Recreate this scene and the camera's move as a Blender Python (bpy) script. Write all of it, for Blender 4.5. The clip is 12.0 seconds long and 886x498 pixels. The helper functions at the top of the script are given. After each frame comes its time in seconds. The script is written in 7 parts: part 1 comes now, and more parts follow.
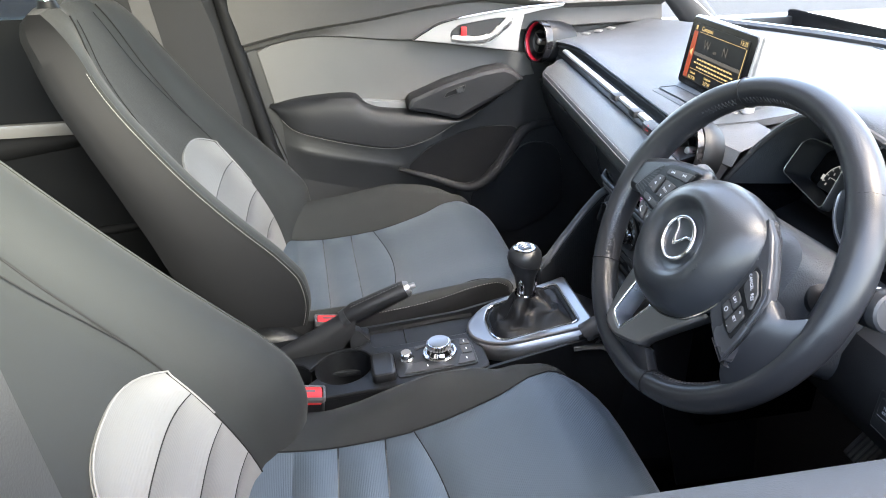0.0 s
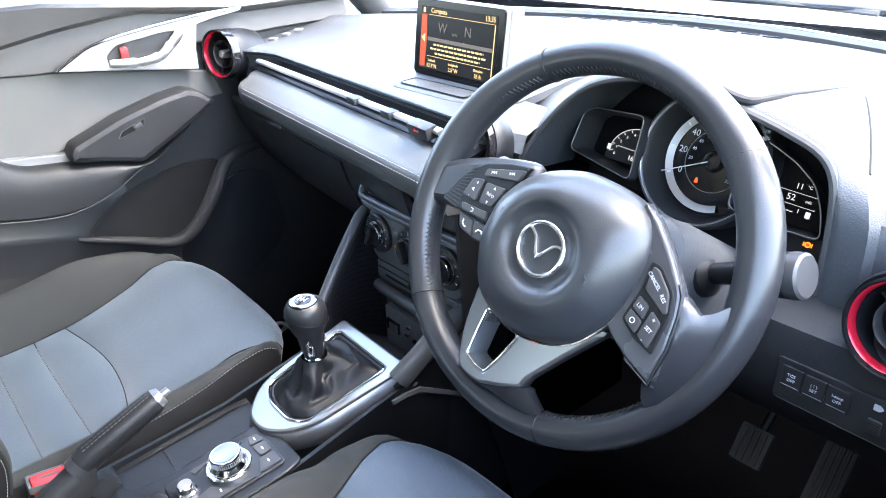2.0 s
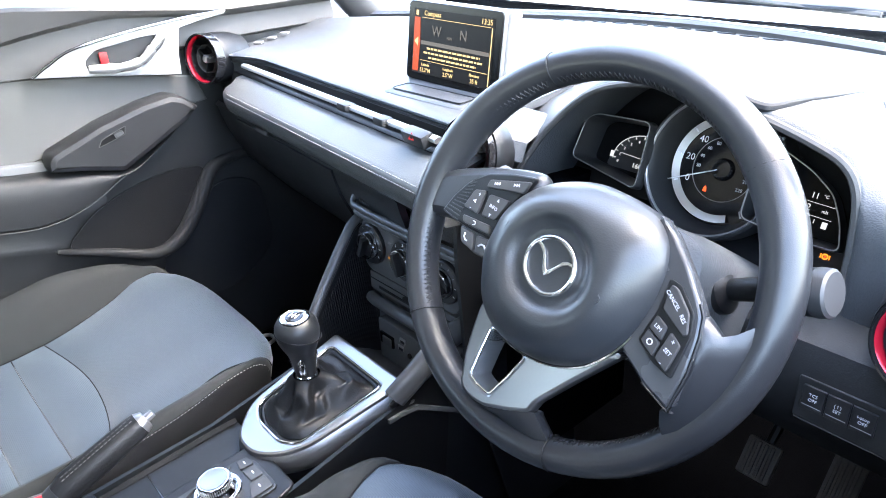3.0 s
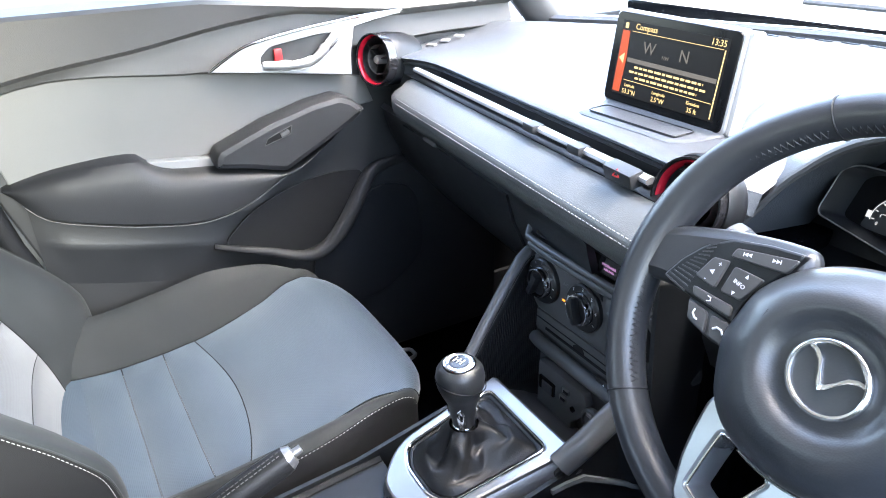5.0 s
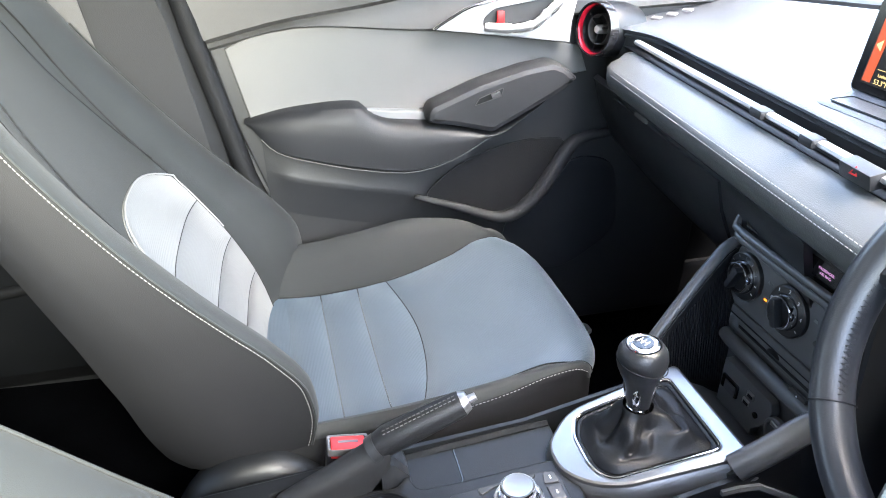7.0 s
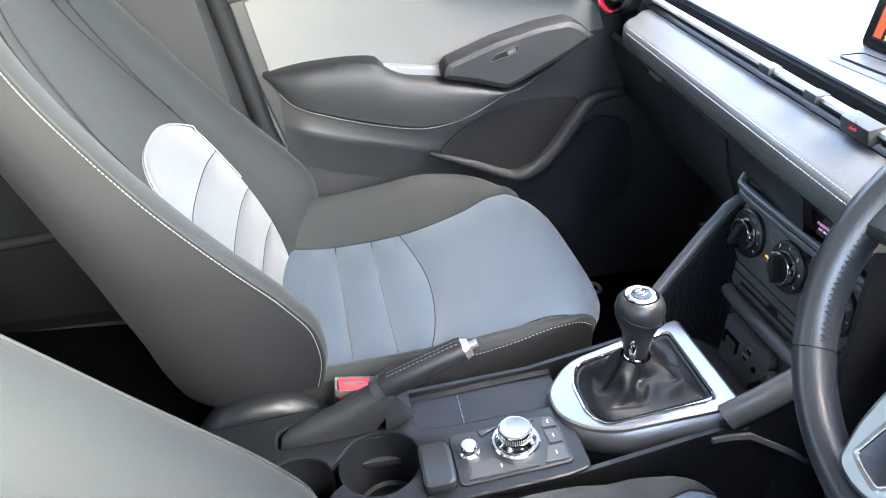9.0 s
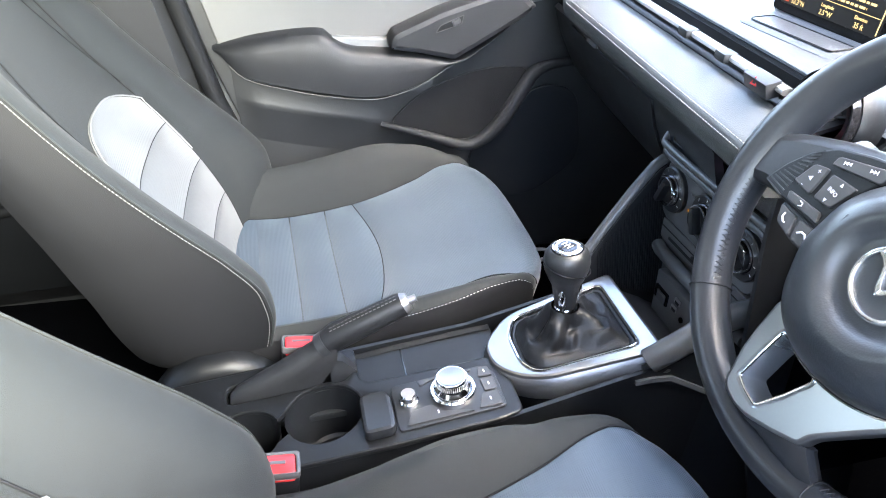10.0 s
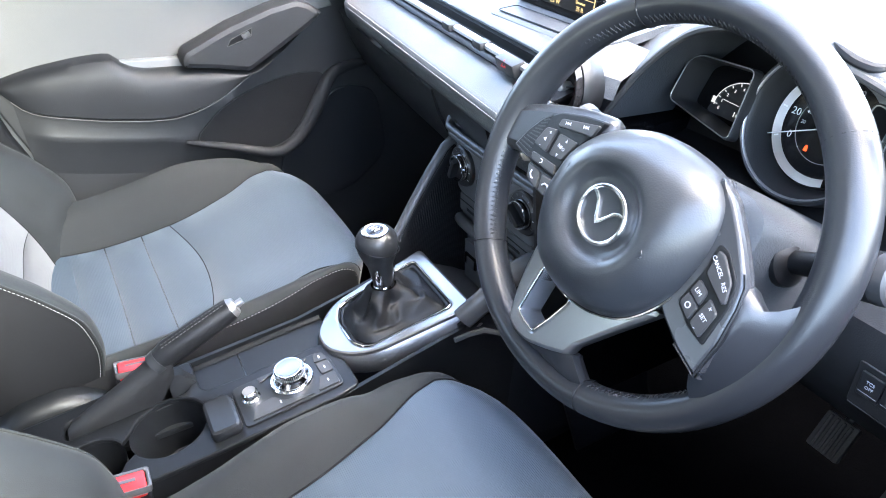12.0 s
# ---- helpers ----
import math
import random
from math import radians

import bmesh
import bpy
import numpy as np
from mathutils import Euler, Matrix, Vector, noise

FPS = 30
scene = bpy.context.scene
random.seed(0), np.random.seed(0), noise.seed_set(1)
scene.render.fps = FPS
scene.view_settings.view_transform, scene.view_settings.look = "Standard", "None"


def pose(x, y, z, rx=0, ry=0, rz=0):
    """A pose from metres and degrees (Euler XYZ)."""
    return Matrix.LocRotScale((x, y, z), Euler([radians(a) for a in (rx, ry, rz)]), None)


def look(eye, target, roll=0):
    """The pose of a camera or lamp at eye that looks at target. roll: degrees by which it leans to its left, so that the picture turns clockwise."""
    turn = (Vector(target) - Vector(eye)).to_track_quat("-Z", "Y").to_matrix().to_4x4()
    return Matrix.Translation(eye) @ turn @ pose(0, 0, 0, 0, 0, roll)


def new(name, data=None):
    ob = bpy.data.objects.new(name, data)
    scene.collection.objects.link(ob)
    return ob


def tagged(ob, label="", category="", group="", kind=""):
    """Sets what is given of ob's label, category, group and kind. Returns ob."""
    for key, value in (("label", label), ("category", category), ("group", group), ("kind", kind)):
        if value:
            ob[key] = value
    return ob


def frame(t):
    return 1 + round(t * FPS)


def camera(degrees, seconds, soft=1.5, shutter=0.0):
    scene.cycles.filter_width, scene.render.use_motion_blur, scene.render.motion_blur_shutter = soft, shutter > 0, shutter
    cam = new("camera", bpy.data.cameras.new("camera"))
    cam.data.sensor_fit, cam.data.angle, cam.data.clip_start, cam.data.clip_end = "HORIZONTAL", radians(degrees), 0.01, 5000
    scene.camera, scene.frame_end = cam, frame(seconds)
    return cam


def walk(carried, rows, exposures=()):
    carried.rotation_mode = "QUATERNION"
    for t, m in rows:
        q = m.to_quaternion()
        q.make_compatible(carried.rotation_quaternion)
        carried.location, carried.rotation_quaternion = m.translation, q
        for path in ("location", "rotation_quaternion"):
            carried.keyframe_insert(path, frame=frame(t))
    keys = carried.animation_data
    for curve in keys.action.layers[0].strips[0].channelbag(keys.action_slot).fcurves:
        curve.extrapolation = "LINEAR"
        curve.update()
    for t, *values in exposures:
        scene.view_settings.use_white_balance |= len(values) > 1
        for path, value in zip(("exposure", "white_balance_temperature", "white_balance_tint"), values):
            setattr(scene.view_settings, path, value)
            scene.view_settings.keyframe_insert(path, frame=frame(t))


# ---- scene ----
cam = camera(64.8, 12.0, soft=1.0)
PATH = [
    (0, (-0.352, -0.977, 1.302), (-0.066, 0.79, 0.408), -1.1),
    (0.5, (-0.393, -0.847, 1.289), (0.205, 0.85, 0.415), -2.4),
    (1, (-0.4, -0.786, 1.266), (0.515, 0.757, 0.383), -3.1),
    (1.5, (-0.406, -0.749, 1.251), (0.646, 0.702, 0.363), -3.1),
    (2, (-0.396, -0.731, 1.249), (0.706, 0.681, 0.361), -3.2),
    (2.5, (-0.394, -0.718, 1.245), (0.736, 0.674, 0.36), -3.2),
    (2.7, (-0.39, -0.711, 1.245), (0.746, 0.677, 0.36), -3.2),
    (4.3, (-0.362, -0.574, 1.248), (0.709, 0.858, 0.352), -2.9),
    (4.5, (-0.364, -0.564, 1.249), (0.648, 0.91, 0.353), -2.8),
    (5, (-0.371, -0.555, 1.25), (0.477, 1.027, 0.368), -2.4),
    (5.5, (-0.379, -0.556, 1.254), (0.304, 1.106, 0.376), -2.2),
    (6, (-0.387, -0.554, 1.257), (0.152, 1.154, 0.368), -1.9),
    (6.5, (-0.396, -0.556, 1.254), (0.041, 1.169, 0.341), -1.7),
    (7, (-0.399, -0.561, 1.249), (-0.032, 1.166, 0.309), -1.4),
    (7.2, (-0.401, -0.562, 1.246), (-0.055, 1.165, 0.299), -1.4),
    (8.8, (-0.392, -0.579, 1.244), (-0.107, 1.123, 0.232), -1.4),
    (9, (-0.382, -0.594, 1.243), (-0.097, 1.101, 0.219), -1.4),
    (9.5, (-0.352, -0.619, 1.234), (-0.063, 1.058, 0.184), -1.4),
    (10, (-0.343, -0.65, 1.237), (-0.002, 1.006, 0.169), -1.4),
    (10.5, (-0.332, -0.666, 1.238), (0.104, 0.962, 0.162), -1.8),
    (11, (-0.329, -0.685, 1.239), (0.224, 0.904, 0.158), -2.0),
    (11.5, (-0.32, -0.707, 1.245), (0.334, 0.842, 0.162), -2.4),
    (12, (-0.33, -0.733, 1.261), (0.425, 0.772, 0.182), -2.7),
]
walk(cam, [(t, look(eye, target, roll)) for t, eye, target, roll in PATH], [(0, 3.9, 7450, 10), (0.8, 4.45, 6950, 10), (2.0, 4.65, 6800, 10), (4.5, 4.62, 6850, 10), (7.0, 4.7, 7050, 10), (10.0, 4.8, 7050, 10), (12, 4.78, 6800, 10)])

# ---- world, sun, exposure ----
world = bpy.data.worlds.new("sky")
scene.world = world
world.use_nodes = True
wt = world.node_tree
wt.nodes.clear()
sky = wt.nodes.new("ShaderNodeTexSky")
sky.sky_type = "NISHITA"
sky.sun_disc = False
SUN_ELEVATION, SUN_AZIMUTH = 60.0, -46.0  # azimuth: degrees from the car's nose towards its left side
sky.sun_elevation = radians(SUN_ELEVATION)
sky.sun_rotation = radians(90 - SUN_AZIMUTH)
sky.air_density, sky.dust_density, sky.ozone_density = 1.0, 2.0, 1.0
bg = wt.nodes.new("ShaderNodeBackground")
bg.inputs["Strength"].default_value = 0.15
wo = wt.nodes.new("ShaderNodeOutputWorld")
wt.links.new(sky.outputs[0], bg.inputs[0])
wt.links.new(bg.outputs[0], wo.inputs[0])
sun = new("sun", bpy.data.lights.new("sun", "SUN"))
sun.data.energy, sun.data.angle, sun.data.color = 0.10, radians(30.0), (1.0, 0.96, 0.9)
se, sa = radians(SUN_ELEVATION), radians(SUN_AZIMUTH)
sun_way = Vector((math.cos(se) * math.cos(sa), math.cos(se) * math.sin(sa), math.sin(se)))
sun.matrix_world = look(sun_way * 20, (0, 0, 0))

# added fill lamp for skylight at the driver's open window, brightens the seat backs
window_fill = new("window_fill", bpy.data.lights.new("window_fill", "AREA"))
window_fill.data.shape, window_fill.data.size, window_fill.data.size_y = "RECTANGLE", 0.50, 0.20
window_fill.data.spread = radians(74)
window_fill.data.energy, window_fill.data.color = 2.0, (0.98, 1.0, 0.93)
window_fill.matrix_world = look((-0.36, -0.84, 1.33), (-0.89, 0.02, 1.09))


# ---- materials ----
def rgb(c):
    return (c, c, c, 1) if isinstance(c, (int, float)) else (*c, 1)


def surface(name, colour, rough=0.5, metal=0.0, grain=0.0, grain_size=0.0012, stain=0.12, ribs=0.0, rib_size=0.003, rib_axis="X", spec=0.5, coat=0.0, kind="noise", sheen=0.0):
    """A procedural surface: colour with two scales of variation, roughness wear and fine relief, in metres."""
    m = bpy.data.materials.new(name)
    m.use_nodes = True
    nt = m.node_tree
    b = nt.nodes["Principled BSDF"]
    b.inputs["Metallic"].default_value = metal
    b.inputs["Specular IOR Level"].default_value = spec
    b.inputs["Coat Weight"].default_value = coat
    co = nt.nodes.new("ShaderNodeTexCoord")
    big = nt.nodes.new("ShaderNodeTexNoise")
    big.inputs["Scale"].default_value, big.inputs["Detail"].default_value = 14, 4
    fine = nt.nodes.new("ShaderNodeTexNoise")
    fine.inputs["Scale"].default_value, fine.inputs["Detail"].default_value = 420, 3
    for n in (big, fine):
        nt.links.new(co.outputs["Object"], n.inputs["Vector"])
    mix = nt.nodes.new("ShaderNodeMath")
    mix.operation = "MULTIPLY_ADD"
    nt.links.new(fine.outputs["Fac"], mix.inputs[0])
    mix.inputs[1].default_value = 0.45
    nt.links.new(big.outputs["Fac"], mix.inputs[2])
    ramp = nt.nodes.new("ShaderNodeMapRange")
    ramp.inputs["From Min"].default_value, ramp.inputs["From Max"].default_value = 0.35, 1.1
    ramp.inputs["To Min"].default_value, ramp.inputs["To Max"].default_value = 1 - stain, 1 + stain
    nt.links.new(mix.outputs[0], ramp.inputs["Value"])
    tint = nt.nodes.new("ShaderNodeMix")
    tint.data_type, tint.blend_type = "RGBA", "MULTIPLY"
    tint.inputs["Factor"].default_value = 1
    tint.inputs["A"].default_value = rgb(colour)
    nt.links.new(ramp.outputs[0], tint.inputs["B"])
    nt.links.new(tint.outputs["Result"], b.inputs["Base Color"])
    rr = nt.nodes.new("ShaderNodeMapRange")
    rr.inputs["To Min"].default_value, rr.inputs["To Max"].default_value = max(0.02, rough - 0.07), min(1, rough + 0.07)
    nt.links.new(big.outputs["Fac"], rr.inputs["Value"])
    nt.links.new(rr.outputs[0], b.inputs["Roughness"])
    b.inputs["Sheen Weight"].default_value, b.inputs["Sheen Roughness"].default_value = sheen, 0.5
    if grain:
        if kind == "cells":
            g = nt.nodes.new("ShaderNodeTexVoronoi")
            out = g.outputs["Distance"]
        else:
            g = nt.nodes.new("ShaderNodeTexNoise")
            g.inputs["Detail"].default_value = 2
            out = g.outputs["Fac"]
        g.inputs["Scale"].default_value = 1 / grain_size
        nt.links.new(co.outputs["Object"], g.inputs["Vector"])
        bump = nt.nodes.new("ShaderNodeBump")
        bump.inputs["Strength"].default_value, bump.inputs["Distance"].default_value = grain, grain_size * 0.5
        nt.links.new(out, bump.inputs["Height"])
        nt.links.new(bump.outputs[0], b.inputs["Normal"])
        if ribs:
            w = nt.nodes.new("ShaderNodeTexWave")
            w.bands_direction = rib_axis
            w.inputs["Scale"].default_value = 0.314 / rib_size
            w.inputs["Distortion"].default_value = 0.4
            nt.links.new(co.outputs["Object"], w.inputs["Vector"])
            b2 = nt.nodes.new("ShaderNodeBump")
            b2.inputs["Strength"].default_value, b2.inputs["Distance"].default_value = ribs, rib_size * 0.35
            nt.links.new(w.outputs["Fac"], b2.inputs["Height"])
            nt.links.new(bump.outputs[0], b2.inputs["Normal"])
            nt.links.new(b2.outputs[0], b.inputs["Normal"])
    return m


def glowing(name, colour, strength):
    m = bpy.data.materials.new(name)
    m.use_nodes = True
    b = m.node_tree.nodes["Principled BSDF"]
    b.inputs["Base Color"].default_value = (0.004, 0.004, 0.004, 1)
    b.inputs["Specular IOR Level"].default_value = 0.08
    b.inputs["Emission Color"].default_value = rgb(colour)
    b.inputs["Emission Strength"].default_value = strength * 0.05
    b.inputs["Roughness"].default_value = 0.4
    return m


def glass(name, colour=(0.95, 0.97, 0.96), ior=1.45):
    m = bpy.data.materials.new(name)
    m.use_nodes = True
    b = m.node_tree.nodes["Principled BSDF"]
    b.inputs["Base Color"].default_value = rgb(colour)
    b.inputs["Transmission Weight"].default_value = 1
    b.inputs["Roughness"].default_value = 0.0
    b.inputs["IOR"].default_value = ior
    return m


DASH = surface("dash_vinyl", (0.042, 0.046, 0.051), 0.46, grain=0.35, grain_size=0.0016, kind="cells")
PLASTIC = surface("black_plastic", (0.0050, 0.0058, 0.0070), 0.42, grain=0.25, grain_size=0.0011, spec=0.34)
SOFT_BLACK = surface("soft_black_panel", (0.0085, 0.0098, 0.0116), 0.40, grain=0.2, grain_size=0.0014)
DOOR_DARK = surface("dark_grey_door_plastic", (0.016, 0.0172, 0.0188), 0.46, grain=0.25, grain_size=0.0013)
PULL_GREY = surface("pale_grey_pull", (0.13, 0.135, 0.14), 0.5, stain=0.05)
BAY_BLACK = surface("black_switch_bay", (0.006, 0.006, 0.007), 0.4, spec=0.2, stain=0.05)
ARM_BLACK = surface("soft_armrest_skin", (0.0085, 0.0093, 0.0108), 0.54, grain=0.25, grain_size=0.0014, spec=0.4)
PANEL_GREY = surface("grey_socket_plastic", (0.105, 0.111, 0.118), 0.45, grain=0.2, grain_size=0.0012)
SATIN_BLACK = surface("satin_black_trim", (0.055, 0.058, 0.062), 0.34, grain=0.1, grain_size=0.0012)
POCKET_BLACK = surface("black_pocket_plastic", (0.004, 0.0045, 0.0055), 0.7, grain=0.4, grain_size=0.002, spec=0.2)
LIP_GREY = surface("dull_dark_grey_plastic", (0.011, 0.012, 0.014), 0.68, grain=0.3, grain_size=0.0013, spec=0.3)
STACK_GREY = surface("dark_grey_stack_plastic", (0.072, 0.076, 0.081), 0.42, grain=0.2, grain_size=0.0012)
DOOR_UPPER = surface("grey_door_upper", (0.046, 0.0455, 0.045), 0.55, grain=0.25, grain_size=0.0013)
DOOR_INSERT = surface("grey_cloth_vinyl", (0.088, 0.088, 0.086), 0.6, grain=0.3, grain_size=0.0010, stain=0.06)
PAD = surface("grey_stitched_leatherette", (0.062, 0.065, 0.064), 0.36, grain=0.3, grain_size=0.0012, kind="cells", stain=0.06)
LEATHER = surface("black_leather", (0.01625, 0.01794, 0.0208), 0.31, grain=0.12, grain_size=0.0009, kind="cells", stain=0.05)
BOOT = surface("wrinkled_black_leather", (0.0062, 0.0068, 0.0080), 0.44, grain=0.35, grain_size=0.0018, spec=0.32)
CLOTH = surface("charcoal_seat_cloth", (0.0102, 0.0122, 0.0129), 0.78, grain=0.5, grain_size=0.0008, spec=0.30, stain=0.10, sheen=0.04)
# darker copy of the seat cloth: puts shade into the seat sides, also colours seams
CLOTH_SHADED = surface("shade_toned_seat_cloth", (0.0050, 0.0053, 0.0063), 0.72, grain=0.4, grain_size=0.0008, spec=0.22, stain=0.10)
CLOTH_RIB = surface("blue_grey_ribbed_cloth", (0.03335, 0.0483, 0.0644), 0.35, grain=0.3, grain_size=0.0008, ribs=0.30, rib_size=0.0022, rib_axis="X", spec=0.65, stain=0.06, sheen=0.12)
CLOTH_LIGHT = surface("pale_grey_ribbed_cloth", (0.13, 0.132, 0.132), 0.55, grain=0.3, grain_size=0.0008, ribs=0.25, rib_size=0.0022, rib_axis="Z", spec=0.45, stain=0.06)
SEAM_THREAD = surface("grey_thread", (0.24, 0.24, 0.24), 0.7, stain=0.1)
LACING = surface("dark_grey_lacing", (0.010, 0.0105, 0.012), 0.5, stain=0.1)
THREAD = surface("pale_thread", (0.31, 0.31, 0.30), 0.7, stain=0.1)
PIPING = surface("silver_piping", (0.17, 0.17, 0.17), 0.5, stain=0.08)
SATIN = surface("satin_silver", (0.47, 0.465, 0.455), 0.36, metal=0.9, stain=0.04)
SILVER_PAINT = surface("silver_paint", (0.33, 0.33, 0.33), 0.36, metal=0.55, stain=0.04)
SURROUND = surface("dull_silver_surround", (0.312, 0.3159, 0.3237), 0.30, metal=0.95, stain=0.04)
SPOKE_GREY = surface("glossy_grey_spoke_trim", (0.045, 0.048, 0.054), 0.26, metal=0.3, stain=0.05)
BRIGHT_TRIM = surface("bright_silver_trim", (0.55, 0.56, 0.58), 0.28, metal=0.9, stain=0.05)
CHROME = surface("chrome", (0.82, 0.83, 0.85), 0.08, metal=1.0, stain=0.02)
GLOSS = surface("gloss_black", (0.010, 0.010, 0.011), 0.10, stain=0.03)
SCREEN_BEZEL = surface("black_screen_bezel", (0.004, 0.004, 0.0045), 0.22, spec=0.12, stain=0.03)
BADGE = surface("bright_badge_metal", (0.86, 0.87, 0.89), 0.20, metal=1.0, stain=0.03)
HUB_SKIN = surface("grained_wheel_cover", (0.02275, 0.02535, 0.02886), 0.32, grain=0.09, grain_size=0.0015, kind="cells", stain=0.06)
DIM_MARK = surface("dim_button_print", (0.16, 0.165, 0.175), 0.6, stain=0.03)
MARKING = surface("button_print", (0.42, 0.44, 0.48), 0.6, stain=0.03)
RED_GLOSS = surface("red_gloss_ring", (0.42, 0.012, 0.03), 0.18, metal=0.35, stain=0.05)
BUTTON = surface("matt_button", (0.030, 0.031, 0.033), 0.45, stain=0.06)
WHITE_INK = surface("white_print", (0.75, 0.76, 0.78), 0.6, stain=0.03)
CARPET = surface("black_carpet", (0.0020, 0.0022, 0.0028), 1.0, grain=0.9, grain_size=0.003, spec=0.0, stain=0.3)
RUBBER = surface("worn_rubber", (0.105, 0.094, 0.084), 0.8, grain=0.5, grain_size=0.003, stain=0.3)
STEEL = surface("brushed_steel", (0.45, 0.45, 0.45), 0.35, metal=1.0, stain=0.1)
BUCKLE_GREY = surface("pale_grey_buckle_plastic", (0.055, 0.055, 0.058), 0.30, stain=0.06)
BELT = surface("woven_belt", (0.045, 0.045, 0.047), 0.7, grain=0.5, grain_size=0.0015, stain=0.1)
RED_PLASTIC = surface("red_button_plastic", (0.42, 0.014, 0.016), 0.35, stain=0.06)
# lining of unseen parts, made paler to bounce light onto the seat tops
LINER = surface("grey_headliner", (0.60, 0.59, 0.56), 0.9, grain=0.4, grain_size=0.002, spec=0.1)
PAINT = surface("silver_blue_car_paint", (0.52, 0.55, 0.58), 0.25, metal=0.4, coat=1.0, stain=0.04)
TARMAC = surface("tarmac", (0.055, 0.054, 0.052), 0.9, grain=0.8, grain_size=0.012, stain=0.3)
FRIT = surface("black_window_seal", (0.015, 0.015, 0.015), 0.4, stain=0.1)
PANE = glass("window_glass", ior=1.12)
TINTED = glass("tinted_glass", (0.10, 0.11, 0.11), 1.3)
SCREEN_GLOW = glowing("screen_dark", (0.012, 0.011, 0.011), 1.0)
SCREEN_RED = glowing("screen_red", (0.75, 0.13, 0.05), 1.0)
SCREEN_AMBER = glowing("screen_amber", (0.95, 0.72, 0.34), 1.5)
SCREEN_GREY = glowing("screen_grey", (0.22, 0.21, 0.20), 1.0)
LCD_WHITE = glowing("lcd_white", (0.8, 0.85, 0.9), 1.0)
LAMP_RED = glowing("warning_red", (1.0, 0.10, 0.03), 2.0)
LAMP_AMBER = glowing("amber_lamp", (1.0, 0.30, 0.03), 2.0)
LAMP_VIOLET = glowing("violet_lamp", (0.65, 0.35, 0.75), 0.8)


# ---- building helpers ----
def finish(me, mat, angle=38):
    me.materials.clear()
    me.materials.append(mat)
    me.shade_smooth()
    me.set_sharp_from_angle(angle=radians(angle))
    return me


def thing(name, label, category, group="", kind="", at=(0, 0, 0)):
    ob = new(name)
    ob.location = at
    bpy.context.view_layer.update()
    return tagged(ob, label, category, group, kind)


def part(name, bm, mat, parent=None, label="", angle=38):
    if isinstance(bm, bmesh.types.BMesh):
        me = bpy.data.meshes.new(name)
        bmesh.ops.recalc_face_normals(bm, faces=bm.faces)
        bm.to_mesh(me)
        bm.free()
    else:
        me = bm
    ob = new(name, finish(me, mat, angle))
    if parent is not None:
        ob.parent = parent
        ob.matrix_parent_inverse = base_of(parent).inverted()
    if label:
        ob["label"] = label
    return ob


def base_of(ob):
    m = ob.matrix_basis.copy()
    while ob.parent is not None:
        m = ob.parent.matrix_basis @ ob.matrix_parent_inverse @ m
        ob = ob.parent
    return m


def rounded(pts, r, n=4):
    """A polygon with its corners rounded."""
    out, k = [], len(pts)
    for i in range(k):
        p, a, b = Vector(pts[i]), Vector(pts[i - 1]), Vector(pts[(i + 1) % k])
        da, db = a - p, b - p
        q = min(r, da.length * 0.45, db.length * 0.45)
        s, e = p + da.normalized() * q, p + db.normalized() * q
        for j in range(n + 1):
            t = j / n
            out.append(tuple(s * (1 - t) ** 2 + p * 2 * t * (1 - t) + e * t * t))
    return out


def curve_through(pts, n=6, closed=False):
    """Catmull-Rom points."""
    v = [Vector(p) for p in pts]
    k, out = len(v), []
    for i in range(k if closed else k - 1):
        a, b, c, d = (v[(i - 1) % k] if closed or i else v[0]), v[i], v[(i + 1) % k], (v[(i + 2) % k] if closed or i + 2 < k else v[-1])
        for j in range(n):
            t = j / n
            out.append(0.5 * (2 * b + (c - a) * t + (2 * a - 5 * b + 4 * c - d) * t * t + (3 * b - 3 * c + d - a) * t ** 3))
    return out if closed else out + [v[-1]]


def plate(outlines, thick, m, bevel=0.001):
    """A flat piece in its own xy plane, from z=-thick to 0, outlines after the first are holes; laid at the pose m."""
    cu = bpy.data.curves.new("plate", "CURVE")
    cu.dimensions, cu.fill_mode = "2D", "BOTH"
    cu.extrude, cu.bevel_depth, cu.bevel_resolution, cu.offset = max(thick / 2 - bevel, 0.0001), bevel, 1, -bevel
    for pts in outlines:
        s = cu.splines.new("POLY")
        s.points.add(len(pts) - 1)
        for q, p in zip(s.points, pts):
            q.co = (p[0], p[1], 0, 1)
        s.use_cyclic_u = True
    ob = new("plate", cu)
    dg = bpy.context.evaluated_depsgraph_get()
    me = bpy.data.meshes.new_from_object(ob.evaluated_get(dg))
    bpy.data.objects.remove(ob)
    me.transform(m @ Matrix.Translation((0, 0, -thick / 2)))
    if m.determinant() < 0:
        me.flip_normals()
    return me


def lettering(words, size, m, align="CENTER"):
    cu = bpy.data.curves.new("words", "FONT")
    cu.body, cu.size, cu.align_x, cu.align_y, cu.extrude = words, size, align, "CENTER", 0.00015
    cu.resolution_u = 2
    ob = new("words", cu)
    dg = bpy.context.evaluated_depsgraph_get()
    me = bpy.data.meshes.new_from_object(ob.evaluated_get(dg))
    bpy.data.objects.remove(ob)
    me.transform(m)
    return me


def join(*meshes):
    bm = bmesh.new()
    for me in meshes:
        bm.from_mesh(me)
    return bm


def box(size, m, bevel=0.002, seg=2):
    bm = bmesh.new()
    bmesh.ops.create_cube(bm, size=1, matrix=Matrix.Diagonal((*size, 1)))
    if bevel:
        bmesh.ops.bevel(bm, geom=bm.edges[:], offset=bevel, segments=seg, profile=0.6, affect="EDGES")
    bmesh.ops.transform(bm, matrix=m, verts=bm.verts)
    return bm


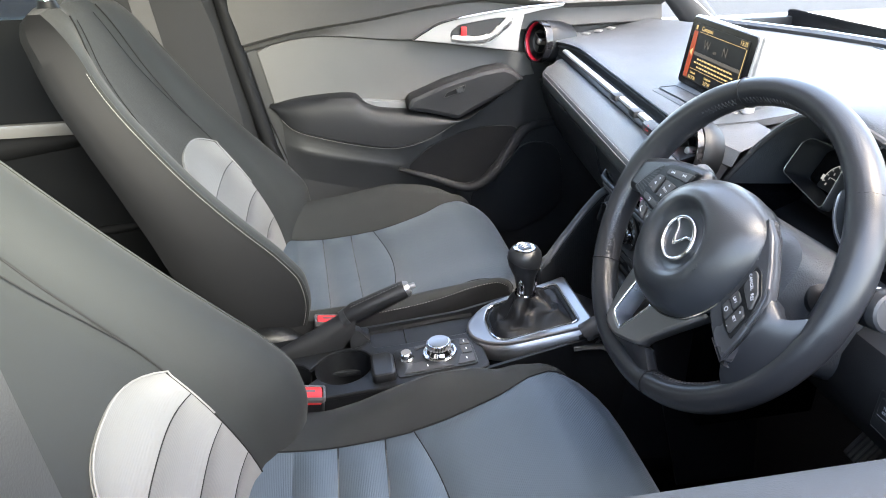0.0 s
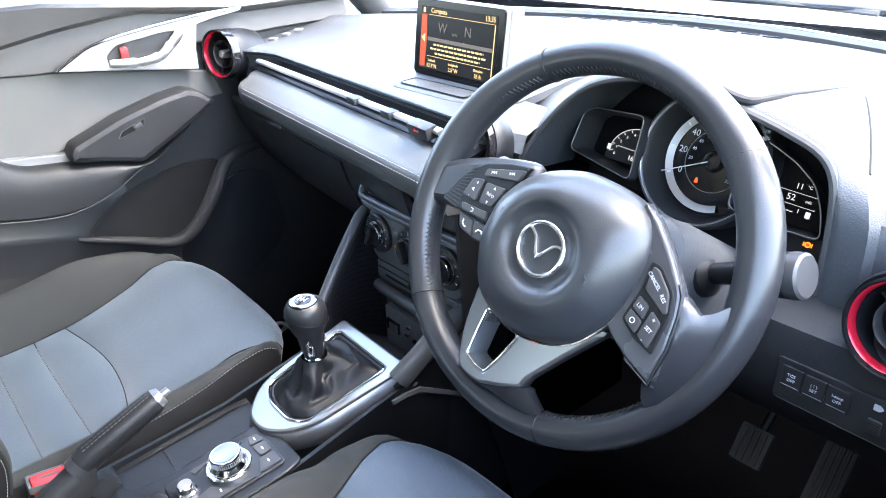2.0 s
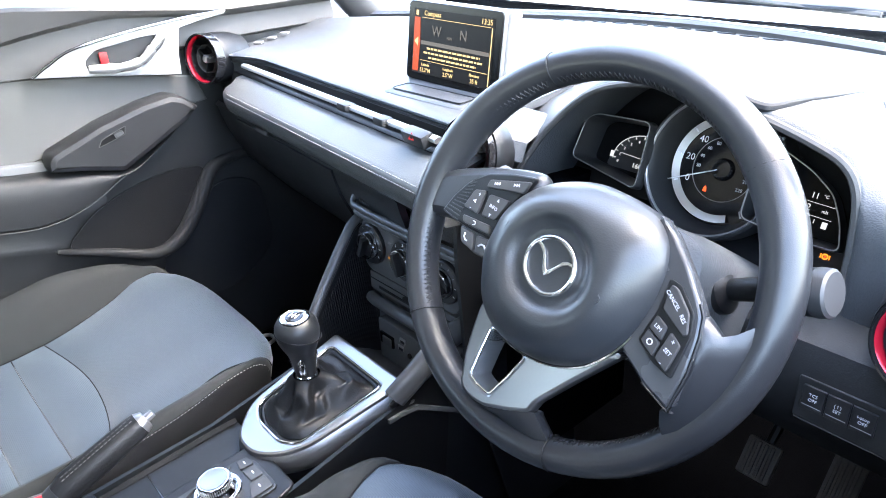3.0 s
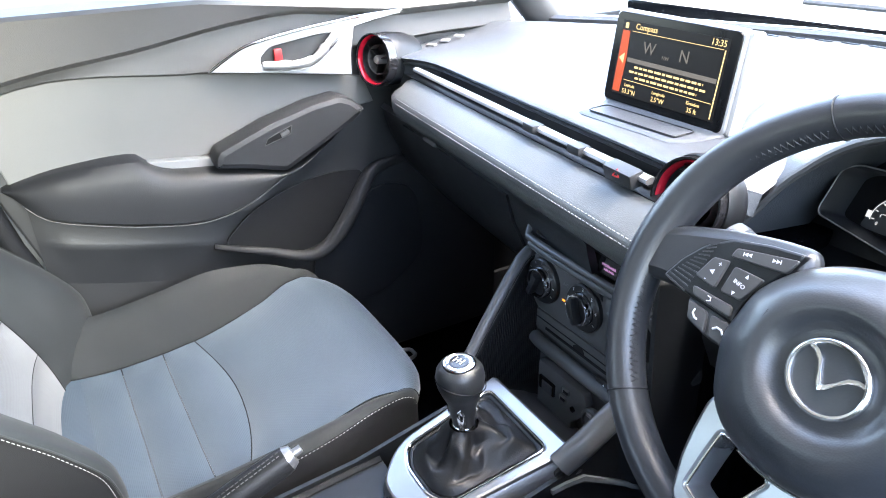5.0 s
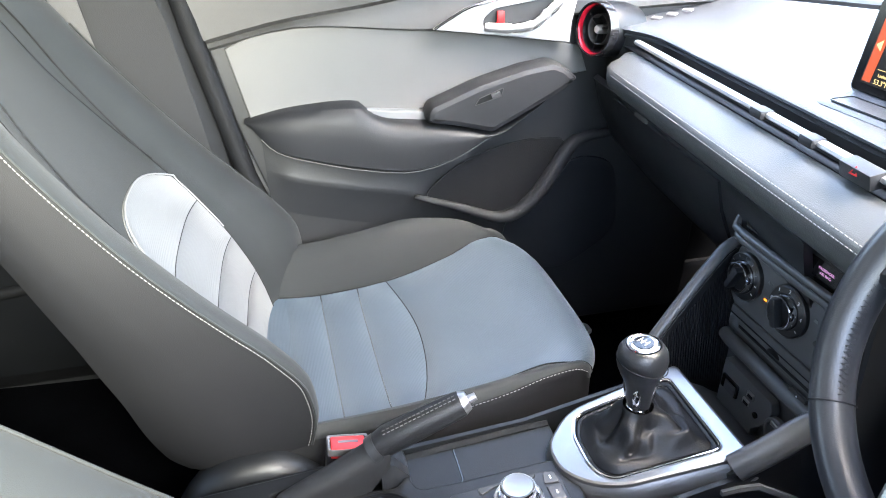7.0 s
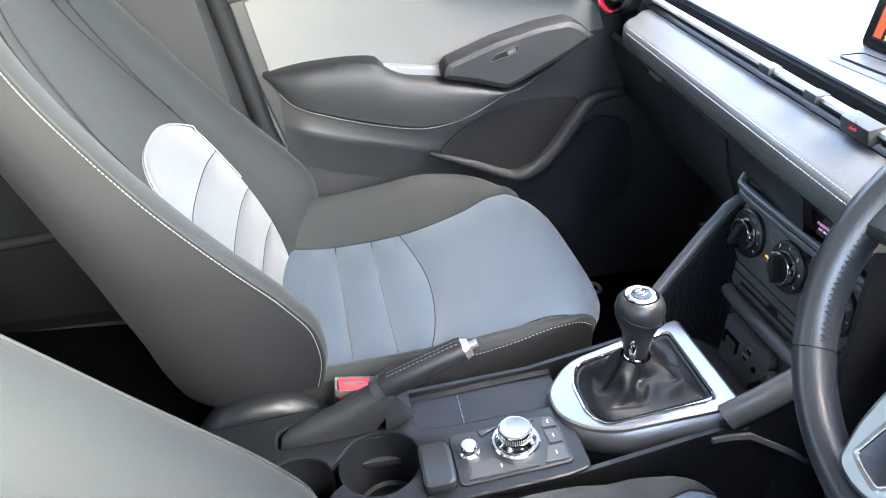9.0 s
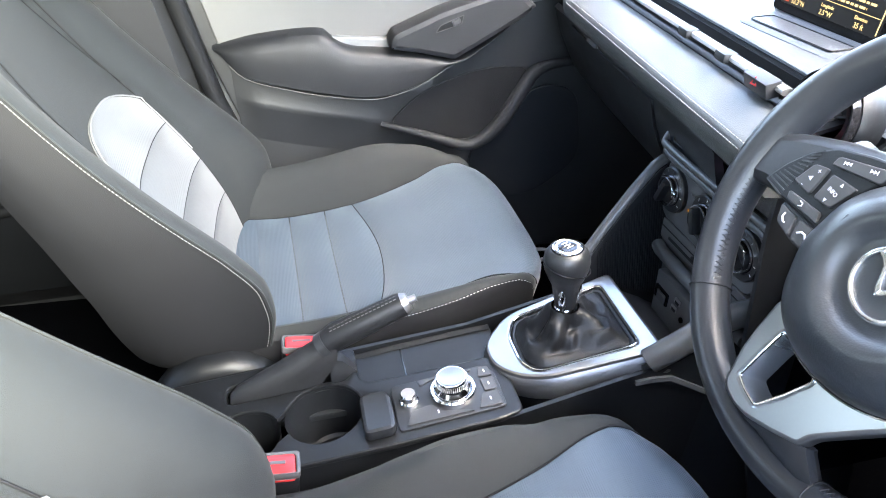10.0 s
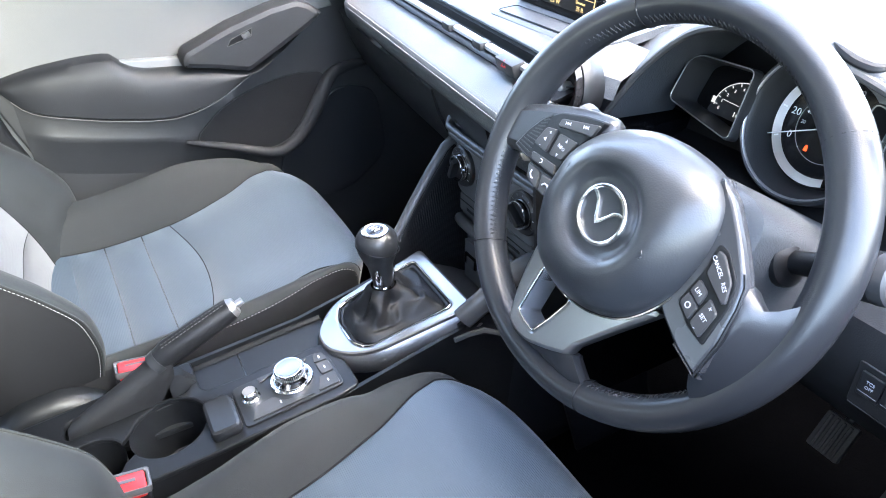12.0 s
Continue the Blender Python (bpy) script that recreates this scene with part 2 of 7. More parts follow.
def lathe(profile, m, n=40):
    """Turns (radius, height) points round the local z axis; radius 0 closes."""
    bm = bmesh.new()
    rings = []
    for r, h in profile:
        if r < 1e-6:
            rings.append([bm.verts.new((0, 0, h))])
        else:
            rings.append([bm.verts.new((r * math.cos(2 * math.pi * i / n), r * math.sin(2 * math.pi * i / n), h)) for i in range(n)])
    for a, b in zip(rings, rings[1:]):
        for i in range(n):
            j = (i + 1) % n
            if len(a) == 1 and len(b) == 1:
                continue
            if len(a) == 1:
                bm.faces.new((a[0], b[i], b[j]))
            elif len(b) == 1:
                bm.faces.new((a[i], a[j], b[0]))
            else:
                bm.faces.new((a[i], a[j], b[j], b[i]))
    bmesh.ops.transform(bm, matrix=m, verts=bm.verts)
    return bm


def loft(rows, closed=False, caps=True):
    """A skin over rows of equally many points; closed: each row is a ring."""
    bm = bmesh.new()
    vs = [[bm.verts.new(p) for p in row] for row in rows]
    k = len(vs[0])
    for a, b in zip(vs, vs[1:]):
        for i in range(k if closed else k - 1):
            j = (i + 1) % k
            bm.faces.new((a[i], a[j], b[j], b[i]))
    if closed and caps:
        bm.faces.new(vs[0][::-1])
        bm.faces.new(vs[-1])
    return bm


def sheet(rows, thick=0.004):
    """An open skin given thickness behind it."""
    bm = loft(rows)
    bmesh.ops.recalc_face_normals(bm, faces=bm.faces)
    bmesh.ops.solidify(bm, geom=bm.faces[:], thickness=thick)
    return bm


def tube(path, radius, n=10, closed=False, flat=1.0):
    """A round bar along points; radius may be a list."""
    v = [Vector(p) for p in path]
    k = len(v)
    rad = radius if isinstance(radius, (list, tuple)) else [radius] * k
    rows, up = [], None
    for i in range(k):
        d = (v[(i + 1) % k] - v[i - 1]) if closed or 0 < i < k - 1 else (v[min(i + 1, k - 1)] - v[max(i - 1, 0)])
        d.normalize()
        if up is None:
            up = Vector((0, 0, 1)) if abs(d.z) < 0.9 else Vector((1, 0, 0))
        side = d.cross(up).normalized()
        up = side.cross(d).normalized()
        rows.append([v[i] + rad[i] * (side * math.cos(2 * math.pi * j / n) + up * flat * math.sin(2 * math.pi * j / n)) for j in range(n)])
    if closed:
        return loft(rows + [rows[0]], True, False)
    return loft(rows, True)


def stitches(path, length=0.0042, gap=0.0026, radius=0.0007, lift=(0, 0, 0)):
    """A row of thread stitches along points, as one mesh."""
    v = [Vector(p) + Vector(lift) for p in path]
    bm = bmesh.new()
    run, at = length + gap, 0.0
    for a, b in zip(v, v[1:]):
        d = b - a
        w = d.length
        if w < 1e-6:
            continue
        d.normalize()
        while at < w:
            p, q = a + d * at, a + d * min(at + length, w + length)
            side = d.orthogonal().normalized() * radius
            up = d.cross(side)
            ring = [[bm.verts.new(c + o) for o in (side, up, -side, -up)] for c in (p, q)]
            for i in range(4):
                bm.faces.new((ring[0][i], ring[0][(i + 1) % 4], ring[1][(i + 1) % 4], ring[1][i]))
            at += run
        at -= w
    return bm


def xz(y):
    """Local x, y to world x, z, on the plane of that y; local z points towards the driver's side."""
    return Matrix(((1, 0, 0, 0), (0, 0, -1, y), (0, 1, 0, 0), (0, 0, 0, 1)))


def facing(at, normal, up=(0, 0, 1)):
    """A pose at a point whose local z is the normal and whose local y is as near to up as it can be."""
    n = Vector(normal).normalized()
    x = Vector(up).cross(n).normalized()
    y = n.cross(x)
    m = Matrix.Identity(4)
    for i, c in enumerate((x, y, n)):
        m[0][i], m[1][i], m[2][i] = c
    m.translation = at
    return m


def lerp(table, x):
    """Smooth interpolation in rows of (x, value), through every row."""
    if x <= table[0][0]:
        return table[0][1]
    if x >= table[-1][0]:
        return table[-1][1]
    k = next(i for i in range(len(table) - 1) if x <= table[i + 1][0])
    (a, p), (b, q) = table[k], table[k + 1]
    h = b - a
    s = (q - p) / h
    left = (p - table[k - 1][1]) / (a - table[k - 1][0]) if k else s
    right = (table[k + 2][1] - q) / (table[k + 2][0] - b) if k + 2 < len(table) else s
    m0 = 0.0 if left * s <= 0 else 2 * left * s / (left + s)
    m1 = 0.0 if right * s <= 0 else 2 * right * s / (right + s)
    t = (x - a) / h
    return p * (2 * t ** 3 - 3 * t * t + 1) + q * (3 * t * t - 2 * t ** 3) + h * (m0 * (t ** 3 - 2 * t * t + t) + m1 * (t ** 3 - t * t))


# ---- the car's shell ----
def strip_rows(ys, f):
    return [[Vector((x, y, z)) for x, z in f(y)] for y in ys]


ground = part("ground", loft([[(-400, -400, 0), (400, -400, 0)], [(-400, 400, 0), (400, 400, 0)]]), TARMAC)
tagged(ground, "dark grey tarmac car park ground", "ground", kind="structure")
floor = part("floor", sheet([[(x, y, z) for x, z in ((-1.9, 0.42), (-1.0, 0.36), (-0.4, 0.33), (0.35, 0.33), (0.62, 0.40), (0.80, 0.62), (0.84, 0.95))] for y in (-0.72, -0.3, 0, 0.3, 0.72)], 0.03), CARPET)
tagged(floor, "black carpeted car floor and footwell", "floor", kind="structure")


def hood_line(y):
    return 0.72 - 0.55 * y * y


def roof_rows():
    rows = []
    for y in (-0.62, -0.52, -0.3, 0, 0.3, 0.52, 0.62):
        e = (abs(y) / 0.62) ** 4
        rows.append([(x, y, z - 0.07 * e) for x, z in ((-1.9, 1.36), (-1.2, 1.46), (-0.5, 1.50), (-0.12, 1.47), (0.0, 1.44))])
    return rows


roof = part("ceiling", sheet(roof_rows(), 0.03), LINER)
tagged(roof, "unseen pale headliner under the car roof, bouncing light down", "headliner", kind="structure")
for sgn, nm in ((1, "wall_left"), (-1, "wall_right")):
    y = 0.74 * sgn
    sill = part(nm, box((2.9, 0.05, 0.16), pose(-0.55, y, 0.36), 0.01), DOOR_DARK)
    tagged(sill, "dark grey plastic door sill trim", "sill", kind="structure")
for sgn in (1, -1):
    skin = part("body_side", box((3.8, 0.02, 0.72), pose(-0.05, 0.785 * sgn, 0.66 if sgn > 0 else 0.61), 0.004), PAINT)
    tagged(skin, "outer skin of the car body side", "body side", group="body sides", kind="structure")
    kick = part("kick_panel", box((0.62, 0.02, 0.72), pose(0.62, 0.735 * sgn, 0.66), 0.004), SOFT_BLACK)
    tagged(kick, "black footwell side panel", "kick panel", group="kick panels", kind="structure")
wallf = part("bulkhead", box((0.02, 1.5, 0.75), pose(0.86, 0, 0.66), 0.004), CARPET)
tagged(wallf, "black carpeted bulkhead behind the dashboard", "bulkhead", kind="structure")
for sgn in (1, -1):
    # unseen rails, added to keep sky light and its reflection off the display
    rail = part("unseen_roof_rail", tube([(-1.75, 0.62 * sgn, 1.33), (-1.2, 0.635 * sgn, 1.40), (-0.5, 0.640 * sgn, 1.425), (-0.02, 0.615 * sgn, 1.395)], 0.050, 14), LINER)
    tagged(rail, "unseen roof side rail added to block sky over the door", "roof rail", group="roof rails", kind="structure")
    # dark tint is made up: these panes hold back light from the rear
    pane = part("blocking_rear_pane", box((0.80, 0.006, 0.30), pose(-1.15, 0.70 * sgn, 1.22, 8 * sgn), 0), TINTED)
    tagged(pane, "dark rear door pane added to block light", "window", group="rear windows", kind="structure")
# windscreen pillars
for sgn in (1, -1):
    p = part("windscreen_pillar", tube([(-0.02, 0.60 * sgn, 1.43), (0.25, 0.655 * sgn, 1.28), (0.50, 0.685 * sgn, 1.10), (0.62, 0.70 * sgn, 0.98)], [0.035, 0.035, 0.037, 0.04], 12), DOOR_UPPER)
    tagged(p, "grey trimmed windscreen pillar", "pillar", group="windscreen pillars", kind="structure")
ws_rows = []
for y in (-0.62, -0.4, -0.2, 0, 0.2, 0.4, 0.62):
    b = hood_line(y) + 0.06
    t = 0.03 - 0.06 * y * y
    ws_rows.append([(b + (t - b) * k, y * (1 - 0.06 * k), 1.045 + (1.44 - 1.045) * k + 0.03 * math.sin(math.pi * k) - 0.05 * (abs(y) / 0.62) ** 4 * k) for k in (0, 0.25, 0.5, 0.75, 1)])
wscreen = part("windscreen", sheet(ws_rows, 0.004), PANE)
wscreen.visible_shadow = False
tagged(wscreen, "clear laminated car windscreen glass", "windscreen", kind="structure")
seal = part("windscreen_seal", loft([[Vector((hood_line(y) + dx, y, z)) for dx, z in ((0.042, 1.024), (0.042, 1.036), (0.055, 1.041), (0.068, 1.036), (0.07, 1.02))] for y in [-0.64 + 0.08 * i for i in range(17)]], True), FRIT)
tagged(seal, "black seal along the windscreen base", "seal", kind="structure")

# bonnet outside
bonnet = part("bonnet", sheet([[(x, y, z - 0.10 * (abs(y) / 0.75) ** 3) for x, z in ((0.84, 1.01), (1.0, 1.03), (1.3, 1.0), (1.7, 0.90), (1.85, 0.78))] for y in (-0.75, -0.6, -0.35, 0, 0.35, 0.6, 0.75)], 0.01), PAINT)
nose = part("body_nose", box((0.03, 1.55, 0.56), pose(1.84, 0, 0.52), 0.01), PAINT)
tagged(nose, "pale blue-silver front panel of the car body", "body panel", kind="structure")
tagged(bonnet, "pale blue-silver painted car bonnet", "bonnet")
wiper = thing("windscreen_wiper", "black windscreen wiper resting at the glass base", "wiper", at=(0.80, -0.30, 1.05))
part("wiper_arm", tube([(0.80, -0.42, 1.062), (0.79, -0.25, 1.074), (0.83, 0.05, 1.07)], [0.008, 0.005, 0.004], 8), PLASTIC, wiper)
part("wiper_blade", tube([(0.785, -0.30, 1.070), (0.815, -0.05, 1.077), (0.83, 0.28, 1.073)], 0.005, 6), RUBBER, wiper)

# rear bench and rear shell
bench = thing("rear_bench", "charcoal cloth rear bench seat behind the front seats", "bench", at=(-1.3, 0, 0.4))
part("seat_cushion", box((0.5, 1.2, 0.2), pose(-1.32, 0, 0.50, 0, -4), 0.05, 4), CLOTH, bench)
part("seat_backrest", box((0.16, 1.2, 0.6), pose(-1.66, 0, 0.82, 0, -22), 0.05, 4), CLOTH, bench)
tail = part("rear_shell", sheet([[(-1.95, y, z) for z in (0.4, 0.8, 1.12)] for y in (-0.72, 0, 0.72)], 0.02), DOOR_DARK)
tagged(tail, "dark grey boot trim behind the rear bench", "trim", kind="structure")
for sgn in (1, -1):
    rd = part("rear_door_trim", loft([[(-1.95, 0.70 * sgn, 0.40), (-1.95, 0.68 * sgn, 0.75), (-1.95, 0.70 * sgn, 1.09), (-1.95, 0.76 * sgn, 1.09), (-1.95, 0.76 * sgn, 0.4)],
                                     [(-0.70, 0.70 * sgn, 0.40), (-0.70, 0.68 * sgn, 0.75), (-0.70, 0.70 * sgn, 1.09), (-0.70, 0.76 * sgn, 1.09), (-0.70, 0.76 * sgn, 0.4)]], True), PLASTIC)
    tagged(rd, "dark grey rear door trim panel", "door trim", group="rear doors", kind="structure")
    rp = part("rear_roof_pillar", tube([(-1.45, 0.70 * sgn, 1.08), (-1.7, 0.62 * sgn, 1.38)], 0.09, 12), LINER)
    tagged(rp, "pale grey rear roof pillar", "pillar", group="rear pillars", kind="structure")
rear_pull = part("rear_door_trim_strip", box((0.22, 0.02, 0.03), pose(-1.0, 0.665, 0.86), 0.006), SILVER_PAINT)
tagged(rear_pull, "silver trim strip on the rear door", "trim", kind="structure")


# ---- passenger door ----
def door_set():
    d = thing("passenger_door", "grey passenger door with cloth insert, black armrest and silver handle trim", "car door", at=(-0.1, 0.72, 0.40))
    base = rounded([(-0.50, 0.36), (0.42, 0.36), (0.44, 0.95), (0.40, 1.05), (-0.535, 1.05), (-0.50, 0.87), (-0.42, 0.60)], 0.03)
    part("door_panel", plate([base], 0.06, xz(0.672), 0.004), DOOR_DARK, d)
    # upper shoulder below the window
    rows = []
    for i in range(26):
        x = -0.545 + i * 0.04
        k = max(0, min(1, (x + 0.15) / 0.35))
        top = 1.132 - 0.040 * k
        low = lerp([(-0.545, 1.000), (-0.37, 1.030), (-0.14, 1.012), (0.0, 1.02), (0.3, 1.03)], x)
        zc = min(top - 0.016, max(low + 0.014, lerp([(-0.545, 1.016), (-0.40, 1.046), (-0.25, 1.064), (-0.10, 1.088), (0.05, 1.100), (0.4, 1.10)], x)))
        rows.append([(x, yy, zz) for yy, zz in ((0.700, low - 0.01), (0.668, low), (0.656, low + 0.006), (0.657, low + 0.35 * (zc - low)), (0.664, low + 0.75 * (zc - low)), (0.666, zc - 0.004), (0.655, zc + 0.001), (0.646, zc + 0.005), (0.643, zc + 0.5 * (top - zc)), (0.640, top - 0.006), (0.646, top), (0.72, top + 0.006), (0.73, top - 0.03), (0.73, low - 0.01))])
    part("shoulder_trim", loft(rows, True), DOOR_UPPER, d, "smooth grey upper door shoulder")
    seam = curve_through([(-0.50, 1.006), (-0.44, 1.028), (-0.37, 1.036), (-0.26, 1.030), (-0.144, 1.014), (0.0, 0.995), (0.128, 0.972)], 6)
    low = curve_through([(0.146, 0.922), (0.0, 0.905), (-0.25, 0.868), (-0.44, 0.868), (-0.474, 0.876)], 6)
    insert = [(p.x, p.y) for p in seam] + [(p.x, p.y) for p in low]
    part("cloth_insert", plate([insert], 0.02, xz(0.664), 0.003), DOOR_INSERT, d, "flat mid-grey door insert")
    top = curve_through([(-0.151, 1.020), (-0.121, 1.037), (-0.081, 1.055), (-0.001, 1.069), (0.092, 1.079), (0.140, 1.082), (0.200, 1.084)], 6)
    bez = [(p.x, p.y) for p in top] + [(0.200, 1.080), (0.150, 1.074), (0.108, 1.066), (0.098, 1.02), (0.096, 0.984), (0.060, 0.989), (-0.03, 1.003), (-0.10, 1.013)]
    recess = rounded([(-0.065, 1.022), (-0.064, 1.034), (-0.046, 1.049), (0.038, 1.060), (0.082, 1.060), (0.074, 1.043), (0.034, 1.011), (0.001, 1.005), (-0.050, 1.012)], 0.010)
    bezel = part("handle_bezel", plate([bez, recess], 0.016, xz(0.634), 0.002), SILVER_PAINT, d, "silver door handle surround")
    part("recess", plate([recess], 0.003, xz(0.6385), 0.0005), DOOR_DARK, bezel)
    part("door_lever", tube(curve_through([(-0.062, 0.634, 1.020), (-0.012, 0.627, 1.016), (0.026, 0.624, 1.022), (0.052, 0.626, 1.042), (0.074, 0.632, 1.058)], 5), [0.005, 0.006, 0.006, 0.0065, 0.007] * 4 + [0.006], 10, flat=1.3), SATIN, bezel, "satin silver pull lever")
    part("lock_tab", box((0.014, 0.008, 0.022), pose(-0.034, 0.634, 1.034), 0.003), RED_PLASTIC, bezel, "red lock tab")
    edge = [(p.x, 0.632, p.y + 0.0015) for p in top]
    part("bright_edge", tube(edge, 0.0022, 8), CHROME, bezel)
    # armrest: a long soft pad with an almost flat face and a rounded shoulder, over a thin groove
    rows = []
    for i in range(49):
        x = -0.486 + i * (0.597 / 48)
        up = lerp([(-0.486, 0.884), (-0.469, 0.889), (-0.401, 0.901), (-0.325, 0.905), (-0.291, 0.903), (-0.268, 0.884), (-0.239, 0.871), (-0.171, 0.862), (-0.100, 0.848), (-0.051, 0.836), (0.02, 0.866), (0.111, 0.922)], x)
        dn = lerp([(-0.486, 0.880), (-0.470, 0.868), (-0.459, 0.853), (-0.438, 0.833), (-0.372, 0.811), (-0.294, 0.791), (-0.230, 0.779), (-0.207, 0.777), (-0.175, 0.780), (-0.127, 0.793), (-0.051, 0.832), (0.02, 0.862), (0.111, 0.918)], x)
        dn = min(dn, up - 0.003)
        out = lerp([(-0.486, 0.650), (-0.46, 0.632), (-0.40, 0.615), (-0.30, 0.607), (-0.05, 0.606), (0.111, 0.646)], x)
        h = up - dn
        rows.append([(x, 0.675, dn), (x, out + 0.010, dn), (x, out + 0.004, dn + 0.04 * h), (x, out + 0.002, dn + 0.25 * h), (x, out, dn + 0.50 * h), (x, out + 0.001, dn + 0.70 * h), (x, out + 0.005, dn + 0.86 * h), (x, out + 0.014, up - 0.03 * h), (x, out + 0.028, up), (x, 0.675, up)])
    ar = part("armrest", loft(rows, True), ARM_BLACK, d, "padded black armrest")
    part("armrest_groove", tube([Vector(r[1]) + Vector((0, -0.004, -0.0015)) for r in rows[2:38]], 0.0010, 6), DOOR_UPPER, ar, "thin grey edge under the pad")
    pull = rounded([(-0.280, 0.889), (-0.160, 0.875), (-0.160, 0.853), (-0.236, 0.862)], 0.004)
    part("pull_cup", plate([pull], 0.03, xz(0.646), 0.002), PULL_GREY, d, "pale grey pull cup inlay")
    sw = rounded([(-0.172, 0.866), (-0.172, 0.883), (-0.164, 0.896), (-0.077, 0.929), (0.004, 0.950), (0.056, 0.957), (0.080, 0.948), (0.106, 0.925), (0.081, 0.906), (0.02, 0.874), (-0.052, 0.838), (-0.120, 0.856)], 0.006)
    pod = part("switch_pod", plate([sw], 0.06, xz(0.603), 0.011), ARM_BLACK, d, "black window switch pod")
    bay = rounded([(-0.088, 0.893), (-0.080, 0.905), (-0.036, 0.921), (-0.040, 0.906)], 0.002)
    part("switch_bay", plate([bay], 0.003, xz(0.6015), 0.0005), BAY_BLACK, pod)
    part("bay_edge", tube([(x, 0.6010, z) for x, z in bay], 0.0006, 5, True), DOOR_UPPER, pod)
    part("window_switch", box((0.016, 0.006, 0.009), pose(-0.050, 0.6005, 0.9095, 0, -18), 0.002), BUTTON, pod)
    # the door skin folds outwards below the armrest, down to the pocket
    rows = []
    for i in range(29):
        x = -0.462 + i * 0.0135
        zf = lerp([(-0.462, 0.782), (-0.445, 0.776), (-0.337, 0.745), (-0.211, 0.716), (-0.150, 0.700), (-0.084, 0.680)], x)
        zt = lerp([(-0.462, 0.862), (-0.438, 0.836), (-0.372, 0.814), (-0.207, 0.781), (-0.127, 0.796), (-0.084, 0.800)], x)
        k = min(1.0, max(0.0, (x + 0.462) / 0.04)) * min(1.0, max(0.0, (-0.125 - x) / 0.07))
        rows.append([(x, 0.6755, zt + 0.01), (x, 0.668 - 0.008 * k, zt), (x, 0.668 - 0.006 * k, zf + 0.6 * (zt - zf)), (x, 0.668 - 0.009 * k, zf + 0.12 * (zt - zf)), (x, 0.668 - 0.011 * k, zf), (x, 0.668 - 0.008 * k, zf - 0.008), (x, 0.668 - 0.001 * k, zf - 0.040), (x, 0.6755, zf - 0.10)])
    part("door_fold", loft(rows, True), DOOR_DARK, d, "folded dark grey lower door skin")
    # pocket with speaker; the shade inside the pocket is a flat black sheet
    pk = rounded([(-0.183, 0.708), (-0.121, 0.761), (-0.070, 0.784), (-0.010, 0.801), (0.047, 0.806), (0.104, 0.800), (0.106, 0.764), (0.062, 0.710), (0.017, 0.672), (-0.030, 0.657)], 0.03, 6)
    part("door_pocket", plate([pk], 0.004, xz(0.648), 0.001), POCKET_BLACK, d, "flat black sheet standing for the shaded door pocket")
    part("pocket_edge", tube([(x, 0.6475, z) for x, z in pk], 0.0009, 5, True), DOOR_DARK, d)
    lip = curve_through([(-0.195, 0.646, 0.712), (-0.110, 0.636, 0.684), (-0.032, 0.630, 0.656), (0.014, 0.630, 0.668), (0.052, 0.632, 0.704), (0.086, 0.636, 0.750), (0.113, 0.641, 0.786), (0.147, 0.648, 0.799), (0.20, 0.656, 0.800), (0.26, 0.664, 0.792)], 6)
    part("pocket_lip", tube(lip, [0.005 + 0.010 * math.sin(math.pi * i / (len(lip) - 1)) for i in range(len(lip))], 12), LIP_GREY, d)
    part("speaker_grille", plate([rounded([(-0.02, 0.62), (0.13, 0.76), (0.22, 0.74), (0.24, 0.58), (0.12, 0.50), (0.0, 0.53)], 0.05, 6)], 0.006, xz(0.660), 0.002), SOFT_BLACK, d)
    return d


door_set()
# outer skin and window frame rear edge
pw = part("b_pillar", loft([[(x0, 0.66 + dy, z) for x0, dy in ((xa, 0.0), (xa + 0.015, -0.02), (xb - 0.02, -0.02), (xb, 0.0), (xb, 0.07), (xa, 0.07))]
                            for z, xa, xb in ((0.40, -0.60, -0.36), (0.60, -0.585, -0.44), (0.75, -0.565, -0.515), (0.90, -0.70, -0.535), (1.06, -0.78, -0.560), (1.2, -0.84, -0.60), (1.42, -0.88, -0.62))], True), LIP_GREY)
tagged(pw, "grey plastic door pillar trim", "pillar", kind="structure")
rub = part("door_seal", tube([(-0.365, 0.66, 0.45), (-0.435, 0.655, 0.60), (-0.495, 0.652, 0.787), (-0.545, 0.652, 1.03), (-0.560, 0.655, 1.12), (-0.60, 0.64, 1.38)], 0.017, 12), POCKET_BLACK)
tagged(rub, "black rubber door seal", "seal", kind="structure")
belt = thing("seat_belt", "black webbing seat belt with a steel guide on the pillar", "seat belt", at=(-0.66, 0.63, 1.0))
part("webbing", sheet([[(-0.775, 0.634, 1.40), (-0.725, 0.622, 1.02)], [(-0.735, 0.634, 1.40), (-0.685, 0.622, 1.02)]], 0.0015), BELT, belt)
part("belt_tongue", plate([rounded([(-0.728, 0.985), (-0.724, 1.022), (-0.680, 1.022), (-0.684, 0.985)], 0.008), rounded([(-0.718, 1.002), (-0.716, 1.014), (-0.690, 1.014), (-0.692, 1.002)], 0.003)], 0.006, xz(0.616), 0.002), BUTTON, belt, "grey plastic coated belt tongue")
part("webbing", sheet([[(-0.722, 0.624, 0.99), (-0.640, 0.64, 0.50)], [(-0.688, 0.624, 0.99), (-0.600, 0.64, 0.50)]], 0.0015), BELT, belt)

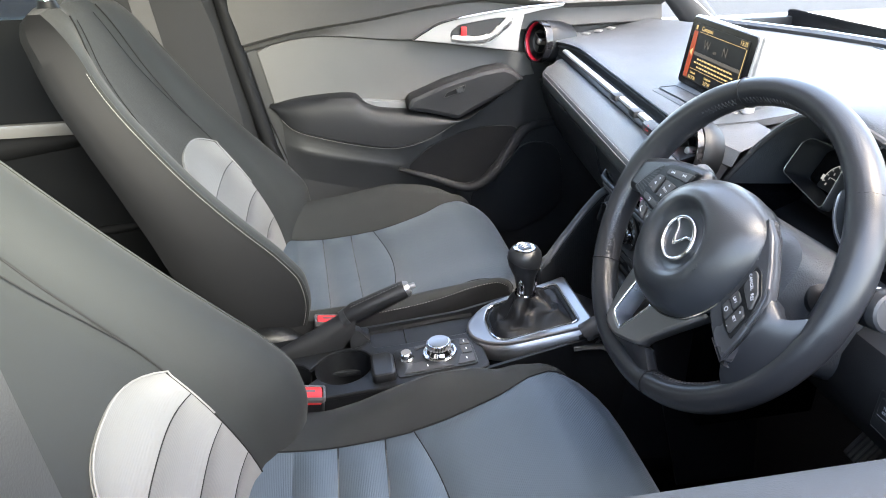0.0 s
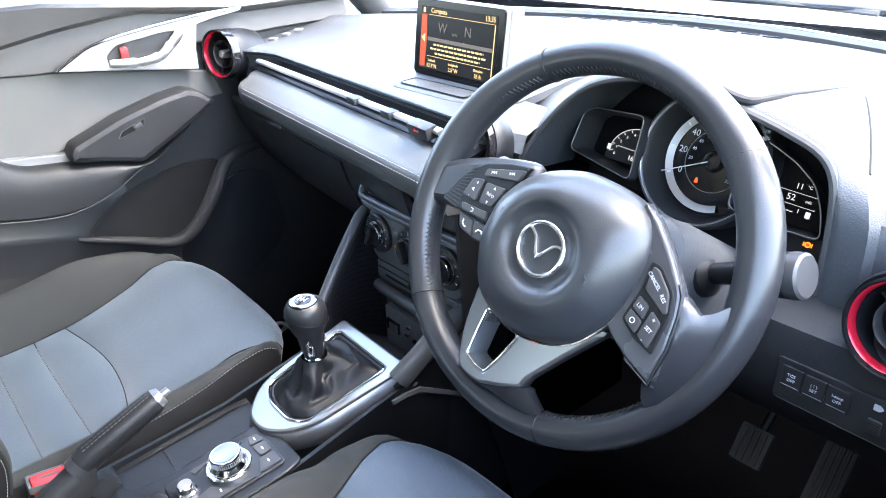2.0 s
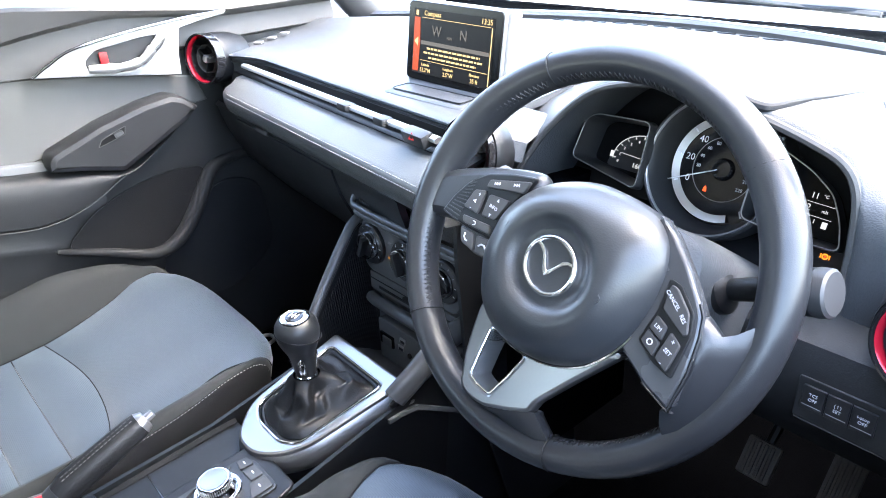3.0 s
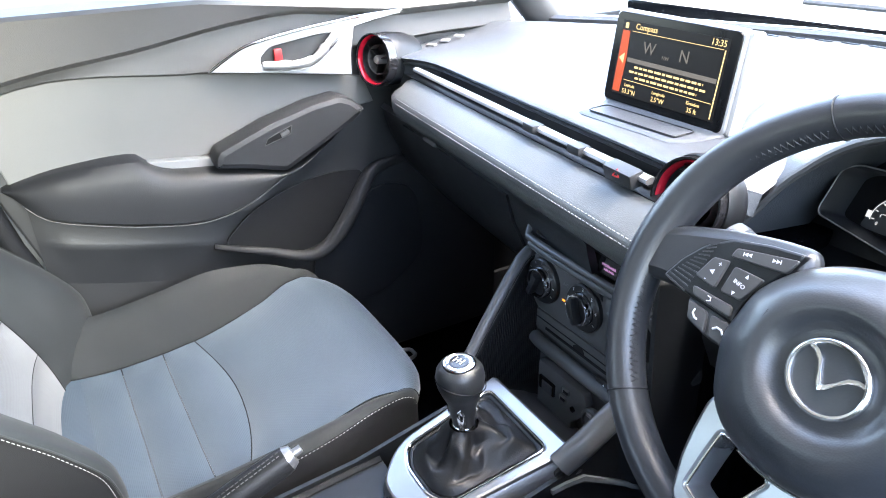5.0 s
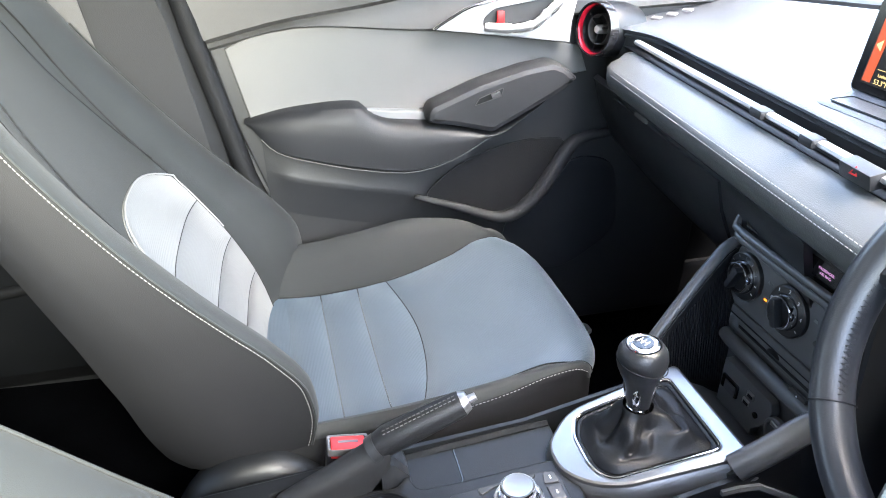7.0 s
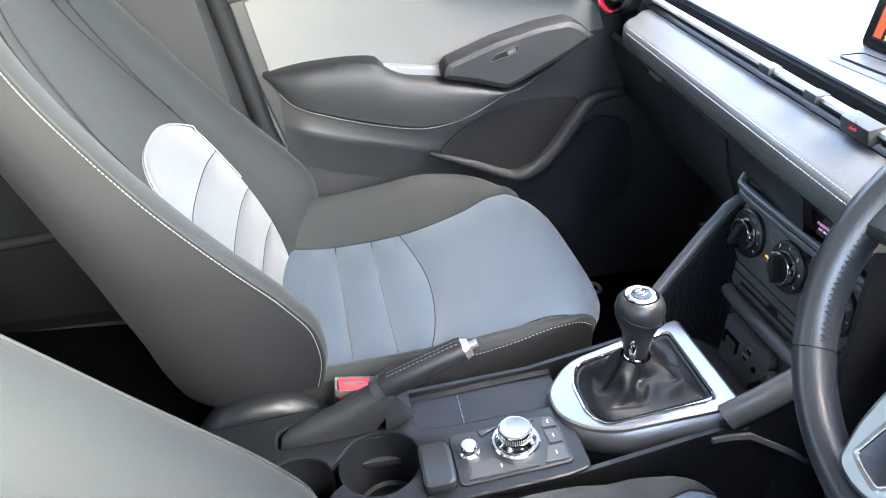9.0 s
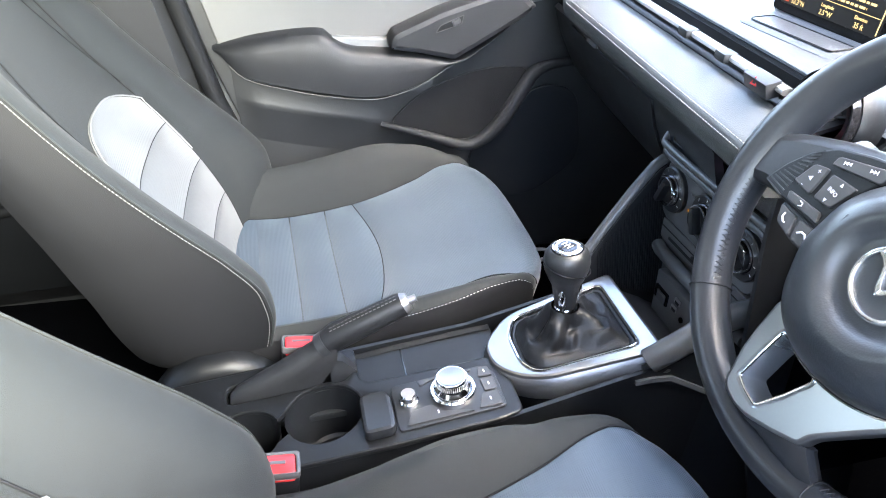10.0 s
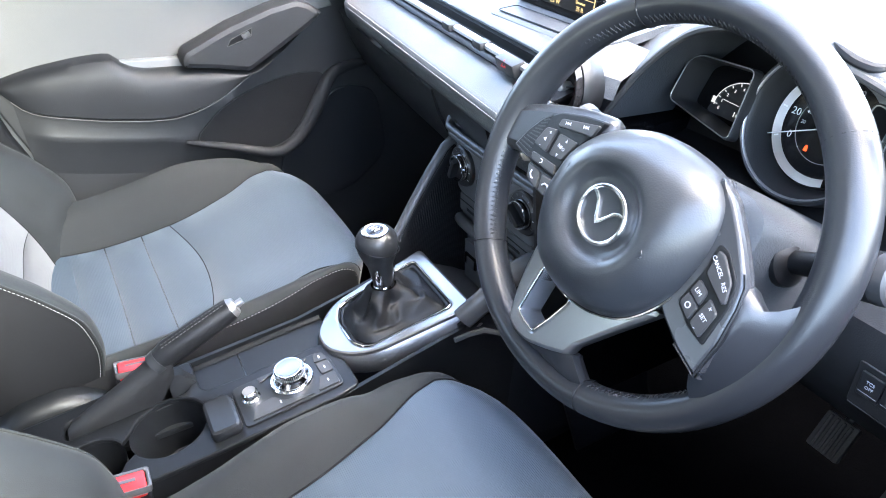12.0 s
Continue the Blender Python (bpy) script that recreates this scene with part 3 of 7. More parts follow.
part("anchor_strap", loft([[(-0.470 + 0.040 * t, 0.600 + dy, 0.632 - 0.058 * t) for dy in (-0.020, 0.020)] + [(-0.474 + 0.040 * t, 0.600 + dy, 0.628 - 0.058 * t) for dy in (0.020, -0.020)] for t in (0.0, 0.5, 1.0)], True), BELT, belt)
part("anchor_plate", box((0.034, 0.030, 0.005), pose(-0.440, 0.600, 0.592, 0, 52), 0.0015), STEEL, belt, "bright steel anchor plate")

# rear passenger door behind the front seat
rd = thing("rear_door", "black rear door trim behind the passenger seat", "car door", at=(-1.2, 0.73, 0.40))
part("door_panel", plate([rounded([(-1.88, 0.36), (-0.62, 0.36), (-0.66, 0.80), (-0.74, 1.08), (-1.88, 1.10)], 0.03)], 0.03, xz(0.715), 0.004), POCKET_BLACK, rd)
part("armrest", tube([(-1.55, 0.69, 0.80), (-1.20, 0.675, 0.81), (-0.86, 0.685, 0.84)], [0.03, 0.035, 0.022], 12), POCKET_BLACK, rd)
part("pocket_rim", tube([(-1.30, 0.690, 0.575), (-1.05, 0.682, 0.585), (-0.80, 0.690, 0.605)], 0.012, 10), POCKET_BLACK, rd)

# driver's door, window down
dd = thing("driver_door", "dark driver's door with its window lowered and a pale painted sill", "car door", at=(-0.1, -0.76, 0.40))
part("door_panel", plate([rounded([(-0.50, 0.36), (0.42, 0.36), (0.44, 0.93), (0.40, 0.97), (-0.52, 0.97), (-0.42, 0.60)], 0.03)], 0.05, xz(-0.73) , 0.004), DOOR_DARK, dd)
part("window_sill", loft([[(x, yy, zz) for yy, zz in ((-0.735, 0.950), (-0.735, 0.979 + 0.02 * k), (-0.75, 0.990 + 0.02 * k), (-0.81, 0.990 + 0.02 * k), (-0.83, 0.950))] for x, k in ((-0.52, -0.5), (-0.2, 0.0), (0.0, 0.5), (0.45, 1.5))], True), SILVER_PAINT, dd, "pale silver window sill")
bpd = part("b_pillar_driver_side", loft([[(x0, -0.74 + dy, z) for x0, dy in ((xa, 0.0), (xb, 0.0), (xb, -0.06), (xa, -0.06))]
                                         for z, xa, xb in ((0.40, -0.68, -0.46), (0.98, -0.62, -0.462), (1.064, -0.62, -0.474), (1.16, -0.63, -0.482), (1.40, -0.68, -0.53))], True), DOOR_DARK)
tagged(bpd, "grey plastic door pillar trim beside the driver", "pillar", kind="structure")


# ---- dashboard ----
def pad_x(y):
    return 0.075 + 0.093 * y


def strip_x(y):
    return 0.124 + 0.095 * y


dash = thing("dashboard", "dark soft-grained dashboard with a grey stitched band and silver strip", "dashboard", at=(0.4, 0, 0.6))
YS = [-0.70 + i * 0.035 for i in range(41)]


def top_profile(y):
    s = strip_x(y) if y > -0.2 else strip_x(-0.2) - 0.3 * (abs(y) - 0.2) * 0.1
    s -= 0.045 * max(0.0, min(1.0, (y - 0.47) / 0.13)) ** 2
    f = hood_line(y)
    e = max(0, (abs(y) - 0.55) / 0.15) ** 2 * (0.03 if y < 0 else 0.005)
    m = min(0.55, f - 0.07)
    return [(s + 0.035, 0.975 - e), (s + 0.030, 1.006 - e), (s + 0.022, 1.012 - e), (s + 0.026, 1.0145 - e), (s + 0.045, 1.0158 - e), (s + 0.12, 1.0172 - e), (min(s + 0.24, m - 0.05), 1.030 - e), (m, 1.044 - e), (f - 0.04, 1.036 - e), (f + 0.05, 1.028 - e), (f + 0.10, 1.0 - e)]


part("dash_top", loft([row + [p + Vector((0.004, 0, -0.010)) for p in reversed(row)] for row in strip_rows([y for y in YS if y > -0.11], top_profile)], True), DASH, dash)
part("dash_top_rear", sheet(strip_rows([y for y in YS if -0.44 < y < -0.10], lambda y: [(0.42, 1.028), (0.47, 1.036)] + top_profile(y)[7:10]), 0.004), DASH, dash, "rear of the dash top under the windscreen")


LIP = curve_through([(0.183, -0.128, 0.930), (0.190, -0.140, 0.955), (0.203, -0.166, 1.000), (0.207, -0.186, 1.023), (0.209, -0.207, 1.043), (0.207, -0.236, 1.062), (0.200, -0.274, 1.076), (0.192, -0.320, 1.084), (0.190, -0.370, 1.082), (0.195, -0.420, 1.070),
                     (0.204, -0.462, 1.054), (0.207, -0.490, 1.040), (0.207, -0.504, 1.018), (0.206, -0.509, 0.980), (0.204, -0.510, 0.935), (0.203, -0.509, 0.890)], 4)


def hood_row(p):
    """Points from the lip of the binnacle's hood outwards over the dash."""
    f = hood_line(p.y)
    up = max(0.0, min(1.0, (p.z - 1.0) / 0.075 if p.y > -0.34 else (p.z - 0.985) / 0.055))
    up = up * up * (3 - 2 * up)
    rise = p.z - 1.012
    over = [(0.004, 0, 0.006), (0.010, 0, 0.009), (0.045, 0, 0.014), (0.12, 0, 0.016 - 0.10 * rise), (0.22, 0, 0.020 - 0.50 * rise)]
    if p.y > -0.34:
        lift = 1.026 - p.z
        out = [(0.002, 0.004, 0.03 * lift), (0.005, 0.008, 0.08 * lift), (0.040, 0.028, 0.42 * lift), (0.090, 0.050, 0.75 * lift), (0.15, 0.068, 0.93 * lift)]
    else:
        out = [(-0.005, -0.005, 0.0), (-0.007, -0.010, 0.0), (-0.009, -0.034, 0.001), (-0.002, -0.040, 0.001), (0.006, -0.100, -0.006)]
    row = [p.copy()]
    for a, b in zip(over, out):
        row.append(p + Vector(a) * up + Vector(b) * (1 - up))
    side = 0.09 if p.y > -0.34 else -0.19
    far = Vector((p.x + 0.22, p.y + side, 1.030))
    if side < 0:
        far = p + Vector((0.03, -0.20, -0.012))
    row.append(Vector((0.55, p.y + 0.5 * (p.y + 0.34), 1.046)) * up + far * (1 - up))
    row.append(Vector((f + 0.05, p.y + 0.8 * (p.y + 0.34), 1.030)) * up + (far + Vector((0.02, 0, 0))) * (1 - up))
    return row


hood = part("binnacle_hood", sheet([hood_row(p) for p in LIP], 0.003), DASH, dash, "raised grained hood over the dials")
part("hood_edge", tube([p + Vector((0.001, 0, -0.001)) for p in LIP], 0.0042, 8), DOOR_UPPER, hood, "smooth grey edge of the hood")
# dark grey tubes laid on the hood stand in for the shadow of its creases
part("crease_shade", tube(curve_through([(0.2000, -0.386, 1.0876), (0.1970, -0.402, 1.0813), (0.1985, -0.415, 1.0775), (0.2040, -0.4255, 1.0761), (0.2268, -0.434, 1.077), (0.2661, -0.443, 1.0749), (0.3315, -0.4515, 1.0684)], 4), [0.0006 + 0.0042 * math.sin(math.pi * min(1.0, i / 10) if i < 5 else math.pi / 2 * (1 - (i - 5) / 20)) for i in range(25)], 8), LIP_GREY, hood, "dark tube drawn as the shade of a hood crease")
part("crease_shade", tube(curve_through([(0.330, -0.470, 1.0623), (0.3008, -0.4862, 1.0561), (0.2773, -0.4994, 1.0454), (0.2563, -0.5102, 1.0346), (0.2345, -0.5211, 1.0224)], 4), 0.0012, 6), LIP_GREY, hood)
part("dash_bridge", sheet([[(x, y, z) for x, z in row] for y, row in ((-0.085, ((0.138, 0.985), (0.144, 1.011), (0.170, 1.0145), (0.24, 1.0165))), (-0.110, ((0.142, 0.985), (0.150, 1.008), (0.174, 1.0125), (0.24, 1.0150))), (-0.136, ((0.155, 0.980), (0.164, 1.002), (0.186, 1.008), (0.242, 1.0130))), (-0.160, ((0.178, 0.972), (0.187, 0.993), (0.202, 0.999), (0.245, 1.008))))], 0.002), DASH, dash)
part("dash_corner", sheet([[(x, y, z) for x, z in ((0.21, 0.93), (0.205, 1.0), (0.235, 1.030), (0.40, 1.040), (0.62, 1.03))] for y in (-0.58, -0.64, -0.71)], 0.003), DASH, dash)


def pad_profile(y):
    p, s = pad_x(y), strip_x(y)
    return [(s + 0.012, 0.955), (s + 0.006, 0.976), (s - 0.004, 0.981), (s - 0.018, 0.978), (p + 0.022, 0.968), (p + 0.008, 0.961), (p + 0.001, 0.952), (p + 0.001, 0.940), (p + 0.004, 0.928), (p + 0.010, 0.920), (p + 0.03, 0.917)]


PY = [-0.145 + i * 0.0245 for i in range(31)]


def taper(y, row):
    k = max(0.0, (y - 0.53) / 0.06)
    return [(x + 0.03 * k * k, 0.955 + (z - 0.955) * (1 - 0.5 * k * k)) for x, z in row]


band = part("leather_band", sheet(strip_rows(PY, lambda y: taper(y, pad_profile(y))), 0.01), PAD, dash, "grey leatherette band with double stitching")
for off, zz in ((0.0035, 0.9575), (0.0008, 0.9500)):
    part("stitching", stitches([(pad_x(y) + off - 0.0008, y, zz + 0.0004) for y in PY if y < 0.53], radius=0.0007), SEAM_THREAD, band, "pale double stitching")


def vent_back(y):
    s = strip_x(y)
    return [(s - 0.002, 0.978), (s + 0.034, 0.985), (s + 0.034, 1.006), (s + 0.026, 1.012)]


part("vent_channel", sheet(strip_rows(PY, vent_back), 0.004), PLASTIC, dash, "recessed black vent channel")
for dx, z in ((0.014, 0.9870),):
    part("louvre", loft([[(strip_x(y) + dx + a, y, z + c) for a, c in ((-0.006, -0.0014), (-0.006, 0.0014), (0.008, 0.0020), (0.008, -0.0014))] for y in [-0.075 + i * 0.03 for i in range(22)]], True), PLASTIC, dash, "black louvre")
bar = part("silver_strip", loft([[(strip_x(y) + dx, y, z) for dx, z in ((-0.003, 0.9945), (-0.006, 0.9970), (-0.005, 1.0005), (0.0, 1.0025), (0.006, 1.0010), (0.006, 0.9945))] for y in [-0.085 + i * 0.02 for i in range(32)]], True), SATIN, dash, "bright silver strip")
for y0, w in ((0.135, 0.026), (0.035, 0.024)):
    lv = part("vent_slider", box((0.018, w, 0.011), pose(strip_x(y0) - 0.003, y0, 0.998, 0, 0, -5.4), 0.003), DOOR_DARK, dash)
hz = part("hazard_switch", box((0.018, 0.046, 0.017), pose(strip_x(-0.050) - 0.006, -0.050, 0.996, 0, -14, -5.4), 0.003), DOOR_DARK, dash, "dark grey hazard switch")
tri = rounded([(-0.0055, -0.004), (0.0055, -0.004), (0, 0.0055)], 0.0006)
tri_in = rounded([(-0.0030, -0.0024), (0.0030, -0.0024), (0, 0.0030)], 0.0004)
part("warning_triangle", plate([tri, tri_in], 0.0006, facing((strip_x(-0.05) - 0.0160, -0.05, 0.999), (-0.97, 0, 0.24)), 0.0001), RED_PLASTIC, hz)


# lower dash, passenger side, folding away to the footwell
def low_profile(y):
    p = pad_x(y)
    return [(p + 0.026, 0.919), (p + 0.032, 0.912), (p + 0.036, 0.895), (p + 0.045, 0.865), (p + 0.075, 0.80), (p + 0.13, 0.74), (p + 0.24, 0.70), (0.62, 0.69)]


part("lower_dash", sheet(strip_rows([-0.02 + i * 0.0335 for i in range(21)], low_profile), 0.01), SOFT_BLACK, dash)
part("glovebox_lid", sheet(strip_rows([0.16 + i * 0.02 for i in range(20)], lambda y: [(pad_x(y) + dx - 0.006, z) for dx, z in ((0.034, 0.905), (0.044, 0.865), (0.074, 0.80), (0.125, 0.742))]), 0.008), SOFT_BLACK, dash, "black glovebox lid")
part("glovebox_lamp", box((0.012, 0.05, 0.012), pose(pad_x(0.42) + 0.026, 0.42, 0.905, 0, 30, -5), 0.003), DOOR_UPPER, dash)
# dash end at the passenger door
part("dash_end", sheet([[(0.155 + dx, y, z) for dx, z in ((0.04, 1.01), (0.035, 0.96), (0.05, 0.90), (0.09, 0.82), (0.16, 0.72), (0.40, 0.66))] for y in (0.575, 0.64, 0.70)], 0.01), SOFT_BLACK, dash)
part("vent_pod", lathe([(0.0455, -0.011), (0.0470, -0.014), (0.0475, -0.03), (0.046, -0.06), (0.040, -0.085), (0, -0.095)], facing((0.135, 0.618, 1.007), (-0.95, -0.30, 0.10)), 40), PLASTIC, dash)
# demister slots in the dash top
for i in range(3):
    part("demister_slot", box((0.012, 0.018, 0.003), pose(0.255 + 0.030 * i, 0.625, 1.0185 + 0.0050 * i, 0, -8, 35), 0.001), SATIN, dash)
for i in range(11):
    part("demister_slot", box((0.006, 0.030, 0.003), pose(hood_line(-0.175 + 0.042 * i) + 0.02, -0.175 + 0.042 * i, 1.0315, 0, 5, 8 - 2.0 * i), 0.0008), GLOSS, dash)


# driver's side lower dash
def knee_profile(y):
    return [(0.215, 0.905), (0.185, 0.899), (0.170, 0.890), (0.163, 0.870), (0.166, 0.835), (0.185, 0.795), (0.23, 0.765), (0.32, 0.735), (0.6, 0.72)]


part("knee_panel", sheet(strip_rows([-0.71 + i * 0.03 for i in range(20)], knee_profile), 0.010), ARM_BLACK, dash)


# round vents
def air_vent(at, normal, radius, group_label):
    m = facing(at, normal)
    v = thing("air_vent", group_label, "air vent", group="round dashboard vents", at=at)
    r = radius
    part("outer_ring", lathe([(r * 0.86, -0.012), (r, -0.012), (r, 0.002), (r * 0.985, 0.006), (r * 0.945, 0.006), (r * 0.93, 0.003), (r * 0.86, -0.004)], m, 48), GLOSS, v)
    part("red_ring", lathe([(r * 0.925, 0.001), (r * 0.915, 0.0025), (r * 0.885, 0.001), (r * 0.86, -0.002), (r * 0.86, -0.014), (r * 0.90, -0.014)], m, 48), RED_GLOSS, v, "glossy red inner ring")
    part("barrel", lathe([(r * 0.84, -0.006), (r * 0.79, -0.014), (r * 0.72, -0.034), (0, -0.036)], m, 40), PLASTIC, v)
    part("vane_ring", lathe([(r * 0.53, -0.008), (r * 0.545, -0.006), (r * 0.56, -0.008), (r * 0.56, -0.022), (r * 0.53, -0.022), (r * 0.53, -0.008)], m, 36), DOOR_UPPER, v, "thin grey vane ring")
    part("centre_cap", lathe([(0, -0.002), (r * 0.13, -0.003), (r * 0.17, -0.007), (r * 0.17, -0.03), (0, -0.03)], m, 24), SATIN, v, "satin silver centre cap")
    for a in (20, 140, 260):
        q = m @ Matrix.Rotation(radians(a), 4, "Z")
        part("vane", box((r * 0.62, 0.002, 0.016), q @ pose(r * 0.44, 0, -0.016), 0.0005, 1), PLASTIC, v)
    return v


air_vent((0.135, 0.618, 1.007), (-0.95, -0.30, 0.10), 0.047, "round gloss black air vent with red ring by the door")
air_vent((0.124, -0.127, 0.989), (-0.97, 0.02, 0.20), 0.043, "round gloss black air vent with red ring beside the wheel")
air_vent((0.160, -0.592, 0.933), (-0.97, 0.10, 0.20), 0.042, "round gloss black air vent with red ring by the driver")
for at, r, n in (((0.124, -0.127, 0.989), 0.0445, (-0.97, 0.02, 0.20)), ((0.160, -0.592, 0.933), 0.0445, (-0.97, 0.10, 0.20))):
    part("vent_housing", lathe([(r - 0.004, -0.005), (r, -0.003), (r + 0.002, -0.008), (r + 0.002, -0.02), (r * 0.9, -0.035), (0, -0.04)], facing(at, n), 40), PLASTIC, dash)


# ---- centre display ----
disp = thing("infotainment_display", "free-standing dashboard screen showing a compass page", "display", at=(0.21, 0.0254, 1.03))
SM = facing((0.2369, 0.0254, 1.0745), (-0.990, 0.003, 0.138)) @ Matrix.Rotation(radians(-1.2), 4, "Z")
W2, H2 = 0.0925, 0.0525


def rect(x0, y0, x1, y1, r=0.004):
    return rounded([(x0, y0), (x1, y0), (x1, y1), (x0, y1)], r)


part("housing", plate([rect(-W2 - 0.003, -H2 - 0.003, W2 + 0.003, H2 + 0.003, 0.010)], 0.016, SM @ Matrix.Translation((0, 0, -0.002)), 0.003), SILVER_PAINT, disp, "silver edged screen housing")
part("housing_side", plate([rect(W2 - 0.004, -H2 - 0.002, W2 + 0.0085, H2 + 0.002, 0.004)], 0.020, SM @ Matrix.Translation((0, 0, -0.006)), 0.004), SILVER_PAINT, disp, "silver side of the screen housing")
part("glass_front", plate([rect(-W2, -H2, W2, H2, 0.008)], 0.004, SM, 0.0012), SCREEN_BEZEL, disp, "glossy black screen bezel")
panel = part("screen", plate([rect(-0.080, -0.0425, 0.080, 0.0435, 0.001)], 0.0006, SM @ Matrix.Translation((0, 0, 0.0005)), 0.0001), SCREEN_GLOW, disp, "lit dark screen page")


def on_screen(x, y):
    return SM @ Matrix.Translation((x, y, 0.0009))


part("red_panel", plate([[(-0.078, -0.040), (-0.066, -0.040), (-0.064, 0.0), (-0.066, 0.032), (-0.078, 0.032)]], 0.0003, on_screen(0, 0), 0.0001), SCREEN_RED, panel, "glowing red side panel")
part("arrow", plate([[(-0.076, 0.0), (-0.068, 0.006), (-0.068, -0.006)]], 0.0003, on_screen(0, 0.0) @ Matrix.Translation((0, 0, 0.0004)), 0.0001), SCREEN_AMBER, panel)
part("words", lettering("Compass", 0.0095, on_screen(-0.040, 0.038)), SCREEN_AMBER, panel, "title word")
part("words", lettering("13:35", 0.0095, on_screen(0.066, 0.038)), SCREEN_AMBER, panel, "clock digits")
part("icon", plate([rect(-0.075, 0.0345, -0.070, 0.041, 0.001)], 0.0003, on_screen(0, 0), 0.0001), SCREEN_AMBER, panel)
part("words", lettering("W", 0.019, on_screen(-0.030, 0.016)), SCREEN_GREY, panel, "large compass letter")
part("words", lettering("N", 0.019, on_screen(0.024, 0.016)), SCREEN_GREY, panel, "large compass letter")
part("words", lettering("NW", 0.006, on_screen(-0.003, 0.010)), SCREEN_GREY, panel)
for yy in (0.032, -0.0245):
    part("rule", plate([rect(-0.062, yy, 0.074, yy + 0.0006, 0.0001)], 0.0003, on_screen(0, 0), 0.00005), SCREEN_AMBER, panel)
part("compass_band", plate([rect(-0.062, -0.003, 0.074, 0.002, 0.0005)], 0.0003, on_screen(0, 0), 0.0001), SCREEN_GREY, panel)
for yy, xa, xb in ((-0.0075, -0.048, 0.058), (-0.0135, -0.055, 0.064), (-0.0195, -0.044, 0.052)):
    x = xa
    rr = random.Random(int(yy * -1e5))
    while x < xb:
        w = rr.uniform(0.004, 0.011)
        part("text_bar", plate([rect(x, yy - 0.0011, min(x + w, xb), yy + 0.0013, 0.0004)], 0.0003, on_screen(0, 0), 0.00005), SCREEN_AMBER, panel)
        x += w + 0.002
for xx, a, b in ((-0.050, "Latitude", "53.3°N"), (-0.002, "Longitude", "2.5°W"), (0.050, "Elevation", "35 ft")):
    part("words", lettering(a, 0.0052, on_screen(xx, -0.0300)), SCREEN_AMBER, panel)
    part("words", lettering(b, 0.0078, on_screen(xx, -0.0375)), SCREEN_AMBER, panel)
part("right_rule", plate([rect(0.0755, -0.040, 0.077, 0.032, 0.0003)], 0.0003, on_screen(0, 0), 0.00005), SCREEN_AMBER, panel)
part("back_shell", loft([[SM @ Vector((x * k, y * k + dy, z)) for x, y in rect(-W2 - 0.002, -H2 - 0.002, W2 + 0.002, H2 + 0.002, 0.010)] for k, dy, z in ((1.0, 0, -0.014), (0.985, 0, -0.020), (0.90, -0.004, -0.030), (0.5, -0.012, -0.038))], True), PLASTIC, disp, "black rear shell of the screen")
part("foot_shell", loft([[(x, 0.0254 + y * w, z) for y, z in ((-1, 1.015), (-1, zt - 0.010), (-0.95, zt - 0.003), (-0.85, zt), (0.85, zt), (0.95, zt - 0.003), (1, zt - 0.010), (1, 1.015))] for x, w, zt in ((0.176, 0.080, 1.0165), (0.180, 0.086, 1.0185), (0.205, 0.094, 1.0195), (0.226, 0.096, 1.0200), (0.245, 0.095, 1.032), (0.270, 0.088, 1.050), (0.30, 0.070, 1.050), (0.36, 0.05, 1.036))], True), DASH, disp, "dash-coloured foot of the screen")
part("flap_seam", tube([facing((0.2020, 0.0254, 1.0209), (-0.02, 0, 1), (1, 0, 0)) @ Vector((x, y, 0.0)) for x, y in rect(-0.0705, -0.0155, 0.0705, 0.0155, 0.006)], 0.0009, 5, True), PLASTIC, disp)
part("foot_flap", plate([rect(-0.070, -0.0150, 0.070, 0.0150, 0.006)], 0.002, facing((0.2020, 0.0254, 1.0208), (-0.02, 0, 1), (1, 0, 0)), 0.0008), DASH, disp, "narrow lid in front of the screen")


# ---- instrument binnacle ----
inst = thing("instrument_cluster", "instrument binnacle with a large central speedometer and two side displays", "instrument cluster", at=(0.30, -0.33, 0.93))
CM = facing((0.281, -0.335, 0.975), (-0.93, 0.0, 0.36))


def on_dial(x, y, z=0.0):
    return CM @ Matrix.Translation((x, y, z))


part("back_panel", plate([rounded([(-0.20, -0.06), (-0.06, -0.085), (0.11, -0.085), (0.175, -0.06), (0.17, 0.05), (0.07, 0.10), (-0.09, 0.10), (-0.19, 0.05)], 0.03)], 0.01, on_dial(0, 0, -0.012), 0.002), PLASTIC, inst)
DC = (0.013, 0.006)
cowl = part("speedometer_cowl", lathe([(0.058, -0.01), (0.060, 0.0), (0.066, 0.018), (0.0705, 0.028), (0.0735, 0.030), (0.076, 0.027), (0.076, 0.0), (0.074, -0.015)], on_dial(*DC), 64), DOOR_DARK, inst, "dark grey conical speedometer cowl")
part("cowl_ring", lathe([(0.0700, 0.0268), (0.0704, 0.0285), (0.0716, 0.0295), (0.0722, 0.0288)], on_dial(*DC), 64), SATIN, cowl, "thin silver ring")
dial = part("dial_face", lathe([(0, 0.0), (0.060, 0.0), (0.060, -0.004), (0, -0.004)], on_dial(DC[0], DC[1], -0.004), 56), GLOSS, inst, "black speedometer face")
bm = bmesh.new()
seg = [radians(a) for a in range(-52, 296, 4)]
vi = [[bm.verts.new((r * math.cos(a), r * math.sin(a), z)) for r, z in ((0.0485, 0.0005), (0.0565, 0.004))] for a in seg]
for a, b in zip(vi, vi[1:]):
    bm.faces.new((a[0], a[1], b[1], b[0]))
bmesh.ops.transform(bm, matrix=on_dial(DC[0], DC[1], -0.003), verts=bm.verts)
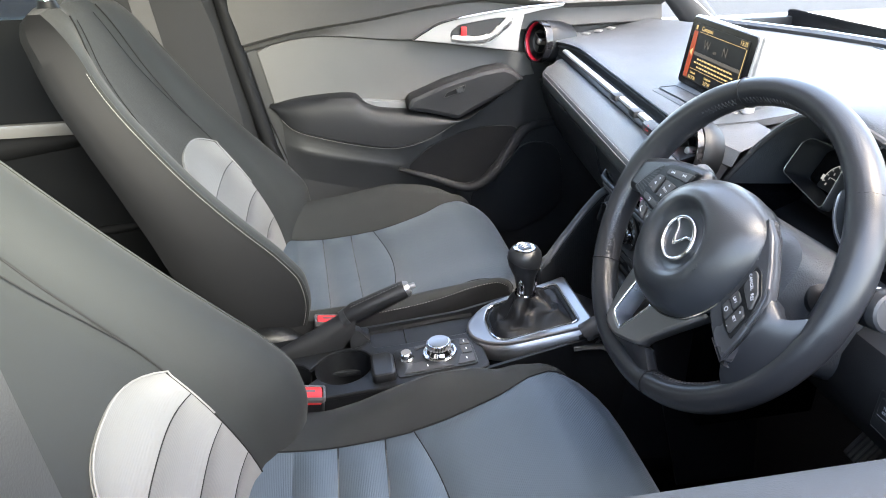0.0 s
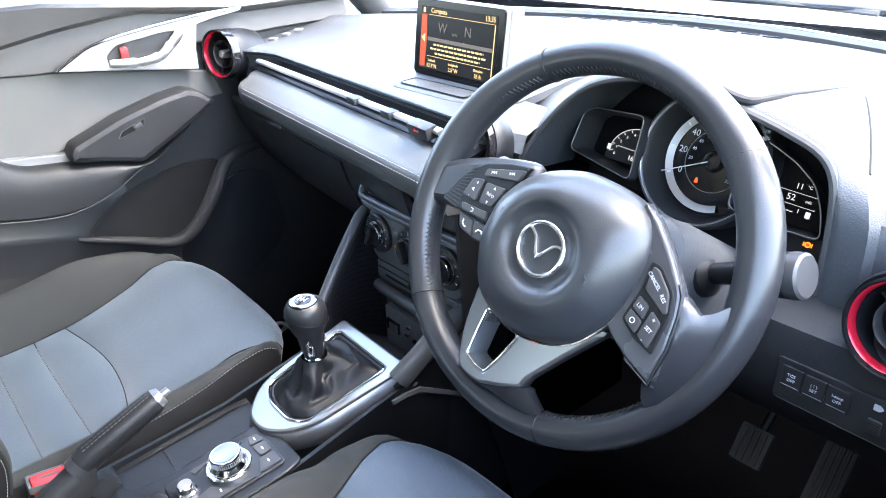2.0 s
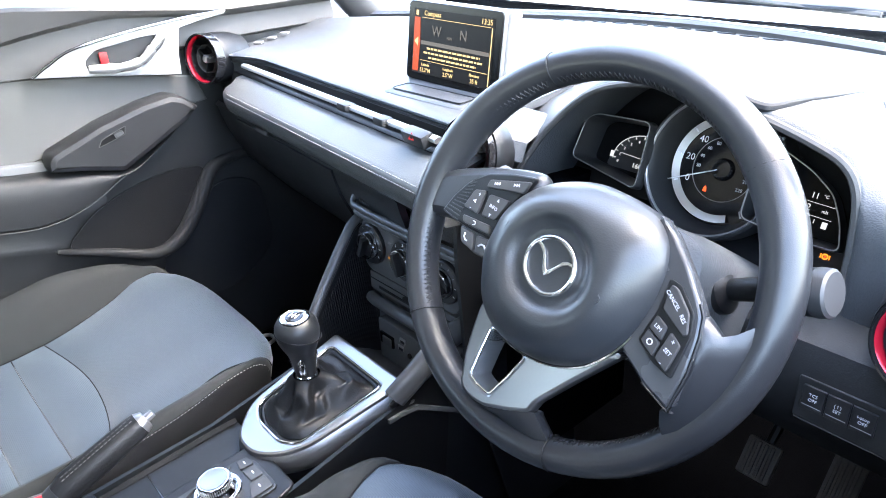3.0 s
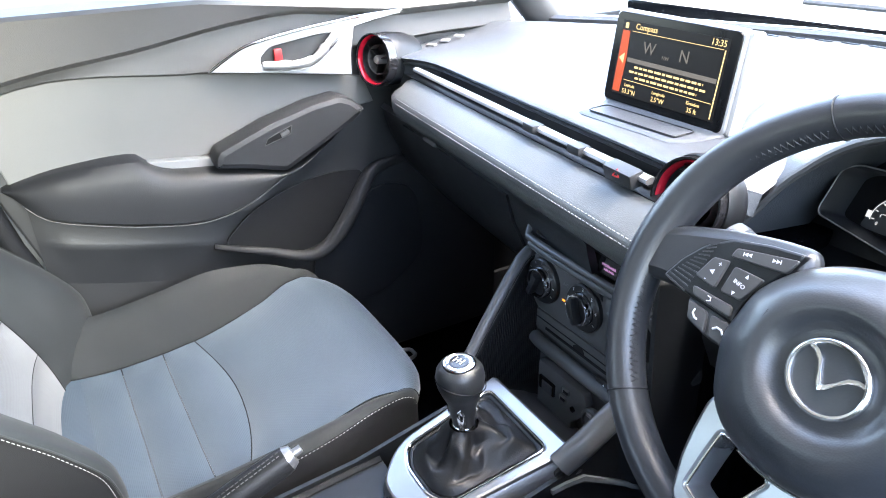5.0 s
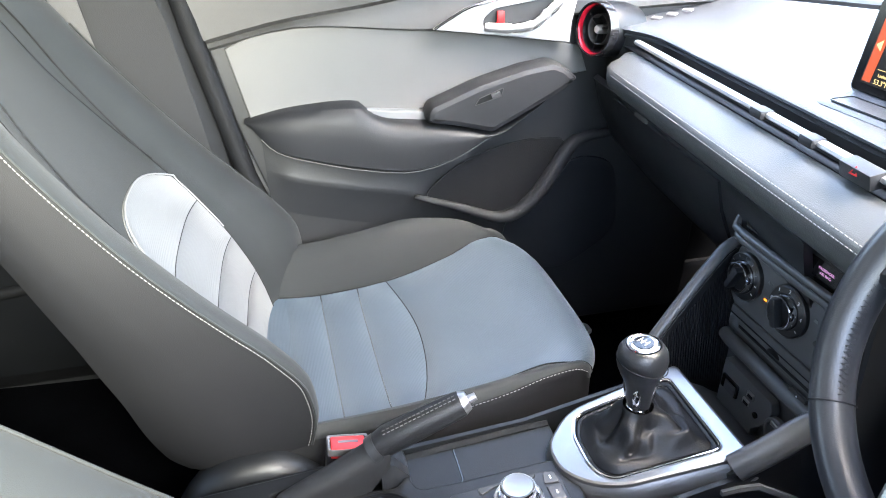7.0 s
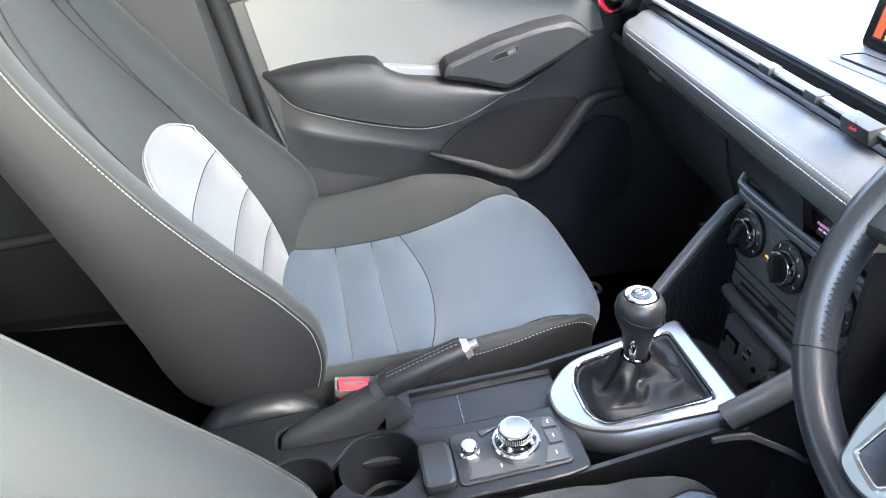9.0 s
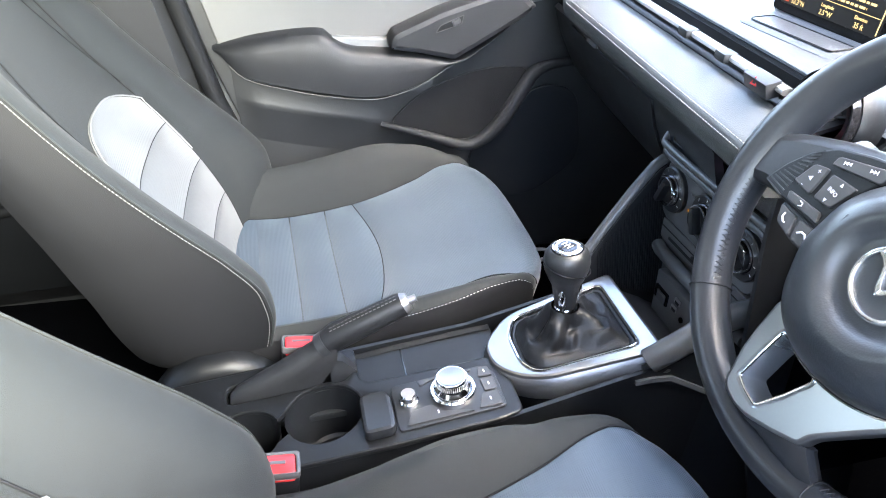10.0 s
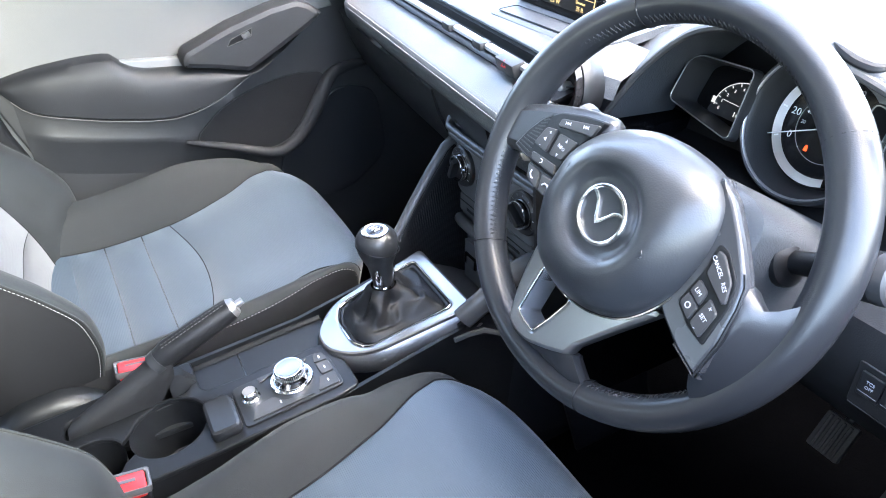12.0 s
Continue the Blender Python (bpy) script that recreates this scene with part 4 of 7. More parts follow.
part("scale_ring", bm, SATIN, dial, "silver scale ring")
part("inner_ring", lathe([(0.0340, 0.0), (0.0340, 0.0006), (0.0345, 0.0006), (0.0345, 0.0)], on_dial(DC[0], DC[1], -0.004), 48), SATIN, dial)
for i in range(8):
    a = radians(205 - i * 33)
    part("numeral", lettering(str(i * 20), 0.0105, on_dial(DC[0] + 0.0405 * math.cos(a), DC[1] + 0.0405 * math.sin(a), -0.0035)), WHITE_INK, dial)
    part("tick", box((0.006, 0.0016, 0.0006), on_dial(DC[0], DC[1], -0.0015) @ Matrix.Rotation(a, 4, "Z") @ pose(0.053, 0, 0.0014), 0), WHITE_INK, dial)
for i in range(1, 12):
    a = radians(205 - i * 22)
    part("numeral", lettering(str(i * 20), 0.0052, on_dial(DC[0] + 0.0285 * math.cos(a), DC[1] + 0.0285 * math.sin(a), -0.0035)), WHITE_INK, dial)
a = radians(203)
part("needle", box((0.060, 0.0012, 0.0012), on_dial(DC[0], DC[1], 0.002) @ Matrix.Rotation(a, 4, "Z") @ pose(0.032, 0, 0), 0.0003, 1), WHITE_INK, dial, "slim white needle at zero")
part("needle_hub", lathe([(0, 0.005), (0.010, 0.004), (0.012, 0.0), (0, 0)], on_dial(DC[0], DC[1], -0.002), 24), GLOSS, dial)
part("belt_warning", plate([rounded([(-0.0022, -0.003), (0.0022, -0.003), (0.0015, 0.0015), (0, 0.0036), (-0.0015, 0.0015)], 0.0006)], 0.0004, on_dial(DC[0] - 0.0135, DC[1] - 0.024, -0.0032), 0.0001), LAMP_RED, dial, "lit red belt warning")
def display_frame(name, outline, depth, label):
    """A deep dark frame that narrows towards its display, with a thin bright edge."""
    cx = sum(p[0] for p in outline) / len(outline)
    cy = sum(p[1] for p in outline) / len(outline)
    rows = []
    for f, z in ((1.06, depth - 0.014), (1.055, depth - 0.002), (1.03, depth), (1.0, depth - 0.001), (0.93, depth * 0.35), (0.90, 0.0)):
        rows.append([on_dial(cx + (x - cx) * f, cy + (y - cy) * f, z).translation for x, y in outline])
    fr = part(name, loft(rows, True, False), DOOR_DARK, inst, label)
    part("frame_edge", tube([on_dial(cx + (x - cx) * 1.012, cy + (y - cy) * 1.012, depth).translation for x, y in outline], 0.0007, 6, True), SATIN, fr, "thin silver edge")
    return part(name.replace("frame", "display"), plate([[(cx + (x - cx) * 0.92, cy + (y - cy) * 0.92) for x, y in outline]], 0.002, on_dial(0, 0, -0.001), 0.0003), SCREEN_BEZEL, inst)


lcd = display_frame("left_frame", rounded([(-0.150, -0.019), (-0.143, 0.026), (-0.130, 0.034), (-0.060, 0.036), (-0.058, -0.036)], 0.008), 0.040, "dark grey frame of the rev counter display")
part("display_window", plate([rounded([(-0.128, -0.020), (-0.118, 0.008), (-0.102, 0.020), (-0.068, 0.022), (-0.066, -0.022)], 0.006)], 0.001, on_dial(0, 0, 0.0005), 0.0002), BUTTON, lcd)
LX, LY = 0.010, 0.007
for i in range(8):
    aa = radians(185 - i * 18)
    px, py = -0.092 + LX + 0.036 * math.cos(aa), -0.014 + LY + 0.026 * math.sin(aa)
    part("numeral", lettering(str(i), 0.0048, on_dial(px + 0.005, py - 0.0035, 0.0012)), LCD_WHITE, lcd)
    part("tick", box((0.003, 0.0008, 0.0004), on_dial(px, py, 0.0012) @ Matrix.Rotation(aa, 4, "Z"), 0), LCD_WHITE, lcd)
part("arc", tube([tuple(on_dial(-0.092 + LX + 0.0385 * math.cos(radians(188 - k * 9)), -0.014 + LY + 0.0285 * math.sin(radians(188 - k * 9)), 0.0014).translation) for k in range(17)], 0.0004, 5), LCD_WHITE, lcd)
part("bar", box((0.004, 0.007, 0.0005), on_dial(-0.123, -0.006, 0.0012), 0), LCD_WHITE, lcd)
part("digits", lettering("1686", 0.0085, on_dial(-0.084, -0.014, 0.0012)), LCD_WHITE, lcd, "odometer digits")
part("underline", box((0.038, 0.0005, 0.0004), on_dial(-0.092, -0.004, 0.0012) @ Matrix.Rotation(radians(-4), 4, "Z"), 0), LCD_WHITE, lcd)
# right display
rcd = display_frame("right_frame", rounded([(0.060, 0.042), (0.084, 0.036), (0.112, 0.024), (0.135, 0.008), (0.148, -0.015), (0.155, -0.040), (0.110, -0.040), (0.060, -0.034)], 0.008), 0.030, "dark grey frame of the trip display")
for words, size, x, y in (("11", 0.008, 0.111, 0.003), ("°C", 0.0045, 0.121, 0.004), ("52", 0.009, 0.106, -0.009), ("mls", 0.0045, 0.124, -0.010), ("1", 0.006, 0.117, -0.021)):
    part("digits" if words[0] in "152" else "unit", lettering(words, size, on_dial(x, y, 0.0012)), LCD_WHITE, rcd)
for x, y in ((0.090, -0.007), (0.127, -0.0225)):
    part("fuel_icon", plate([rect(x - 0.0025, y - 0.0032, x + 0.0025, y + 0.0032, 0.0008)], 0.0004, on_dial(0, 0, 0.0012), 0.0001), LCD_WHITE, rcd)
for yy in (-0.003, -0.0155):
    part("rule", box((0.056, 0.0004, 0.0004), on_dial(0.104, yy, 0.0012) @ Matrix.Rotation(radians(-3), 4, "Z"), 0), LCD_WHITE, rcd)
for i in range(9):
    part("fuel_tick", box((0.003, 0.0009, 0.0004), on_dial(0.080 + 0.0038 * i, -0.0205 - 0.0003 * i, 0.0012), 0), LCD_WHITE, rcd)
part("trip_label", lettering("TRIP", 0.0045, on_dial(0.074, 0.047, 0.030)), MARKING, inst)
part("trip_label", lettering("000", 0.0050, on_dial(0.076, 0.041, 0.030)), MARKING, inst)
part("trip_knob", lathe([(0, 0.012), (0.0025, 0.011), (0.003, 0.0), (0, 0)], on_dial(0.078, 0.036, 0.022), 16), GLOSS, inst)
part("lamp_panel", plate([rounded([(0.085, -0.075), (0.165, -0.075), (0.160, -0.040), (0.085, -0.040)], 0.006)], 0.004, on_dial(0, 0, 0.010), 0.001), PLASTIC, inst)
part("brake_warning", lathe([(0.0018, 0.0), (0.0018, 0.0004), (0.0029, 0.0004), (0.0029, 0.0)], on_dial(0.140, -0.049, 0.0108), 24), LAMP_AMBER, inst, "lit orange brake warning")
for x in (-0.0040, 0.0040):
    part("brake_warning", box((0.0008, 0.0042, 0.0005), on_dial(0.140 + x, -0.049, 0.0110), 0), LAMP_AMBER, inst)
part("brake_warning", box((0.0012, 0.0030, 0.0005), on_dial(0.140, -0.049, 0.0112), 0), LAMP_RED, inst)
# hood inside, dark
rows = []
for p in LIP:
    c = Vector((p.x, -0.345, 0.985))
    rows.append([p + Vector((0.001, 0, 0)), p.lerp(c, 0.03) + Vector((0.012, 0, 0)), p.lerp(c, 0.07) + Vector((0.045, 0, 0)), p.lerp(c, 0.12) + Vector((0.09, 0, 0))])
part("hood_lining", sheet(rows, 0.002), DASH, inst, "dark lining under the hood")
part("shelf", sheet([[(0.185, y, 0.895), (0.22, y, 0.905), (0.30, y, 0.935)] for y in (-0.51, -0.4, -0.3, -0.13)], 0.004), PLASTIC, inst)

# ---- steering column and stalks ----
WM = Matrix(((0, 0.468, -0.8836, 0), (-1, 0, 0, -0.36), (0, 0.8836, 0.468, 0.98), (0, 0, 0, 1)))


def on_wheel(x, y, z=0.0):
    return WM @ Matrix.Translation((x, y, z))


col = thing("steering_column", "black steering column shroud with wiper and indicator stalks", "steering column", at=(0.15, -0.36, 0.90))
rows = []
for z, w, u, d in ((-0.062, 0.066, 0.052, 0.050), (-0.074, 0.088, 0.060, 0.060), (-0.12, 0.100, 0.060, 0.066), (-0.20, 0.090, 0.055, 0.072), (-0.28, 0.08, 0.05, 0.07)):
    ring = []
    for i in range(24):
        a = 2 * math.pi * i / 24
        c, s = math.cos(a), math.sin(a)
        e = 0.42
        ring.append(WM @ Vector((w * math.copysign(abs(c) ** e, c), (u if s > 0 else d) * math.copysign(abs(s) ** e, s), z)))
    rows.append(ring)
part("shroud", loft(rows, True), DASH, col, "grained grey-black shroud")
for sgn in (1, -1):
    st = thing("column_stalk", "black wiper stalk with a grey twist end" if sgn > 0 else "black indicator stalk behind the wheel", "control stalk", group="column stalks", at=tuple(WM @ Vector((0.09 * sgn, 0.0, -0.075))))
    p0, p1, p2, p3, p4 = (WM @ Vector((sgn * x, y, z)) for x, y, z in ((0.085, 0.020, -0.115), (0.120, 0.033, -0.109), (0.130, 0.036, -0.108), (0.163, 0.046, -0.104), (0.175, 0.049, -0.102)))
    part("boot", lathe([(0.022, 0), (0.020, 0.012), (0.012, 0.016), (0, 0.016)], facing(p0, p1 - p0), 20), PLASTIC, st)
    part("stem", tube([p0, p1, p2], [0.009, 0.010, 0.011], 16), PLASTIC, st)
    part("grip", tube([p2, p2.lerp(p3, 0.1), p3], [0.0130, 0.0175, 0.0190], 20), PLASTIC, st)
    part("end_cap", tube([p3, p3.lerp(p4, 0.2), p3.lerp(p4, 0.85), p4], [0.0190, 0.0194, 0.0188, 0.0165], 20), BUTTON, st, "dark grey twist end")
    part("mark", box((0.006, 0.0005, 0.006), facing(p2.lerp(p3, 0.75) + (p3 - p2).orthogonal().normalized() * 0, p3 - p2) @ pose(0, 0.0190, 0), 0), MARKING, st)

# ---- steering wheel ----
wheel = thing("steering_wheel", "black leather three-spoke steering wheel turned slightly clockwise", "steering wheel", at=(0, -0.36, 0.98))
RC, RR, RT = Vector((-0.020, 0.0065, -0.056)), 0.1735, 0.0156


def on_rim(a, b, k=1.0, extra=0.0):
    """A point of the rim's skin: a round the wheel, b round the rim's section."""
    r = RR + (RT * k + extra) * math.cos(b)
    x, y = r * math.cos(a), r * math.sin(a)
    return WM @ (RC + Vector((x, y, (RT * 1.12 * k + extra) * math.sin(b) - 0.105 * x + 0.02 * y)))


rows = []
for i in range(97):
    a = 2 * math.pi * i / 96
    row = []
    fat = 1 + 0.10 * max(0, math.cos(a - radians(28))) ** 8 + 0.10 * max(0, math.cos(a - radians(160))) ** 8
    for j in range(16):
        b = 2 * math.pi * j / 16
        row.append(on_rim(a, b, fat))
    rows.append(row)
rim = part("rim", loft(rows, True, False), LEATHER, wheel, "smooth black leather rim")
for deg in (41, 116, -142, -75):
    a = radians(deg)
    ring = [on_rim(a, 2 * math.pi * j / 24, 1.0, 0.0006) for j in range(24)]
    part("rim_seam", tube(ring, 0.0007, 6, True), BOOT, rim)


def zigzag(a0, a1, n=64):
    pts = []
    for i in range(n + 1):
        a = radians(a0 + (a1 - a0) * i / n)
        b = radians(180 - 28 + (11 if i % 2 else -11))
        pts.append(on_rim(a, b, 1.0))
    return tube(pts, 0.0009, 5)


for a0, a1 in ((118, 150), (172, 216), (-73, -25), (44, 114)):
    part("rim_stitching", zigzag(a0, a1, int(abs(a1 - a0) * 1.2)), LACING, rim, "dark zigzag lacing")
# airbag cover
HUB = curve_through([(-0.086, -0.037), (-0.092, -0.015), (-0.0893, 0.006), (-0.0838, 0.0274), (-0.0703, 0.0455), (-0.0518, 0.060), (-0.0282, 0.0695), (0.0, 0.0741), (0.029, 0.0715), (0.0549, 0.0645), (0.0735, 0.0515), (0.0815, 0.034), (0.0830, 0.0149), (0.0812, -0.0025), (0.0768, -0.0209), (0.0687, -0.0403), (0.0520, -0.0617), (0.0343, -0.0744), (0.0082, -0.0832), (-0.020, -0.0850), (-0.0434, -0.0807), (-0.0631, -0.0714), (-0.0770, -0.0570)], 4, True)
TURN = radians(-12)  # the wheel stands turned a little to the right
cx, cy = -0.003, -0.005
rows = []
for f, z in ((0.0, -0.0060), (0.28, -0.0060), (0.33, -0.0056), (0.37, -0.0042), (0.40, -0.0016), (0.43, 0.0010), (0.46, 0.0024), (0.50, 0.0030), (0.56, 0.0026), (0.66, 0.0006), (0.76, -0.0034), (0.84, -0.0085), (0.90, -0.0138), (0.95, -0.0200), (0.98, -0.0260), (1.0, -0.0330), (0.99, -0.048)):
    w = min(1, max(0.0, (f - 0.46) / 0.34))
    row = []
    for p in HUB:
        ang = math.atan2(p.y - cy, p.x - cx)
        circ = Vector((-0.0025 + 0.1 * f * math.cos(ang), -0.002 + 0.092 * f * math.sin(ang)))
        full = Vector((cx + (p.x - cx) * f, cy + (p.y - cy) * f))
        q = circ * (1 - w) + full * w
        row.append(WM @ Vector((q.x, q.y, z)))
    rows.append(row)
hub = part("airbag_cover", loft(rows, True, True), HUB_SKIN, wheel, "domed grained black airbag cover", 60)
BM = on_wheel(-0.0025, -0.002, -0.0048) @ Matrix.Rotation(TURN, 4, "Z")
em = part("badge", lathe([(0, 0.0), (0.0235, 0.0), (0.0235, -0.002), (0, -0.002)], BM @ Matrix.Diagonal((1.08, 0.99, 1, 1)), 40), HUB_SKIN, hub, "round chrome badge, plain shape")
ring = [BM @ Vector((0.0256 * math.cos(2 * math.pi * i / 64), 0.0232 * math.sin(2 * math.pi * i / 64), 0.0010)) for i in range(64)]
part("badge_ring", tube(ring, 0.0023, 10, True, flat=1.2), BADGE, em)
for sgn in (1, -1):
    wing = [(0.0, -0.0098), (0.0042 * sgn, -0.0058), (0.0080 * sgn, 0.0010), (0.0118 * sgn, 0.0060), (0.0168 * sgn, 0.0090), (0.0238 * sgn, 0.0098), (0.0222 * sgn, 0.0128), (0.0150 * sgn, 0.0122), (0.0098 * sgn, 0.0090), (0.0055 * sgn, 0.0020), (0.0016 * sgn, -0.0032), (0.0, -0.0042)]
    part("badge_wing", plate([wing if sgn > 0 else wing[::-1]], 0.0030, BM @ Matrix.Translation((0, 0, 0.0026)), 0.0011), BADGE, em)
for words, y in (("SRS", -0.0440), ("AIRBAG", -0.0505)):
    part("raised_words", lettering(words, 0.0062, on_wheel(-0.036, y, -0.0012) @ Matrix.Rotation(TURN, 4, "Z")), HUB_SKIN, hub)
for x, y, turn in ((-0.055, 0.017, 20), (0.050, -0.010, -30)):
    for dx, dy, dt, ln in ((0, 0, 60, 0.008), (0.003, 0.002, -20, 0.005), (0.004, -0.003, 80, 0.004)):
        part("raised_mark", box((ln, 0.0011, 0.0008), on_wheel(x + dx, y + dy, 0.0016) @ Matrix.Rotation(radians(turn + dt), 4, "Z"), 0.0002, 1), HUB_SKIN, hub)


def arm(name, pts, z, thick, mat, label="", bevel=0.004, parent=wheel, r=0.010):
    return part(name, plate([rounded(pts, r, 4)], thick, on_wheel(0, 0, z), bevel), mat, parent, label, 60)


def rim_arc(radius, a0, a1, z, n=9):
    """Points of the wheel's plane along a circle about the rim's middle."""
    out = []
    for i in range(n):
        a = radians(a0 + (a1 - a0) * i / (n - 1))
        out.append(Vector((RC.x + radius * math.cos(a), RC.y + radius * math.sin(a), z)))
    return out


def even(pts, z, n=9):
    """The same count of points along a polyline."""
    v = [Vector((x, y, z)) for x, y in pts]
    run = [0.0]
    for a, b in zip(v, v[1:]):
        run.append(run[-1] + (b - a).length)
    out = []
    for i in range(n):
        s = run[-1] * i / (n - 1)
        k = min(next((j for j in range(len(v) - 1) if s <= run[j + 1] + 1e-9), len(v) - 2), len(v) - 2)
        out.append(v[k].lerp(v[k + 1], (s - run[k]) / (run[k + 1] - run[k])))
    return out


def saddle(rows, back):
    """A leather spoke: a rounded skin over rows that run across it, with its edges turned under."""
    out = []
    for r in rows:
        n = len(r)
        a, b = (r[1] - r[0]).normalized(), (r[-2] - r[-1]).normalized()
        lip = Vector((0, 0, back))
        out.append([WM @ q for q in ([r[0] + lip + a * 0.004, r[0] + lip * 0.45 - a * 0.0005, r[0] + lip * 0.12 + a * 0.0005] + [p + Vector((0, 0, 0.0015 * math.sin(math.pi * (i + 1) / n))) for i, p in enumerate(r[1:-1])] + [r[-1] + lip * 0.12 + b * 0.0005, r[-1] + lip * 0.45 - b * 0.0005, r[-1] + lip + b * 0.004])])
    return loft(out, True)


arm("spoke", [(-0.192, 0.040), (-0.160, 0.051), (-0.124, 0.0605), (-0.086, 0.0670), (-0.058, 0.0690), (-0.050, 0.03), (-0.060, 0.0), (-0.110, 0.001), (-0.135, -0.002), (-0.165, -0.001), (-0.190, -0.006)], -0.027, 0.024, LEATHER, "black left spoke", 0.0095)
part("spoke", saddle([even([(0.1175, 0.006), (0.1220, -0.012), (0.1225, -0.039), (0.1175, -0.0715)], -0.0345), even([(0.1240, 0.0015), (0.1268, -0.014), (0.1262, -0.040), (0.1190, -0.0735)], -0.0345), rim_arc(0.1535, -4.5, -32.5, -0.0395), rim_arc(0.1600, -2.5, -36.0, -0.0470), rim_arc(0.1680, 1.0, -38.0, -0.0545), rim_arc(0.1760, 3.0, -39.0, -0.0660)], -0.022), LEATHER, wheel, "smooth black leather right spoke", 60)
# the grey trim of the right spoke, its edge and its dark button field
PANEL = [(0.0600, 0.0655), (0.0781, 0.0540), (0.0982, 0.0330), (0.1150, 0.0120), (0.1203, 0.0040), (0.1232, -0.0122), (0.1239, -0.0390), (0.1195, -0.0705), (0.0935, -0.0600), (0.0745, -0.0480), (0.0640, -0.0400), (0.0720, -0.0190), (0.0760, 0.0), (0.0775, 0.0200), (0.0755, 0.0350), (0.0690, 0.0500)]
rs = part("spoke_trim", plate([rounded(PANEL, 0.004, 3)], 0.016, on_wheel(0, 0, -0.0300), 0.0030), SPOKE_GREY, wheel, "glossy dark grey right spoke trim", 60)
part("trim_seam", tube([WM @ Vector((x, y, -0.0312)) for x, y in PANEL[3:9]], 0.0011, 6), BOOT, rs)
part("spoke", saddle([even([(-0.0765, -0.1400), (-0.0690, -0.1465), (-0.0560, -0.1490), (-0.0400, -0.1480), (-0.0150, -0.1395), (0.0070, -0.1300)], -0.0400), even([(-0.0790, -0.1430), (-0.0700, -0.1495), (-0.0560, -0.1525), (-0.0380, -0.1515), (-0.0130, -0.1435), (0.0085, -0.1330)], -0.0410), rim_arc(0.1600, -112.0, -75.0, -0.0480), rim_arc(0.1690, -113.0, -73.0, -0.0535), rim_arc(0.1760, -114.0, -71.0, -0.0640)], -0.020), LEATHER, wheel, "black leather lower spoke", 60)
V = rounded([(-0.0790, -0.0560), (-0.0827, -0.0651), (-0.0835, -0.0900), (-0.0822, -0.1117), (-0.0760, -0.1400), (-0.0690, -0.1460), (-0.0560, -0.1488), (-0.0414, -0.1480), (-0.0150, -0.1390), (0.0064, -0.1299), (0.0105, -0.1190), (0.0363, -0.0880), (0.0603, -0.0605), (0.0718, -0.0472), (0.0560, -0.0520), (0.0343, -0.0690), (0.0082, -0.0770), (-0.020, -0.0780), (-0.0434, -0.0740), (-0.0631, -0.0660)], 0.004)
hole = rounded([(-0.0610, -0.0790), (-0.0640, -0.1000), (-0.0669, -0.1283), (-0.0560, -0.1325), (-0.0398, -0.1352), (-0.0270, -0.1130), (-0.0161, -0.0900), (-0.020, -0.0830), (-0.0434, -0.0790)], 0.003)
vt = part("spoke_trim", plate([V, hole], 0.016, on_wheel(0, 0, -0.0315), 0.0035), SURROUND, wheel, "brushed silver V-shaped lower spoke trim", 60)
part("hole_liner", loft([[WM @ Vector((-0.042 + (x + 0.042) * k, -0.108 + (y + 0.108) * k, z)) for x, y in hole] for k, z in ((1.0, -0.0330), (0.93, -0.0400), (0.84, -0.0560))], True, False), BRIGHT_TRIM, vt, "bright sloping liner of the opening")
part("chrome_liner", tube([WM @ Vector((x, y, -0.0325)) for x, y in hole], 0.0011, 8, True), CHROME, vt)
part("chrome_line", tube([WM @ Vector((p.x, p.y - 0.0006, -0.0300)) for p in HUB[58:81]], 0.0012, 6), CHROME, hub, "thin chrome line under the airbag cover")
part("cover_gap", tube([WM @ Vector((cx + (p.x - cx) * 1.012, cy + (p.y - cy) * 1.012, -0.0315)) for p in HUB[38:62]], 0.0016, 6), BOOT, hub)
part("hub_back", lathe([(0.070, -0.045), (0.074, -0.052), (0.070, -0.075), (0.045, -0.10), (0, -0.10)], on_wheel(0.0, -0.002), 40), PLASTIC, wheel)
# switch pods
LEFT_POD = [(-0.1600, 0.0047), (-0.1500, 0.0240), (-0.1364, 0.0407), (-0.1159, 0.0535), (-0.0870, 0.0600), (-0.0600, 0.0630), (-0.0660, 0.0480), (-0.0840, 0.0200), (-0.0880, 0.0030), (-0.0850, -0.0040), (-0.1266, -0.0008)]
lp = arm("switch_pod", LEFT_POD, -0.0215, 0.012, PLASTIC, "carbon-look switch pod", 0.002, r=0.004)
for i in range(12):
    a, b = Vector((-0.1570 + 0.0022 * i, 0.0060 + 0.0032 * i)), Vector((-0.1345 + 0.0010 * i, 0.0015 + 0.0042 * i))
    mid, d = (a + b) / 2, b - a
    part("weave", box((d.length * (1.0 - 0.03 * i), 0.0012, 0.0005), on_wheel(mid.x, mid.y, -0.0212) @ Matrix.Rotation(math.atan2(d.y, d.x), 4, "Z"), 0), DOOR_DARK, lp)
call_pod = arm("switch_pod", [(-0.1300, -0.0002), (-0.0820, -0.0030), (-0.0770, -0.0235), (-0.1019, -0.0222), (-0.1240, -0.0168)], -0.0225, 0.010, BUTTON, "grey telephone switch pod", 0.002, r=0.003)
rp_ = part("switch_pod", plate([rounded([(0.0872, 0.0220), (0.0975, 0.0200), (0.1145, 0.0035), (0.1182, -0.0135), (0.1150, -0.0480), (0.0960, -0.0420), (0.0795, -0.0305), (0.0862, -0.0040)], 0.003)], 0.004, on_wheel(0, 0, -0.0290), 0.001), PLASTIC, rs, "black switch field")


